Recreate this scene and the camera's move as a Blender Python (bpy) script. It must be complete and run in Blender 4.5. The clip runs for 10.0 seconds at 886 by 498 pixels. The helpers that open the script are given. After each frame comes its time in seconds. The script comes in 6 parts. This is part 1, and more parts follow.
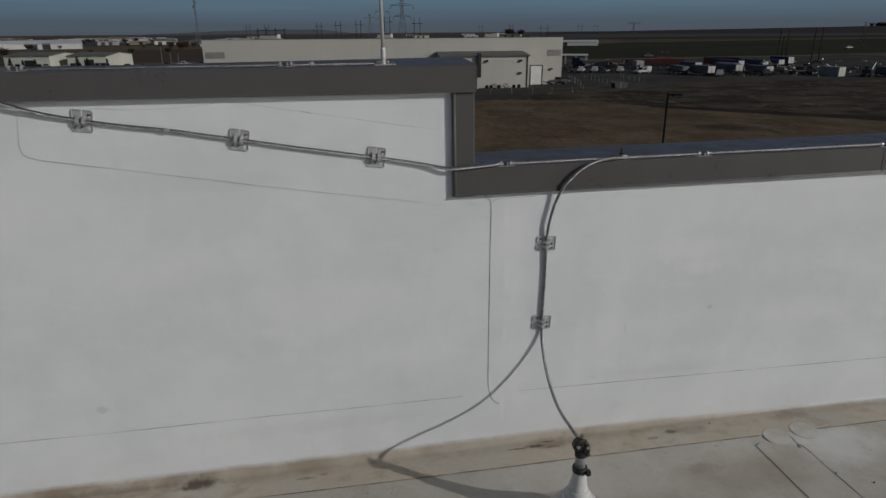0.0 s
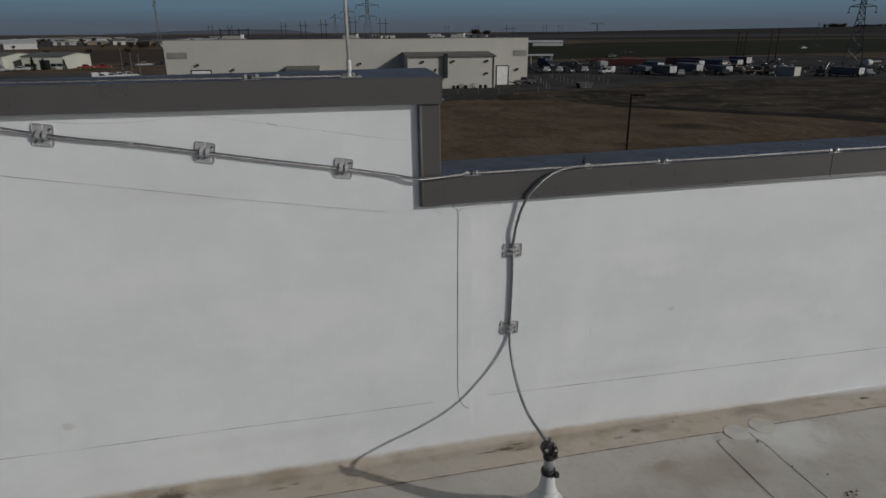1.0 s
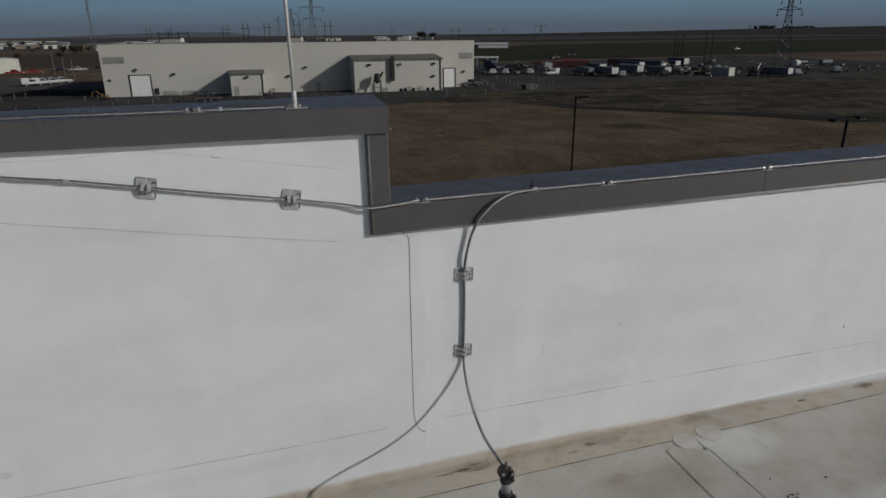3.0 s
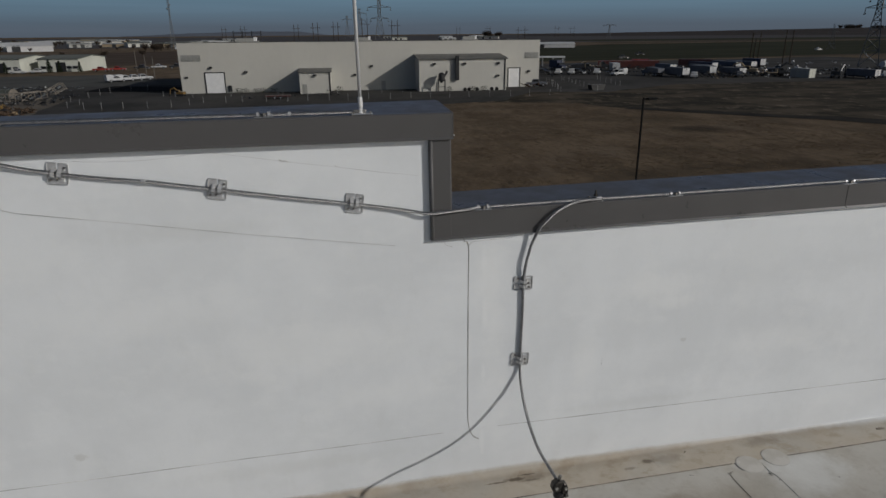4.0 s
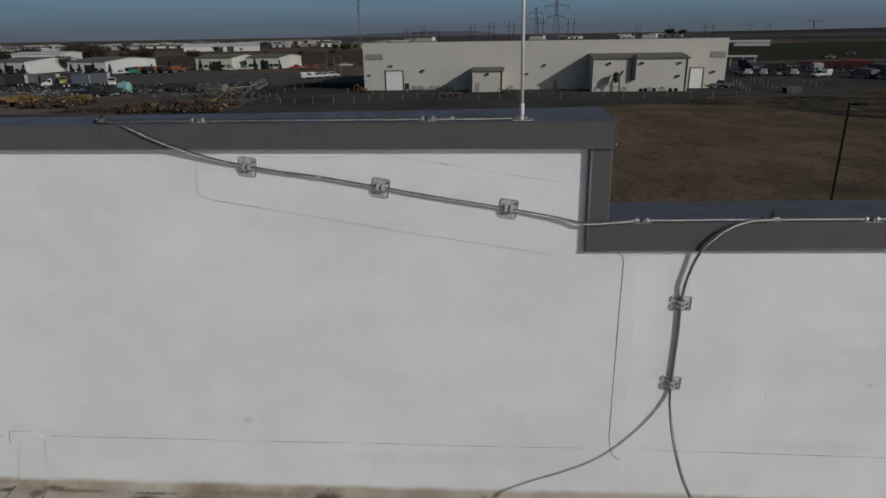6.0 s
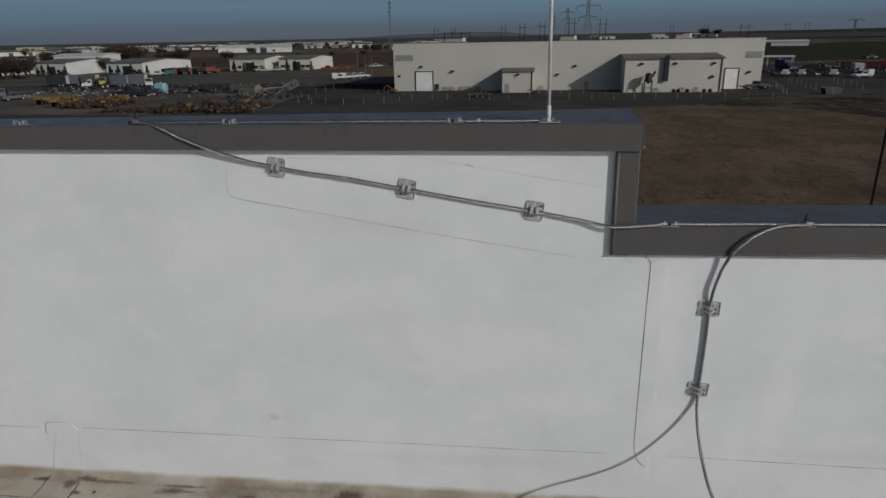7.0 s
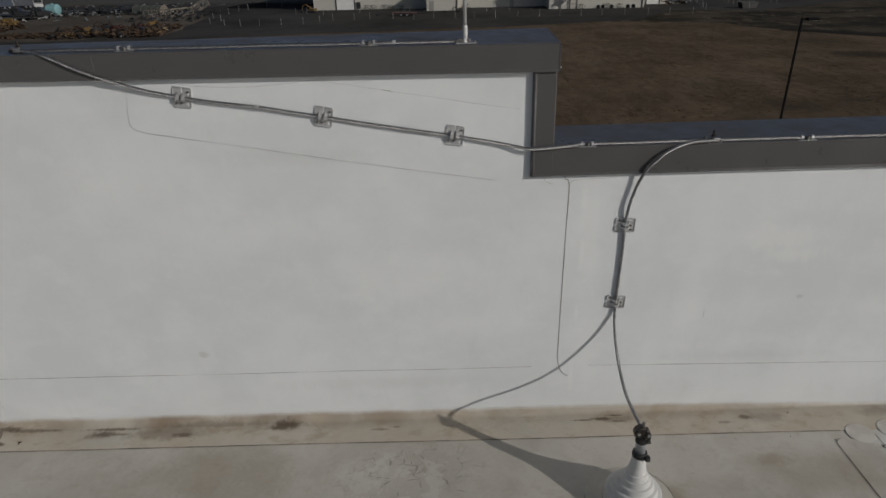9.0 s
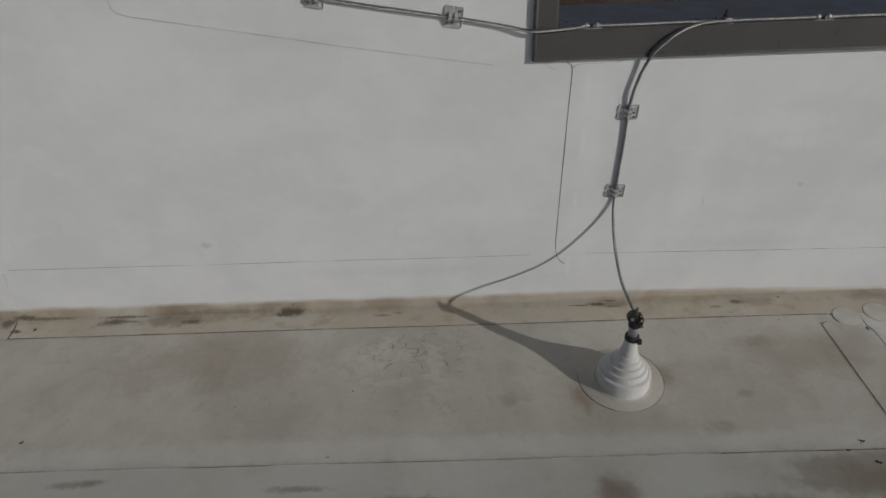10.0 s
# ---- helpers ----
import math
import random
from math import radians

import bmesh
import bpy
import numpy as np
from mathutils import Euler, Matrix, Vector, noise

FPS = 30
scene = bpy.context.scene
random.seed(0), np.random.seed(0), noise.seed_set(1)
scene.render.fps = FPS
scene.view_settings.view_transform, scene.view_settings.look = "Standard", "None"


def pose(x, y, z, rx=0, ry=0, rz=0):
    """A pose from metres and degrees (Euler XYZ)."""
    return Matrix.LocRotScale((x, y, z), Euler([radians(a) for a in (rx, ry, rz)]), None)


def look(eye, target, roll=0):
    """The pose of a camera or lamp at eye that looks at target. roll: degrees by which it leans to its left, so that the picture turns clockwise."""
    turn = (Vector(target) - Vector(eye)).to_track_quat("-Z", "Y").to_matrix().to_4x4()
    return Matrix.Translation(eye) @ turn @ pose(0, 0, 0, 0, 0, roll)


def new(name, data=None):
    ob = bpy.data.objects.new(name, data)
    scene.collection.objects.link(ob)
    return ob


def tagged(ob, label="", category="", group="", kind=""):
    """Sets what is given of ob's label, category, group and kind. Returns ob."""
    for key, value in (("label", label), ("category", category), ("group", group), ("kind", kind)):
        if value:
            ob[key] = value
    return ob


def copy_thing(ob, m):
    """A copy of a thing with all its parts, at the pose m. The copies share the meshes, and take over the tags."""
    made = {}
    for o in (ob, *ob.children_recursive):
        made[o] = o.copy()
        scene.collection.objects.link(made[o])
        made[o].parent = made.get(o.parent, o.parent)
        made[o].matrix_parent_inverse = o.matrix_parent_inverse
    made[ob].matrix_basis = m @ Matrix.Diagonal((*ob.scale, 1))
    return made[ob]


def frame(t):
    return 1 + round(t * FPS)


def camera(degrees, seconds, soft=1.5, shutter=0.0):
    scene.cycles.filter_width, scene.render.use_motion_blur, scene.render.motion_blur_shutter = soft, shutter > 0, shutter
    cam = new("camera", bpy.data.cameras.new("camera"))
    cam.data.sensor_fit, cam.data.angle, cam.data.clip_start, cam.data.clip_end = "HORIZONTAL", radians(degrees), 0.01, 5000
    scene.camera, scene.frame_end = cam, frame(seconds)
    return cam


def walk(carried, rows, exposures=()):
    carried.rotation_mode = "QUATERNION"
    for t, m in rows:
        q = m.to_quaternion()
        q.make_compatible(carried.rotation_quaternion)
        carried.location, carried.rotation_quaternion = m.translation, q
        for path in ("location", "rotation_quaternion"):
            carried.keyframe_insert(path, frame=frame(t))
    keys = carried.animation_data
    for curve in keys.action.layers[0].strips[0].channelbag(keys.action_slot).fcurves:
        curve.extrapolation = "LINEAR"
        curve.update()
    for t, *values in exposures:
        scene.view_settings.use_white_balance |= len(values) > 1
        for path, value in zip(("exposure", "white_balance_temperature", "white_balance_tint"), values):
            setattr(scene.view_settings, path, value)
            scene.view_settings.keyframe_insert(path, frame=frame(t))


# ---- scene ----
cam = camera(70.5, 10.0, 1.5)
# the roof with its parapets falls by about one in a hundred along its length; the plan below is drawn level with it
FALL = 0.0096
LEAN = Matrix.Translation((-0.76, -2.33, 1.95)) @ Matrix.Rotation(-FALL, 4, "Y") @ Matrix.Translation((0.76, 2.33, -1.95))
PATH = [
    (0, (-0.804, -2.351, 1.796), (-0.508, -0.487, 1.135), -1.0),
    (0.5, (-0.807, -2.363, 1.82), (-0.477, -0.505, 1.159), -0.9),
    (1, (-0.802, -2.372, 1.839), (-0.41, -0.526, 1.177), -0.9),
    (1.5, (-0.796, -2.372, 1.865), (-0.352, -0.537, 1.203), -0.9),
    (2, (-0.793, -2.363, 1.888), (-0.258, -0.553, 1.225), -0.7),
    (2.2, (-0.792, -2.359, 1.899), (-0.222, -0.56, 1.237), -0.8),
    (3.3, (-0.791, -2.339, 1.944), (-0.287, -0.518, 1.287), -1.0),
    (3.5, (-0.791, -2.333, 1.95), (-0.322, -0.503, 1.292), -0.9),
    (4, (-0.79, -2.328, 1.959), (-0.431, -0.473, 1.302), -1.0),
    (4.5, (-0.779, -2.326, 1.966), (-0.535, -0.453, 1.31), -1.1),
    (5, (-0.772, -2.327, 1.975), (-0.647, -0.442, 1.321), -1.2),
    (5.5, (-0.766, -2.329, 1.981), (-0.764, -0.439, 1.329), -1.3),
    (6, (-0.761, -2.325, 1.984), (-0.902, -0.439, 1.335), -1.5),
    (6.2, (-0.757, -2.332, 1.989), (-0.963, -0.451, 1.341), -1.5),
    (7.3, (-0.742, -2.323, 1.988), (-0.972, -0.444, 1.344), -1.7),
    (7.5, (-0.734, -2.32, 1.99), (-0.896, -0.434, 1.343), -1.6),
    (8, (-0.718, -2.319, 1.991), (-0.736, -0.428, 1.343), -1.6),
    (8.5, (-0.713, -2.318, 1.991), (-0.725, -0.45, 1.277), -1.7),
    (9, (-0.713, -2.32, 1.992), (-0.732, -0.519, 1.122), -1.9),
    (9.5, (-0.715, -2.32, 1.988), (-0.738, -0.6, 0.967), -2.2),
    (9.7, (-0.723, -2.311, 1.987), (-0.739, -0.631, 0.901), -2.2),
    (10, (-0.709, -2.309, 2.0), (-0.739, -0.692, 0.822), -2.5),
]
EXPOSURE = [(0, -0.55, 6500, 10), (1, -0.49, 6500, 10), (2, -0.40, 6500, 10), (4.5, -0.29, 6500, 10), (6, -0.30, 6500, 10), (8, -0.33, 6520, 10), (9, -0.42, 6680, 10), (10, -0.54, 6640, 10)]
walk(cam, [(t, LEAN @ look(eye, target, roll)) for t, eye, target, roll in PATH], EXPOSURE)

# ---- sky, sun ----
GROUND = -11.0
SUN = Vector((1.413, -1.0, 0.761)).normalized()
world = bpy.data.worlds.new("sky")
scene.world = world
world.use_nodes = True
wn = world.node_tree.nodes
sky = wn.new("ShaderNodeTexSky")
sky.sky_type = "NISHITA"
sky.sun_disc = False
sky.sun_elevation = math.asin(SUN.z)
sky.sun_rotation = math.atan2(SUN.x, SUN.y)
sky.altitude = 200
sky.air_density = 1.0
sky.dust_density = 1.0
sky.ozone_density = 1.5
links = world.node_tree.links
# the low haze of a still winter day lies round the whole horizon
where = wn.new("ShaderNodeTexCoord")
height = wn.new("ShaderNodeSeparateXYZ")
links.new(where.outputs["Generated"], height.inputs[0])
layers = wn.new("ShaderNodeValToRGB")
layers.color_ramp.elements[0].position = 0.0
layers.color_ramp.elements[0].color = (1.800, 2.260, 2.900, 1)
layers.color_ramp.elements[1].position = 0.5
layers.color_ramp.elements[1].color = (1.105, 2.025, 4.265, 1)
for place, tint in ((0.010, (1.850, 2.400, 3.100, 1)), (0.030, (2.200, 3.400, 4.500, 1)), (0.048, (2.425, 4.000, 5.380, 1)), (0.075, (1.995, 3.160, 4.845, 1)), (0.15, (1.025, 1.755, 3.520, 1))):
    layers.color_ramp.elements.new(place).color = tint
links.new(height.outputs["Z"], layers.inputs[0])
wisps = wn.new("ShaderNodeTexNoise")
wisps.inputs["Scale"].default_value = 3.0
wisps.inputs["Detail"].default_value = 4.0
stretch = wn.new("ShaderNodeMapping")
stretch.inputs["Scale"].default_value = (1.0, 1.0, 30.0)
links.new(where.outputs["Generated"], stretch.inputs["Vector"])
links.new(stretch.outputs[0], wisps.inputs["Vector"])
wisp = wn.new("ShaderNodeMapRange")
wisp.inputs[1].default_value, wisp.inputs[2].default_value, wisp.inputs[3].default_value, wisp.inputs[4].default_value = 0.35, 0.7, 0.95, 1.04
links.new(wisps.outputs["Fac"], wisp.inputs[0])
streaked = wn.new("ShaderNodeVectorMath")
streaked.operation = "SCALE"
links.new(layers.outputs[0], streaked.inputs[0])
links.new(wisp.outputs[0], streaked.inputs["Scale"])
clear = wn.new("ShaderNodeMapRange")
clear.interpolation_type = "SMOOTHSTEP"
clear.inputs[1].default_value, clear.inputs[2].default_value = 0.15, 0.55
links.new(height.outputs["Z"], clear.inputs[0])
blend = wn.new("ShaderNodeMix")
blend.data_type = "RGBA"
# towards the sun the haze is bright, as the sky texture has it
facing = wn.new("ShaderNodeVectorMath")
facing.operation = "DOT_PRODUCT"
links.new(where.outputs["Generated"], facing.inputs[0])
facing.inputs[1].default_value = Vector((SUN.x, SUN.y, 0)).normalized()
sunward = wn.new("ShaderNodeMapRange")
sunward.interpolation_type = "SMOOTHSTEP"
sunward.inputs[1].default_value, sunward.inputs[2].default_value = 0.25, 0.85
links.new(facing.outputs["Value"], sunward.inputs[0])
either = wn.new("ShaderNodeMath")
either.operation = "MAXIMUM"
links.new(clear.outputs[0], either.inputs[0])
links.new(sunward.outputs[0], either.inputs[1])
links.new(either.outputs[0], blend.inputs["Factor"])
links.new(streaked.outputs[0], blend.inputs[6])
milky = wn.new("ShaderNodeHueSaturation")
milky.inputs["Saturation"].default_value = 0.7
links.new(sky.outputs[0], milky.inputs["Color"])
glare = wn.new("ShaderNodeMapRange")
glare.interpolation_type = "SMOOTHSTEP"
glare.inputs[1].default_value, glare.inputs[2].default_value, glare.inputs[3].default_value, glare.inputs[4].default_value = 0.05, 0.6, 1.7, 0.5
links.new(height.outputs["Z"], glare.inputs[0])
hazy = wn.new("ShaderNodeVectorMath")
hazy.operation = "SCALE"
links.new(milky.outputs[0], hazy.inputs[0])
links.new(glare.outputs[0], hazy.inputs["Scale"])
links.new(hazy.outputs[0], blend.inputs[7])
links.new(blend.outputs[2], wn["Background"].inputs[0])
wn["Background"].inputs[1].default_value = 0.056
sun = bpy.data.lights.new("sun", "SUN")
sun.energy = 2.46
sun.angle = radians(0.8)
sun.color = (1.0, 0.972, 0.935)
new("sun", sun).matrix_world = look(SUN * 30, (0, 0, 0))


# ---- materials ----
class Nodes:
    """A node material that is put together step by step."""

    def __init__(self, name, rough=0.6, metal=0.0):
        self.mat = bpy.data.materials.new(name)
        self.mat.use_nodes = True
        self.tree = self.mat.node_tree
        self.bsdf = self.tree.nodes["Principled BSDF"]
        self.bsdf.inputs["Roughness"].default_value = rough
        self.bsdf.inputs["Metallic"].default_value = metal
        self.coord = self.tree.nodes.new("ShaderNodeTexCoord").outputs["Object"]

    def add(self, kind):
        return self.tree.nodes.new(kind)

    def vector(self, op):
        node = self.add("ShaderNodeVectorMath")
        node.operation = op
        return node

    def join(self, a, b):
        self.tree.links.new(a, b)

    def put(self, socket, value):
        if isinstance(value, bpy.types.NodeSocket):
            self.join(value, socket)
        else:
            socket.default_value = value

    def grain(self, scale, detail=4.0, rough=0.55, stretch=None, coord=None):
        node = self.add("ShaderNodeTexNoise")
        node.inputs["Scale"].default_value = scale
        node.inputs["Detail"].default_value = detail
        node.inputs["Roughness"].default_value = rough
        source = coord or self.coord
        if stretch:
            m = self.add("ShaderNodeMapping")
            m.inputs["Scale"].default_value = stretch
            self.join(source, m.inputs["Vector"])
            source = m.outputs[0]
        self.join(source, node.inputs["Vector"])
        return node.outputs["Fac"]

    def span(self, value, a, b, lo=0.0, hi=1.0, smooth=True):
        node = self.add("ShaderNodeMapRange")
        node.interpolation_type = "SMOOTHSTEP" if smooth else "LINEAR"
        for i, v in enumerate((value, a, b, lo, hi)):
            self.put(node.inputs[i], v)
        return node.outputs[0]

    def maths(self, op, a, b=0.0):
        node = self.add("ShaderNodeMath")
        node.operation = op
        self.put(node.inputs[0], a)
        self.put(node.inputs[1], b)
        return node.outputs[0]

    def mix(self, fac, a, b):
        node = self.add("ShaderNodeMix")
        node.data_type = "RGBA"
        self.put(node.inputs["Factor"], fac)
        for socket, value in ((node.inputs[6], a), (node.inputs[7], b)):
            self.put(socket, value if isinstance(value, bpy.types.NodeSocket) else (*value, 1.0))
        return node.outputs[2]

    def spot(self, x, y, rx, ry, wobble=0.0, axes="xy", soft=0.35):
        """1 inside an ellipse, 0 outside, with a ragged edge."""
        m = self.add("ShaderNodeMapping")
        place = {"xy": (x, y, 0.0), "xz": (x, 0.0, y)}[axes]
        size = {"xy": (1 / rx, 1 / ry, 0.0), "xz": (1 / rx, 0.0, 1 / ry)}[axes]
        shift = self.vector("SUBTRACT")
        self.join(self.coord, shift.inputs[0])
        shift.inputs[1].default_value = place
        m.inputs["Scale"].default_value = size
        self.join(shift.outputs[0], m.inputs["Vector"])
        length = self.vector("LENGTH")
        self.join(m.outputs[0], length.inputs[0])
        d = length.outputs["Value"]
        if wobble:
            n = self.grain(1.6 / min(rx, ry) ** 0.7, 5.0, 0.65)
            d = self.maths("ADD", d, self.span(n, 0.25, 0.75, -wobble, wobble, False))
        return self.span(d, 1.0 + soft, 1.0 - soft, 0.0, 1.0)

    def tide(self, sep):
        """How far a point of the wall foot lies above the line that dirt has reached, from 0.05 up."""
        u = self.maths("ADD", sep.outputs["Z"], self.maths("MULTIPLY", self.maths("ADD", sep.outputs["Y"], 0.04), 0.5))
        u = self.maths("ADD", u, self.maths("SUBTRACT", self.maths("MULTIPLY", self.maths("MAXIMUM", sep.outputs["X"], 0.3), 0.027), 0.0201))
        return self.maths("ADD", u, self.span(self.grain(4.0, 7.0, 0.72), 0.3, 0.7, -0.007, 0.007, False))

    def color(self, value):
        self.put(self.bsdf.inputs["Base Color"], value if isinstance(value, bpy.types.NodeSocket) else (*value, 1.0))

    def bump(self, height, strength, distance):
        node = self.add("ShaderNodeBump")
        node.inputs["Strength"].default_value = strength
        node.inputs["Distance"].default_value = distance
        self.join(height, node.inputs["Height"])
        self.join(node.outputs[0], self.bsdf.inputs["Normal"])



def plain(name, a, b, scale=3.0, rough=0.6, metal=0.0, bump=0.0, fine=None, stretch=None, gloss=0.5):
    """Two tones mixed by a broad and a fine grain, with relief."""
    s = Nodes(name, rough, metal)
    broad = s.grain(scale, 5.0, 0.6, stretch)
    small = s.grain(fine or scale * 9, 4.0, 0.6, stretch)
    both = s.maths("ADD", s.maths("MULTIPLY", broad, 0.65), s.maths("MULTIPLY", small, 0.35))
    colour = s.mix(s.span(both, 0.36, 0.64), a, b)
    s.bsdf.inputs["Specular IOR Level"].default_value = gloss
    s.color(colour)
    s.put(s.bsdf.inputs["Roughness"], s.span(small, 0.3, 0.7, max(rough - 0.08, 0.03), min(rough + 0.1, 1.0)))
    if bump:
        s.bump(small, bump, 0.02)
    return s.mat


def membrane_wall():
    s = Nodes("white_membrane", 0.55)
    broad = s.grain(1.9, 5.0, 0.6, (1.0, 1.0, 1.25))
    streak = s.grain(4.0, 4.0, 0.6, (1.0, 1.0, 1.8))
    fine = s.grain(60.0, 3.0, 0.6)
    c = s.mix(s.span(broad, 0.35, 0.65), (0.695, 0.715, 0.728), (0.755, 0.775, 0.788))
    c = s.mix(s.span(streak, 0.50, 0.70, 0.0, 0.45), c, (0.79, 0.805, 0.81))
    c = s.mix(s.span(fine, 0.62, 0.8, 0.0, 0.10), c, (0.55, 0.54, 0.5))
    c = s.mix(s.span(s.grain(9.0, 5.0, 0.65, (1.0, 1.0, 0.5)), 0.55, 0.72, 0.0, 0.18), c, (0.62, 0.635, 0.63))
    for x, z, rx, rz, k in ((0.62, 0.88, 0.16, 0.05, 0.5), (0.72, 0.80, 0.10, 0.03, 0.5), (0.30, 0.55, 0.05, 0.12, 0.35), (-0.9, 0.75, 0.35, 0.10, 0.45), (-1.5, 0.95, 0.3, 0.07, 0.35), (-0.14, 0.95, 0.05, 0.25, 0.5), (-0.12, 0.45, 0.06, 0.2, 0.4), (1.3, 0.55, 0.25, 0.06, 0.35), (-2.0, 1.2, 0.3, 0.08, 0.3), (-0.6, 0.5, 0.2, 0.06, 0.3)):
        c = s.mix(s.maths("MULTIPLY", s.spot(x, z, rx, rz, 0.6, "xz", 0.8), k), c, (0.82, 0.83, 0.825))
    for x, z, rx, rz, k in ((-1.3, 1.28, 0.25, 0.03, 0.3), (0.55, 0.30, 0.3, 0.02, 0.25), (-1.0, 0.20, 0.4, 0.03, 0.3), (1.1, 0.95, 0.12, 0.2, 0.15)):
        c = s.mix(s.maths("MULTIPLY", s.spot(x, z, rx, rz, 0.6, "xz", 0.8), k), c, (0.60, 0.61, 0.60))
    # scuffs and rubbed streaks beside the upright lap
    for x, z, rx, rz in ((-0.17, 1.07, 0.012, 0.05), (-0.165, 0.83, 0.010, 0.07), (-0.17, 0.55, 0.008, 0.04), (-0.175, 0.2, 0.01, 0.06)):
        c = s.mix(s.maths("MULTIPLY", s.spot(x, z, rx, rz, 0.5, "xz", 0.6), 0.35), c, (0.84, 0.85, 0.85))
    for x, z, r in ((-1.822, 0.383, 0.020), (0.78, 0.599, 0.011)):
        c = s.mix(s.maths("MULTIPLY", s.spot(x, z, r * 1.3, r * 0.8, 0.6, "xz"), 0.30), c, (0.4, 0.38, 0.35))
    # dirt washed up at the foot of the wall
    sep = s.add("ShaderNodeSeparateXYZ")
    s.join(s.coord, sep.inputs[0])
    c = s.mix(s.maths("MULTIPLY", s.span(s.tide(sep), 0.060, 0.026), 0.9), c, (0.43, 0.38, 0.305))
    s.color(c)
    s.bump(s.maths("ADD", s.maths("MULTIPLY", s.grain(2.2, 3.0), 1.0), s.maths("MULTIPLY", s.grain(28.0, 3.0), 0.06)), 0.25, 0.03)
    return s.mat


def membrane_deck(name, band):
    s = Nodes(name, 0.6)
    broad = s.grain(1.7, 6.0, 0.62)
    cloud = s.grain(5.5, 6.0, 0.62)
    fine = s.grain(45.0, 5.0, 0.65)
    c = s.mix(s.span(broad, 0.34, 0.66), (0.425, 0.400, 0.352), (0.535, 0.512, 0.462))
    c = s.mix(s.span(cloud, 0.5, 0.72, 0.0, 0.5), c, (0.385, 0.346, 0.288))
    c = s.mix(s.span(s.grain(14.0, 6.0, 0.7), 0.52, 0.70, 0.0, 0.30), c, (0.330, 0.290, 0.232))
    c = s.mix(s.span(s.grain(3.1, 5.0, 0.6), 0.54, 0.66, 0.0, 0.28), c, (0.58, 0.565, 0.52))
    c = s.mix(s.span(fine, 0.55, 0.8, 0.0, 0.4), c, (0.29, 0.265, 0.23))
    if band == "strip":
        sep = s.add("ShaderNodeSeparateXYZ")
        s.join(s.coord, sep.inputs[0])
        c = s.mix(s.span(s.grain(3.5, 5.0), 0.3, 0.65, 0.15, 0.75), c, (0.435, 0.368, 0.280))
        c = s.mix(s.span(s.grain(6.5, 6.0, 0.68, (1.0, 1.6, 1.0)), 0.50, 0.66, 0.0, 0.6), c, (0.33, 0.268, 0.19))
        c = s.mix(s.span(s.grain(4.2, 5.0, 0.6), 0.55, 0.68, 0.0, 0.5), c, (0.52, 0.475, 0.40))
        # silt settled against the wall, thicker where the deck lies lower
        edge = s.maths("ADD", sep.outputs["Y"], s.span(s.grain(9.0, 5.0), 0.3, 0.7, -0.025, 0.025, False))
        silt = s.maths("MULTIPLY", s.span(edge, -0.095, -0.02), s.maths("MULTIPLY", s.span(s.grain(2.3, 4.0), 0.38, 0.62), s.span(sep.outputs["X"], -2.6, 0.6, 0.8, 0.3)))
        c = s.mix(silt, c, (0.23, 0.175, 0.12))
        for x, y, rx, ry, k in ((-1.495, -0.047, 0.062, 0.026, 0.9), (-1.47, -0.040, 0.05, 0.012, 0.6), (-2.30, -0.045, 0.10, 0.008, 0.75), (-2.33, -0.072, 0.05, 0.016, 0.7), (-2.26, -0.078, 0.04, 0.008, 0.6), (-2.05, -0.085, 0.16, 0.03, 0.40), (-1.96, -0.095, 0.04, 0.014, 0.75), (-1.85, -0.03, 0.2, 0.014, 0.35),
                                (-0.03, -0.058, 0.045, 0.010, 0.9), (-0.12, -0.063, 0.045, 0.004, 0.8), (0.03, -0.036, 0.030, 0.005, 0.9), (0.030, -0.075, 0.04, 0.006, 0.55), (0.06, -0.062, 0.06, 0.022, 0.35), (0.62, -0.07, 0.030, 0.013, 0.75), (0.52, -0.10, 0.03, 0.008, 0.45), (0.72, -0.08, 0.07, 0.03, 0.3),
                                (1.9, -0.09, 0.02, 0.008, 0.8), (2.35, -0.075, 0.05, 0.022, 0.8), (-3.02, -0.045, 0.035, 0.012, 0.9), (-2.86, -0.07, 0.028, 0.03, 0.75), (-2.79, -0.125, 0.020, 0.012, 0.9), (-2.80, -0.03, 0.05, 0.012, 0.8), (-2.68, -0.04, 0.12, 0.010, 0.6), (-2.36, -0.085, 0.05, 0.02, 0.5), (-1.05, -0.09, 0.035, 0.006, 0.5), (-0.98, -0.075, 0.02, 0.006, 0.5), (1.25, -0.05, 0.1, 0.03, 0.3)):
            c = s.mix(s.maths("MULTIPLY", s.spot(x, y, rx, ry, 0.7, soft=0.6), k), c, (0.10, 0.073, 0.048))
        # the cove turns up into clean wall membrane
        c = s.mix(s.span(s.tide(sep), 0.026, 0.060), c, (0.70, 0.71, 0.71))
    if band == "sheet":
        # chalky residue, mud and a scraped, crackled patch
        for x, y, rx, ry, k in ((1.33, -0.30, 0.15, 0.10, 0.75), (1.36, -0.22, 0.12, 0.05, 0.6), (1.22, -0.33, 0.08, 0.11, 0.45), (1.17, -0.24, 0.07, 0.03, 0.6), (1.75, -0.78, 0.26, 0.07, 0.6), (1.10, -0.19, 0.10, 0.05, 0.3), (-0.85, -0.84, 2.2, 0.05, 0.35)):
            c = s.mix(s.maths("MULTIPLY", s.spot(x, y, rx, ry, 0.5, soft=0.6), k), c, (0.68, 0.68, 0.655))
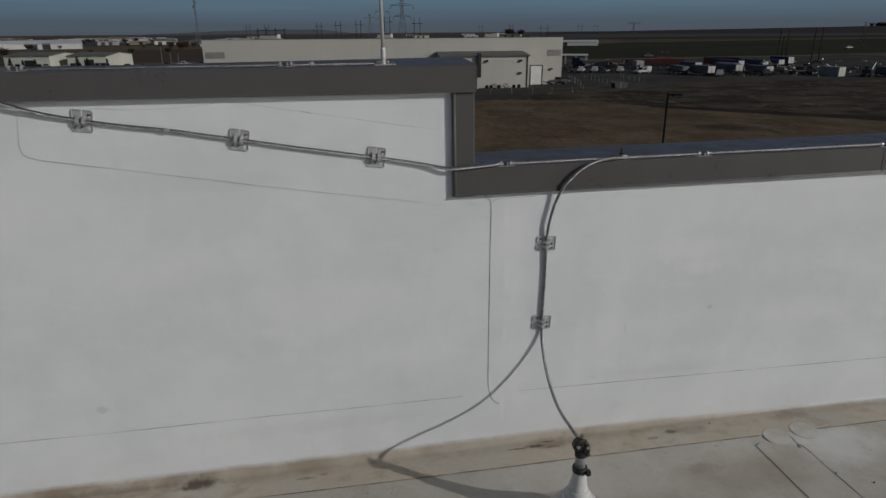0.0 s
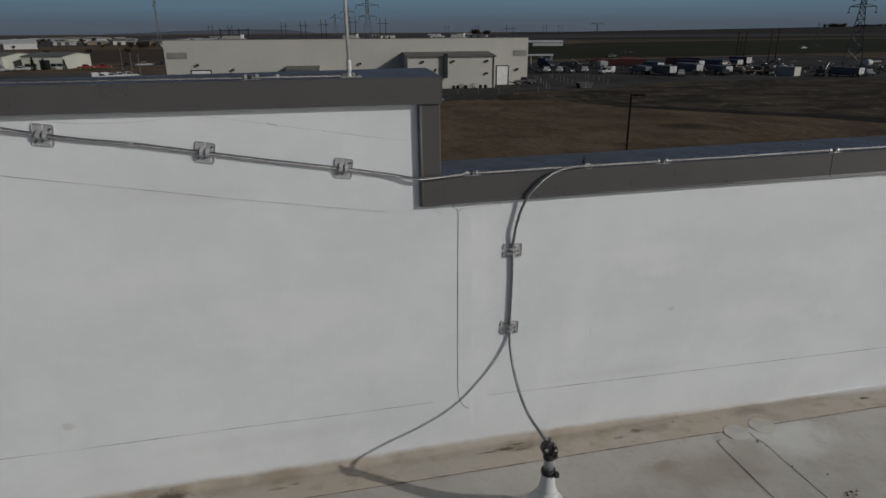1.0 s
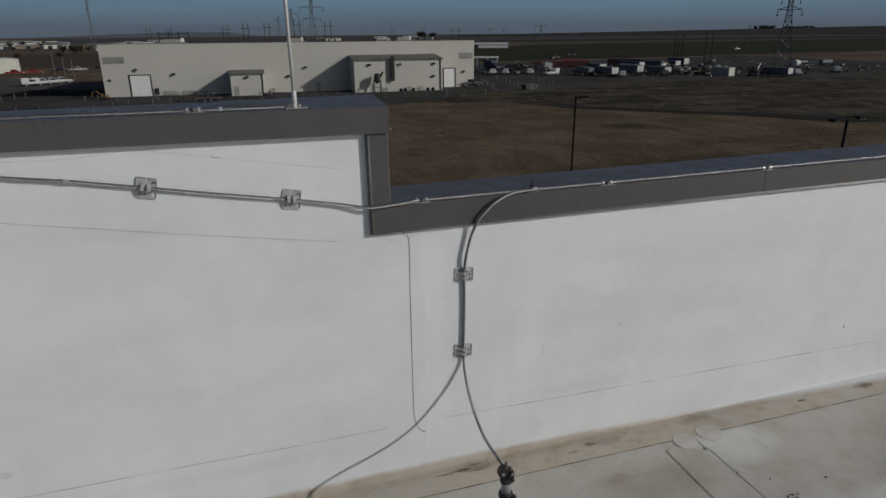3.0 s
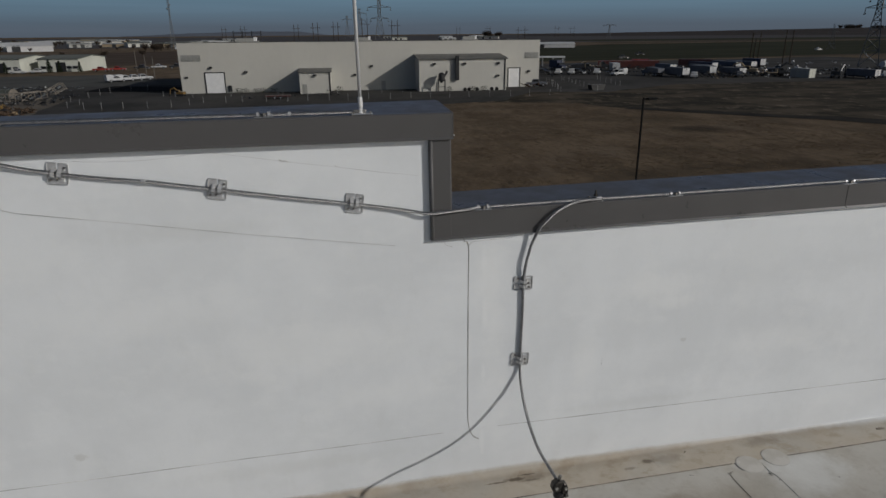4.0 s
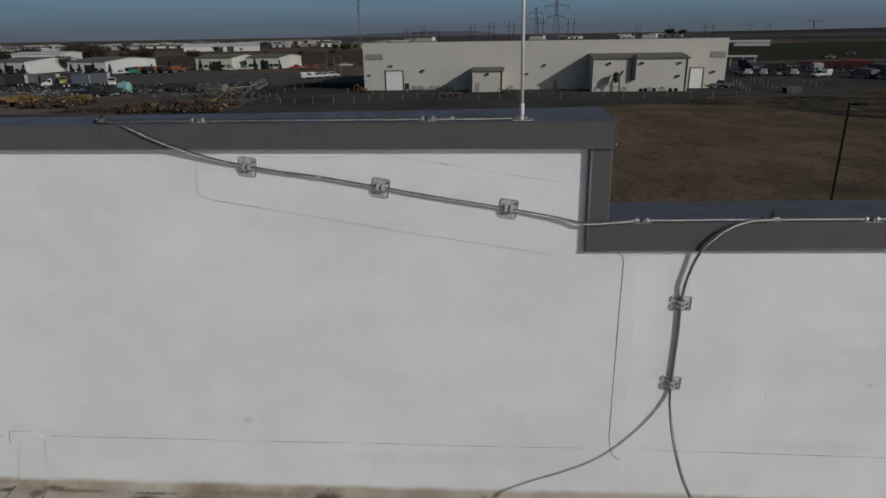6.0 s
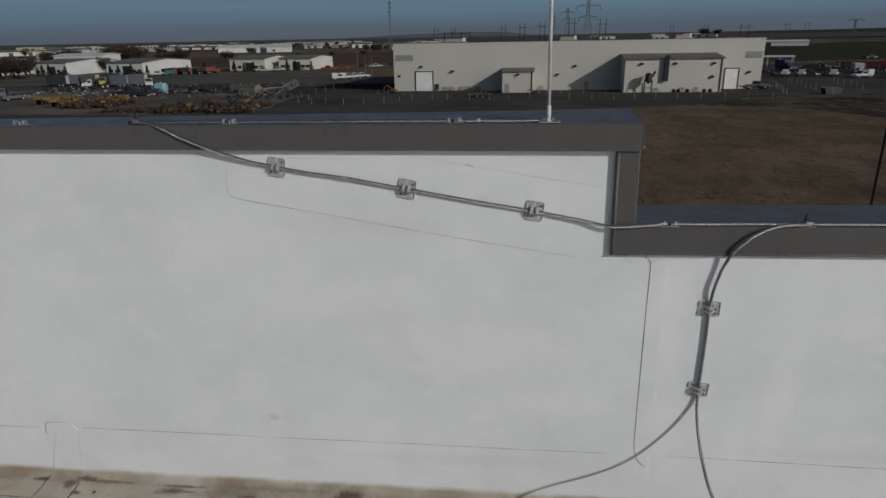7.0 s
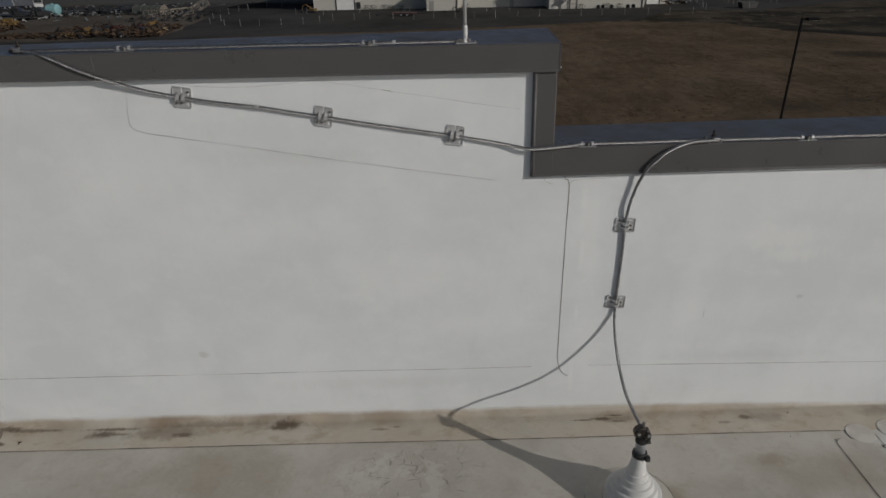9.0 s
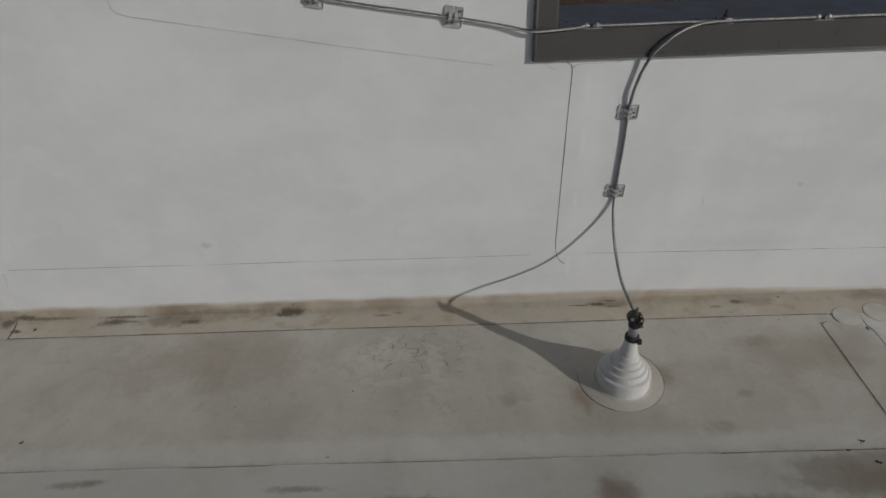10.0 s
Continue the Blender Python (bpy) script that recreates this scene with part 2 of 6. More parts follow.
        for x, y, rx, ry in ((0.15, -0.50, 0.05, 0.05), (-0.2, -0.6, 0.06, 0.05), (0.8, -0.42, 0.2, 0.12), (-1.7, -0.35, 0.35, 0.12), (-0.215, -0.60, 0.02, 0.05), (-0.19, -0.67, 0.015, 0.04), (0.145, -0.53, 0.03, 0.05), (0.45, -0.62, 0.03, 0.02), (0.3, -0.78, 0.06, 0.03), (-0.5, -0.62, 0.03, 0.03), (0.62, -0.33, 0.08, 0.03)):
            c = s.mix(s.maths("MULTIPLY", s.spot(x, y, rx, ry, 0.6, soft=0.7), 0.45), c, (0.27, 0.215, 0.15))
        v = s.add("ShaderNodeTexVoronoi")
        v.feature = "DISTANCE_TO_EDGE"
        v.inputs["Scale"].default_value = 11.0
        warp = s.vector("ADD")
        s.join(s.coord, warp.inputs[0])
        n = s.add("ShaderNodeTexNoise")
        n.inputs["Scale"].default_value = 9.0
        scale = s.vector("SCALE")
        s.join(n.outputs["Color"], scale.inputs[0])
        scale.inputs["Scale"].default_value = 0.09
        s.join(scale.outputs[0], warp.inputs[1])
        s.join(warp.outputs[0], v.inputs["Vector"])
        crack = s.maths("MULTIPLY", s.span(v.outputs["Distance"], 0.05, 0.0), s.spot(-0.88, -0.36, 0.26, 0.13, 0.5))
        crack = s.maths("MULTIPLY", crack, s.span(s.grain(16.0, 2.0), 0.45, 0.6))
        c = s.mix(s.maths("MULTIPLY", crack, 0.7), c, (0.17, 0.15, 0.12))
        for x, y, rx, ry, k in ((-1.06, -0.40, 0.18, 0.14, 0.28), (-0.80, -0.30, 0.16, 0.10, 0.5), (-1.6, -0.55, 0.4, 0.12, 0.15), (-0.75, -0.62, 0.3, 0.08, 0.2)):
            scale = s.add("ShaderNodeTexVoronoi")
            scale.feature = "DISTANCE_TO_EDGE"
            scale.inputs["Scale"].default_value = 17.0
            s.join(warp.outputs[0], scale.inputs["Vector"])
            rim = s.maths("MULTIPLY", s.span(scale.outputs["Distance"], 0.10, 0.02), s.span(s.grain(7.0, 3.0), 0.46, 0.60))
            c = s.mix(s.maths("MULTIPLY", s.maths("MULTIPLY", rim, s.spot(x, y, rx, ry, 0.5)), k), c, (0.27, 0.235, 0.19))
        flake = s.maths("MULTIPLY", s.spot(-0.92, -0.38, 0.3, 0.15, 0.5), s.span(s.grain(13.0, 3.0), 0.50, 0.57, 0.0, 0.38))
        c = s.mix(flake, c, (0.60, 0.585, 0.545))
    if band == "patch":
        c = s.mix(s.span(s.grain(9.0, 5.0), 0.40, 0.62, 0.25, 0.9), c, (0.60, 0.575, 0.53))
    if band == "lower":
        c = s.mix(s.span(s.grain(2.0, 5.0), 0.35, 0.6, 0.2, 0.7), c, (0.50, 0.51, 0.485))
        for x, y, rx, ry in ((-0.16, -1.035, 0.065, 0.05), (-0.15, -1.05, 0.05, 0.035), (-0.18, -1.02, 0.03, 0.03), (-2.12, -0.96, 0.07, 0.014), (-2.06, -0.95, 0.05, 0.010), (-0.9, -1.06, 0.14, 0.02), (0.62, -0.95, 0.14, 0.035), (0.66, -1.01, 0.2, 0.05), (0.85, -0.97, 0.2, 0.08), (0.8, -1.06, 0.22, 0.06), (0.3, -1.1, 0.2, 0.03), (-1.3, -1.0, 0.1, 0.012)):
            c = s.mix(s.maths("MULTIPLY", s.spot(x, y, rx, ry, 0.6, soft=0.7), 0.65), c, (0.22, 0.19, 0.15))
    s.color(c)
    s.bump(s.maths("ADD", s.grain(3.0, 4.0), s.maths("MULTIPLY", fine, 0.12)), 0.35, 0.02)
    return s.mat


def seam_bead():
    s = Nodes("lap_edge", 0.8)
    n = s.grain(7.0, 5.0, 0.7)
    s.color(s.mix(s.span(n, 0.36, 0.62), (0.075, 0.060, 0.048), (0.30, 0.265, 0.225)))
    return s.mat


def faint_bead():
    s = Nodes("wall_lap_edge", 0.8)
    n = s.grain(4.0, 5.0, 0.7)
    s.color(s.mix(s.span(n, 0.38, 0.60), (0.23, 0.225, 0.22), (0.55, 0.545, 0.535)))
    return s.mat


def earth():
    """Dry open country: brown grass, thin places and darker weeds."""
    s = Nodes("dry_ground", 0.95)
    s.bsdf.inputs["Specular IOR Level"].default_value = 0.04
    wide = s.grain(0.012, 5.0, 0.6)
    mid = s.grain(0.13, 6.0, 0.65, (1.0, 0.8, 1.0))
    patchy = s.grain(0.9, 5.0, 0.62, (1.0, 0.34, 1.0))
    fine = s.grain(1.6, 6.0, 0.7, (1.0, 0.34, 1.0))
    clumps = s.grain(0.42, 6.0, 0.68, (1.0, 0.36, 1.0))
    scrub = s.grain(0.16, 4.0, 0.55, (1.0, 0.45, 1.0))
    c = s.mix(s.span(mid, 0.36, 0.64), (0.093, 0.069, 0.047), (0.160, 0.120, 0.081))
    c = s.mix(s.span(patchy, 0.46, 0.66, 0.0, 0.5), c, (0.092, 0.070, 0.050))
    c = s.mix(s.span(fine, 0.46, 0.74, 0.0, 0.55), c, (0.205, 0.155, 0.108))
    c = s.mix(s.span(clumps, 0.60, 0.70, 0.0, 0.6), c, (0.048, 0.038, 0.027))
    c = s.mix(s.span(scrub, 0.55, 0.68, 0.0, 0.45), c, (0.185, 0.146, 0.106))
    c = s.mix(s.span(scrub, 0.46, 0.33, 0.0, 0.4), c, (0.068, 0.057, 0.039))
    c = s.mix(s.span(wide, 0.5, 0.7, 0.0, 0.55), c, (0.058, 0.046, 0.032))
    for x, y, rx, ry, k in ((51.1, 77.1, 4.0, 2.6, 0.8), (33, 52, 7, 3, 0.45), (45, 53, 7, 2.5, 0.45)):
        c = s.mix(s.maths("MULTIPLY", s.spot(x, y, rx, ry, 0.4, soft=0.6), k), c, (0.040, 0.033, 0.025))
    s.color(c)
    s.bump(fine, 0.2, 0.05)
    return s.mat


def weedy():
    """Rough ground with dark weeds, bare soil and pale dead clumps."""
    s = Nodes("weedy_ground", 0.95)
    s.bsdf.inputs["Specular IOR Level"].default_value = 0.04
    broad = s.grain(0.07, 5.0, 0.62, (1.0, 2.2, 1.0))
    clump = s.grain(0.36, 6.0, 0.70, (1.0, 0.55, 1.0))
    bush = s.grain(0.22, 5.0, 0.68, (1.0, 0.45, 1.0))
    c = s.mix(s.span(broad, 0.36, 0.64), (0.034, 0.031, 0.024), (0.088, 0.072, 0.054))
    c = s.mix(s.span(clump, 0.54, 0.68, 0.0, 0.85), c, (0.175, 0.142, 0.108))
    c = s.mix(s.span(bush, 0.56, 0.68, 0.0, 0.85), c, (0.026, 0.025, 0.018))
    s.color(c)
    return s.mat


WHITE = membrane_wall()
DECK = membrane_deck("deck_membrane", "sheet")
STRIP = membrane_deck("soiled_membrane_strip", "strip")
PATCH = membrane_deck("patch_membrane", "patch")
LOWER = membrane_deck("rinsed_membrane", "lower")
BEAD = seam_bead()
FAINT = faint_bead()
BRONZE = plain("bronze_coated_steel", (0.086, 0.083, 0.082), (0.093, 0.090, 0.089), 0.7, 0.34, gloss=0.34)
# rougher, paler bronze: the arris highlight is partly put into its colour
DULLBRONZE = plain("bronze_hem_highlight", (0.105, 0.102, 0.102), (0.120, 0.117, 0.117), 3.0, 0.55, gloss=0.4)
FITTING = plain("dark_bronze_fitting", (0.040, 0.036, 0.033), (0.085, 0.078, 0.070), 60.0, 0.42, 0.7)
# core darkened to paint shade into the grooves between strands
CORE = plain("groove_shade_core", (0.10, 0.10, 0.10), (0.14, 0.14, 0.14), 40.0, 0.6, 0.8)
CABLE = plain("aluminium_strand", (0.33, 0.33, 0.335), (0.48, 0.48, 0.485), 45.0, 0.44, 1.0)
BRIGHT = plain("bright_aluminium", (0.46, 0.46, 0.465), (0.60, 0.60, 0.60), 30.0, 0.40, 0.45)
RODMETAL = plain("dull_aluminium_rod", (0.60, 0.60, 0.60), (0.70, 0.70, 0.70), 30.0, 0.45, 0.25)
BOLT = plain("zinc_bolt", (0.22, 0.21, 0.20), (0.35, 0.34, 0.32), 60.0, 0.45, 1.0)
BOOT = plain("white_boot_membrane", (0.56, 0.56, 0.545), (0.66, 0.66, 0.645), 9.0, 0.5, 0.0, 0.1)
BLACK = plain("black_rubber", (0.012, 0.012, 0.012), (0.03, 0.03, 0.03), 30.0, 0.6)
PIPE = plain("galvanised_pipe", (0.34, 0.35, 0.37), (0.46, 0.47, 0.49), 25.0, 0.45, 0.6)
EARTH = earth()
GRAVEL = plain("dark_gravel", (0.040, 0.039, 0.037), (0.078, 0.075, 0.071), 0.06, 0.95, 0.0, 0.4, 1.2, gloss=0.04)
ASPHALT = plain("worn_asphalt", (0.078, 0.078, 0.073), (0.105, 0.104, 0.097), 0.08, 0.9, 0.0, 0.2, 1.5, gloss=0.04)
DUST = plain("pale_yard_dirt", (0.085, 0.076, 0.065), (0.155, 0.138, 0.117), 0.07, 0.95, 0.0, 0.4, 1.0, gloss=0.04)
WEEDS = weedy()
GREEN = plain("winter_crop", (0.025, 0.027, 0.016), (0.042, 0.042, 0.026), 0.01, 0.95, 0.0, 0.3, 0.2, (1, 3, 1), gloss=0.04)
STRAW = plain("stubble", (0.062, 0.050, 0.036), (0.085, 0.068, 0.050), 0.01, 0.95, 0.0, 0.3, 0.2, (1, 3, 1), gloss=0.04)
# the hills' blue-grey is air haze put into the base colour
HAZYHILL = plain("hazed_distant_hills", (0.132, 0.148, 0.178), (0.146, 0.162, 0.192), 0.004, 0.95, gloss=0.02)
PLOUGH = plain("ploughed_soil", (0.038, 0.033, 0.031), (0.060, 0.052, 0.048), 0.008, 0.95, 0.0, 0.3, 0.2, (1, 3, 1), gloss=0.04)
SOIL = plain("brown_fallow", (0.060, 0.046, 0.036), (0.090, 0.069, 0.054), 0.02, 0.95, 0.0, 0.3, 0.25, (1, 3, 1), gloss=0.04)
# soil tone paled and greyed to carry the distance haze
FARLAND = plain("hazed_far_fields", (0.064, 0.061, 0.062), (0.085, 0.081, 0.082), 0.004, 0.95, 0.0, 0.3, 0.05, (1, 3, 1), gloss=0.04)
TRACK = plain("dark_wheel_track", (0.024, 0.022, 0.019), (0.042, 0.038, 0.033), 0.3, 0.95, 0.0, 0.3, 1.5, gloss=0.04)
GRASS = plain("dry_grass", (0.100, 0.074, 0.048), (0.165, 0.123, 0.080), 0.35, 0.95, 0.0, 0.0, 2.0, gloss=0.04)
SIDING = plain("beige_siding", (0.475, 0.462, 0.418), (0.505, 0.492, 0.445), 0.12, 0.55, 0.0, 0.05, 1.2, (1, 1, 0.4))
ROOFING = plain("grey_metal_roof", (0.085, 0.085, 0.078), (0.125, 0.124, 0.115), 0.2, 0.5, 0.0, 0.1, 2.0)
SHEDROOF = plain("weathered_shed_roof", (0.105, 0.115, 0.105), (0.150, 0.160, 0.147), 0.1, 0.9, 0.0, 0.1, 1.0, (0.3, 1.5, 1), gloss=0.1)
POSTWHITE = plain("chalky_post_paint", (0.25, 0.25, 0.245), (0.33, 0.33, 0.325), 2.0, 0.7)
DOORWHITE = plain("white_door_paint", (0.68, 0.68, 0.67), (0.76, 0.76, 0.75), 0.8, 0.5)
LOUVRE = plain("grey_louvre_paint", (0.26, 0.26, 0.24), (0.32, 0.32, 0.30), 1.0, 0.5)
CREAM = plain("cream_siding", (0.50, 0.505, 0.44), (0.58, 0.585, 0.51), 0.2, 0.6, 0.0, 0.1, 2.0)
PALE = plain("pale_steel_cladding", (0.50, 0.51, 0.50), (0.60, 0.61, 0.60), 0.15, 0.5)
STEEL = plain("dark_galvanised_steel", (0.11, 0.12, 0.125), (0.17, 0.18, 0.185), 0.5, 0.6, 0.3)
WOOD = plain("weathered_pole_wood", (0.035, 0.028, 0.022), (0.06, 0.048, 0.038), 0.6, 0.9, gloss=0.04)
BLACKPAINT = plain("black_pole_paint", (0.006, 0.006, 0.006), (0.010, 0.010, 0.010), 2.0, 0.7, gloss=0.08)
GLASS = plain("dark_vehicle_glass", (0.015, 0.017, 0.019), (0.025, 0.027, 0.03), 2.0, 0.08)
TYRE = plain("tyre_rubber", (0.012, 0.012, 0.012), (0.025, 0.024, 0.023), 3.0, 0.85)
LENS = plain("lamp_lens", (0.55, 0.54, 0.48), (0.65, 0.64, 0.58), 5.0, 0.2)
RUST = plain("rusty_scrap", (0.030, 0.023, 0.019), (0.092, 0.064, 0.045), 0.7, 0.85, 0.0, 0.4, gloss=0.04)
NEEDLES = plain("conifer_needles", (0.014, 0.022, 0.013), (0.032, 0.042, 0.024), 2.0, 0.8, gloss=0.04)
TWIGS = plain("bare_twigs", (0.035, 0.028, 0.022), (0.065, 0.052, 0.04), 1.0, 0.9, gloss=0.04)
BARK = plain("bark", (0.04, 0.032, 0.025), (0.08, 0.064, 0.05), 2.0, 0.95, gloss=0.04)


def paint(name, r, g, b, rough=0.4):
    """Vehicle and plant paint, a little dusty."""
    return plain(name, (r * 0.82, g * 0.82, b * 0.82), (r, g, b), 0.9, rough)


P_WHITE = paint("white_vehicle_paint", 0.54, 0.54, 0.535)
P_RED = paint("red_paint", 0.30, 0.035, 0.025)
P_ORANGE = paint("orange_paint", 0.20, 0.070, 0.032)
P_OXIDE = paint("oxide_red_paint", 0.21, 0.07, 0.05)
P_MAROON = paint("maroon_paint", 0.065, 0.022, 0.02)
P_BLUE = paint("slate_blue_paint", 0.065, 0.082, 0.115, 0.65)
P_NAVY = paint("navy_paint", 0.022, 0.030, 0.062, 0.6)
P_GREY = paint("grey_trailer_paint", 0.105, 0.112, 0.128, 0.65)
P_DARK = paint("charcoal_paint", 0.025, 0.026, 0.028)
P_YELLOW = paint("plant_yellow_paint", 0.17, 0.105, 0.032)
P_TAN = paint("tan_paint", 0.32, 0.25, 0.16)
P_TEAL = paint("teal_paint", 0.03, 0.16, 0.12)
P_LIME = paint("bright_yellow_paint", 0.36, 0.30, 0.035)
P_COVER = paint("weathered_cover", 0.075, 0.082, 0.070, 0.85)
P_FRAME = paint("dull_steel_paint", 0.17, 0.15, 0.125, 0.7)
# near-black for the flat sheet that replaces a low dark hedge
MATTEBLACK = plain("matte_black_sheet", (0.009, 0.009, 0.009), (0.018, 0.017, 0.016), 0.2, 0.95, gloss=0.03)
P_AQUA = paint("pale_aqua_paint", 0.24, 0.44, 0.46)


# ---- mesh helpers ----
def part(name, bm, material, parent=None, label="", smooth=False):
    """Links a bmesh as one mesh object, under a thing or a part."""
    data = bpy.data.meshes.new(name)
    bmesh.ops.recalc_face_normals(bm, faces=bm.faces)
    bm.to_mesh(data)
    bm.free()
    data.materials.append(material)
    if smooth:
        for p in data.polygons:
            p.use_smooth = True
    ob = new(name, data)
    ob.parent = parent
    if label:
        tagged(ob, label)
    return ob


def thing(name, label, category, m=None, group="", kind=""):
    ob = tagged(new(name), label, category, group, kind)
    ob.empty_display_size = 0.1
    if m is not None:
        ob.matrix_basis = m
    return ob


def box(bm, x0, x1, y0, y1, z0, z1, m=None):
    vs = [bm.verts.new((x, y, z)) for x in (x0, x1) for y in (y0, y1) for z in (z0, z1)]
    if m is not None:
        for v in vs:
            v.co = m @ v.co
    for f in ((0, 1, 3, 2), (4, 6, 7, 5), (0, 4, 5, 1), (2, 3, 7, 6), (0, 2, 6, 4), (1, 5, 7, 3)):
        bm.faces.new([vs[i] for i in f])
    return vs


def softened(bm, w, seg=1):
    bmesh.ops.bevel(bm, geom=list(bm.edges), offset=w, segments=seg, profile=0.6, affect="EDGES", clamp_overlap=True)
    return bm


def block(x0, x1, y0, y1, z0, z1, w=0.0, seg=1):
    bm = bmesh.new()
    box(bm, x0, x1, y0, y1, z0, z1)
    return softened(bm, w, seg) if w else bm


def prism(bm, outline, a, b, axis="x"):
    """An outline of two coordinates carried along an axis from a to b."""
    def at(p, s):
        return {"x": (s, p[0], p[1]), "y": (p[0], s, p[1]), "z": (p[0], p[1], s)}[axis]
    lo = [bm.verts.new(at(p, a)) for p in outline]
    hi = [bm.verts.new(at(p, b)) for p in outline]
    bm.faces.new(lo[::-1])
    bm.faces.new(hi)
    n = len(outline)
    for i in range(n):
        bm.faces.new((lo[i], lo[(i + 1) % n], hi[(i + 1) % n], hi[i]))


def bar(bm, p, q, r, n=6, r2=None):
    """A round bar from p to q."""
    p, q = Vector(p), Vector(q)
    turn = (q - p).to_track_quat("Z", "Y").to_matrix()
    rings = []
    for c, rr in ((p, r), (q, r if r2 is None else r2)):
        rings.append([bm.verts.new(c + turn @ Vector((rr * math.cos(2 * math.pi * i / n), rr * math.sin(2 * math.pi * i / n), 0))) for i in range(n)])
    for i in range(n):
        bm.faces.new((rings[0][i], rings[0][(i + 1) % n], rings[1][(i + 1) % n], rings[1][i]))
    bm.faces.new(rings[0][::-1])
    bm.faces.new(rings[1])


def lathe(bm, outline, n=32, centre=(0, 0, 0)):
    """Turns an outline of (radius, height) about the upright axis."""
    c = Vector(centre)
    rings = [[bm.verts.new(c + Vector((r * math.cos(2 * math.pi * i / n), r * math.sin(2 * math.pi * i / n), z))) for i in range(n)] for r, z in outline]
    for a, b in zip(rings, rings[1:]):
        for i in range(n):
            bm.faces.new((a[i], a[(i + 1) % n], b[(i + 1) % n], b[i]))
    bm.faces.new(rings[0][::-1])
    bm.faces.new(rings[-1])


def glide(points, step):
    """A smooth line through points, resampled at about the given step."""
    p = [Vector(q) for q in points]
    p = [p[0] * 2 - p[1]] + p + [p[-1] * 2 - p[-2]]
    out = []
    for a, b, c, d in zip(p, p[1:], p[2:], p[3:]):
        n = max(2, int((c - b).length / step))
        for i in range(n):
            t = i / n
            out.append(0.5 * (2 * b + (c - a) * t + (2 * a - 5 * b + 4 * c - d) * t * t + (3 * b - a - 3 * c + d) * t ** 3))
    out.append(p[-2])
    return out


def conductor(points, label, radius=0.0069, count=5, pitch=0.058, step=0.005):
    """A stranded conductor laid along a line: helical strands round a core."""
    line = glide(points, step)
    ob = thing("conductor_cable", label, "cable", Matrix.Translation(line[0]))
    normal, run, rings = Vector((0, 0.3, 1)), 0.0, []
    for i, c in enumerate(line):
        t = (line[min(i + 1, len(line) - 1)] - line[max(i - 1, 0)]).normalized()
        normal = (normal - t * normal.dot(t)).normalized()
        if i:
            run += (c - line[i - 1]).length
        rings.append((c - line[0], normal.copy(), t.cross(normal), run))
    k, sr = 6, radius * 0.38
    for s in range(count + 1):
        verts, faces = [], []
        for c, u, v, run in rings:
            a = 2 * math.pi * (s / count + run / pitch)
            out, across = u * math.cos(a) + v * math.sin(a), v * math.cos(a) - u * math.sin(a)
            middle, r = (c + out * (radius - sr), sr) if s < count else (c, radius * 0.50)
            verts += [middle + (out * math.cos(2 * math.pi * j / k) + across * math.sin(2 * math.pi * j / k)) * r for j in range(k)]
        for i in range(len(rings) - 1):
            for j in range(k):
                a, b = i * k + j, i * k + (j + 1) % k
                faces.append((a, b, b + k, a + k))
        name = "strand" if s < count else "core"
        data = bpy.data.meshes.new(name)
        data.from_pydata([tuple(v) for v in verts], [], faces)
        # the core's dark colour deepens the shade between the strands
        data.materials.append(CABLE if s < count else CORE)
        for p in data.polygons:
            p.use_smooth = True
        new(name, data).parent = ob
    return ob


def bead(name, points, parent, width=0.004, proud=0.0016, up=(0, -1, 0), material=None, label=""):
    """A thin raised lap edge that follows a line on a face."""
    line = glide(points, 0.02)
    up = Vector(up)
    bm = bmesh.new()
    rows = []
    for i, c in enumerate(line):
        t = (line[min(i + 1, len(line) - 1)] - line[max(i - 1, 0)]).normalized()
        side = t.cross(up).normalized()
        w = width * (0.75 + 0.5 * noise.noise(c * 9.0 + Vector((3, 1, 7))))
        rows.append([bm.verts.new(c + side * s * w + up * h) for s, h in ((-0.5, -0.0005), (-0.25, proud), (0.25, proud), (0.5, -0.0005))])
    for a, b in zip(rows, rows[1:]):
        for j in range(3):
            bm.faces.new((a[j], a[j + 1], b[j + 1], b[j]))
    return part(name, bm, material or FAINT, parent, label)


# ---- roof: deck, parapet, copings ----
def slope(x):
    """The high parapet rises slightly away from its step."""
    return 0.0115 * (-0.31 - x)


def top_slope(x):
    """The coping's top rises a little less than its drip edge."""
    return 0.0084 * (-0.31 - x)


STEP = -0.307
parapet_high = tagged(part("wall_parapet_high", block(-14.0, STEP, 0.0, 0.27, -0.3, 1.62), WHITE), "tall parapet wall clad in white roofing membrane", "wall", kind="structure")
bm = bmesh.new()
box(bm, STEP, 16.0, 0.0, 0.27, -0.3, 1.245)
parapet_low = tagged(part("wall_parapet_low", bm, WHITE), "low parapet wall clad in white roofing membrane", "wall", kind="structure")
tagged(part("wall_outer", block(-14.0, 16.0, 0.055, 0.262, GROUND, -0.3), SIDING), "outer wall of the building below the roof", "wall", kind="structure")
tagged(part("wall_side_west", block(-14.3, -14.0, -26.0, 0.27, GROUND, 1.3), WHITE), "white parapet wall across the roof", "wall", kind="structure")
tagged(part("wall_side_east", block(16.0, 16.3, -26.0, 0.27, GROUND, 1.3), WHITE), "white parapet wall across the roof", "wall", kind="structure")
tagged(part("wall_back", block(-14.3, 16.3, -26.3, -26.0, GROUND, 1.3), WHITE), "white parapet wall behind the roof", "wall", kind="structure")

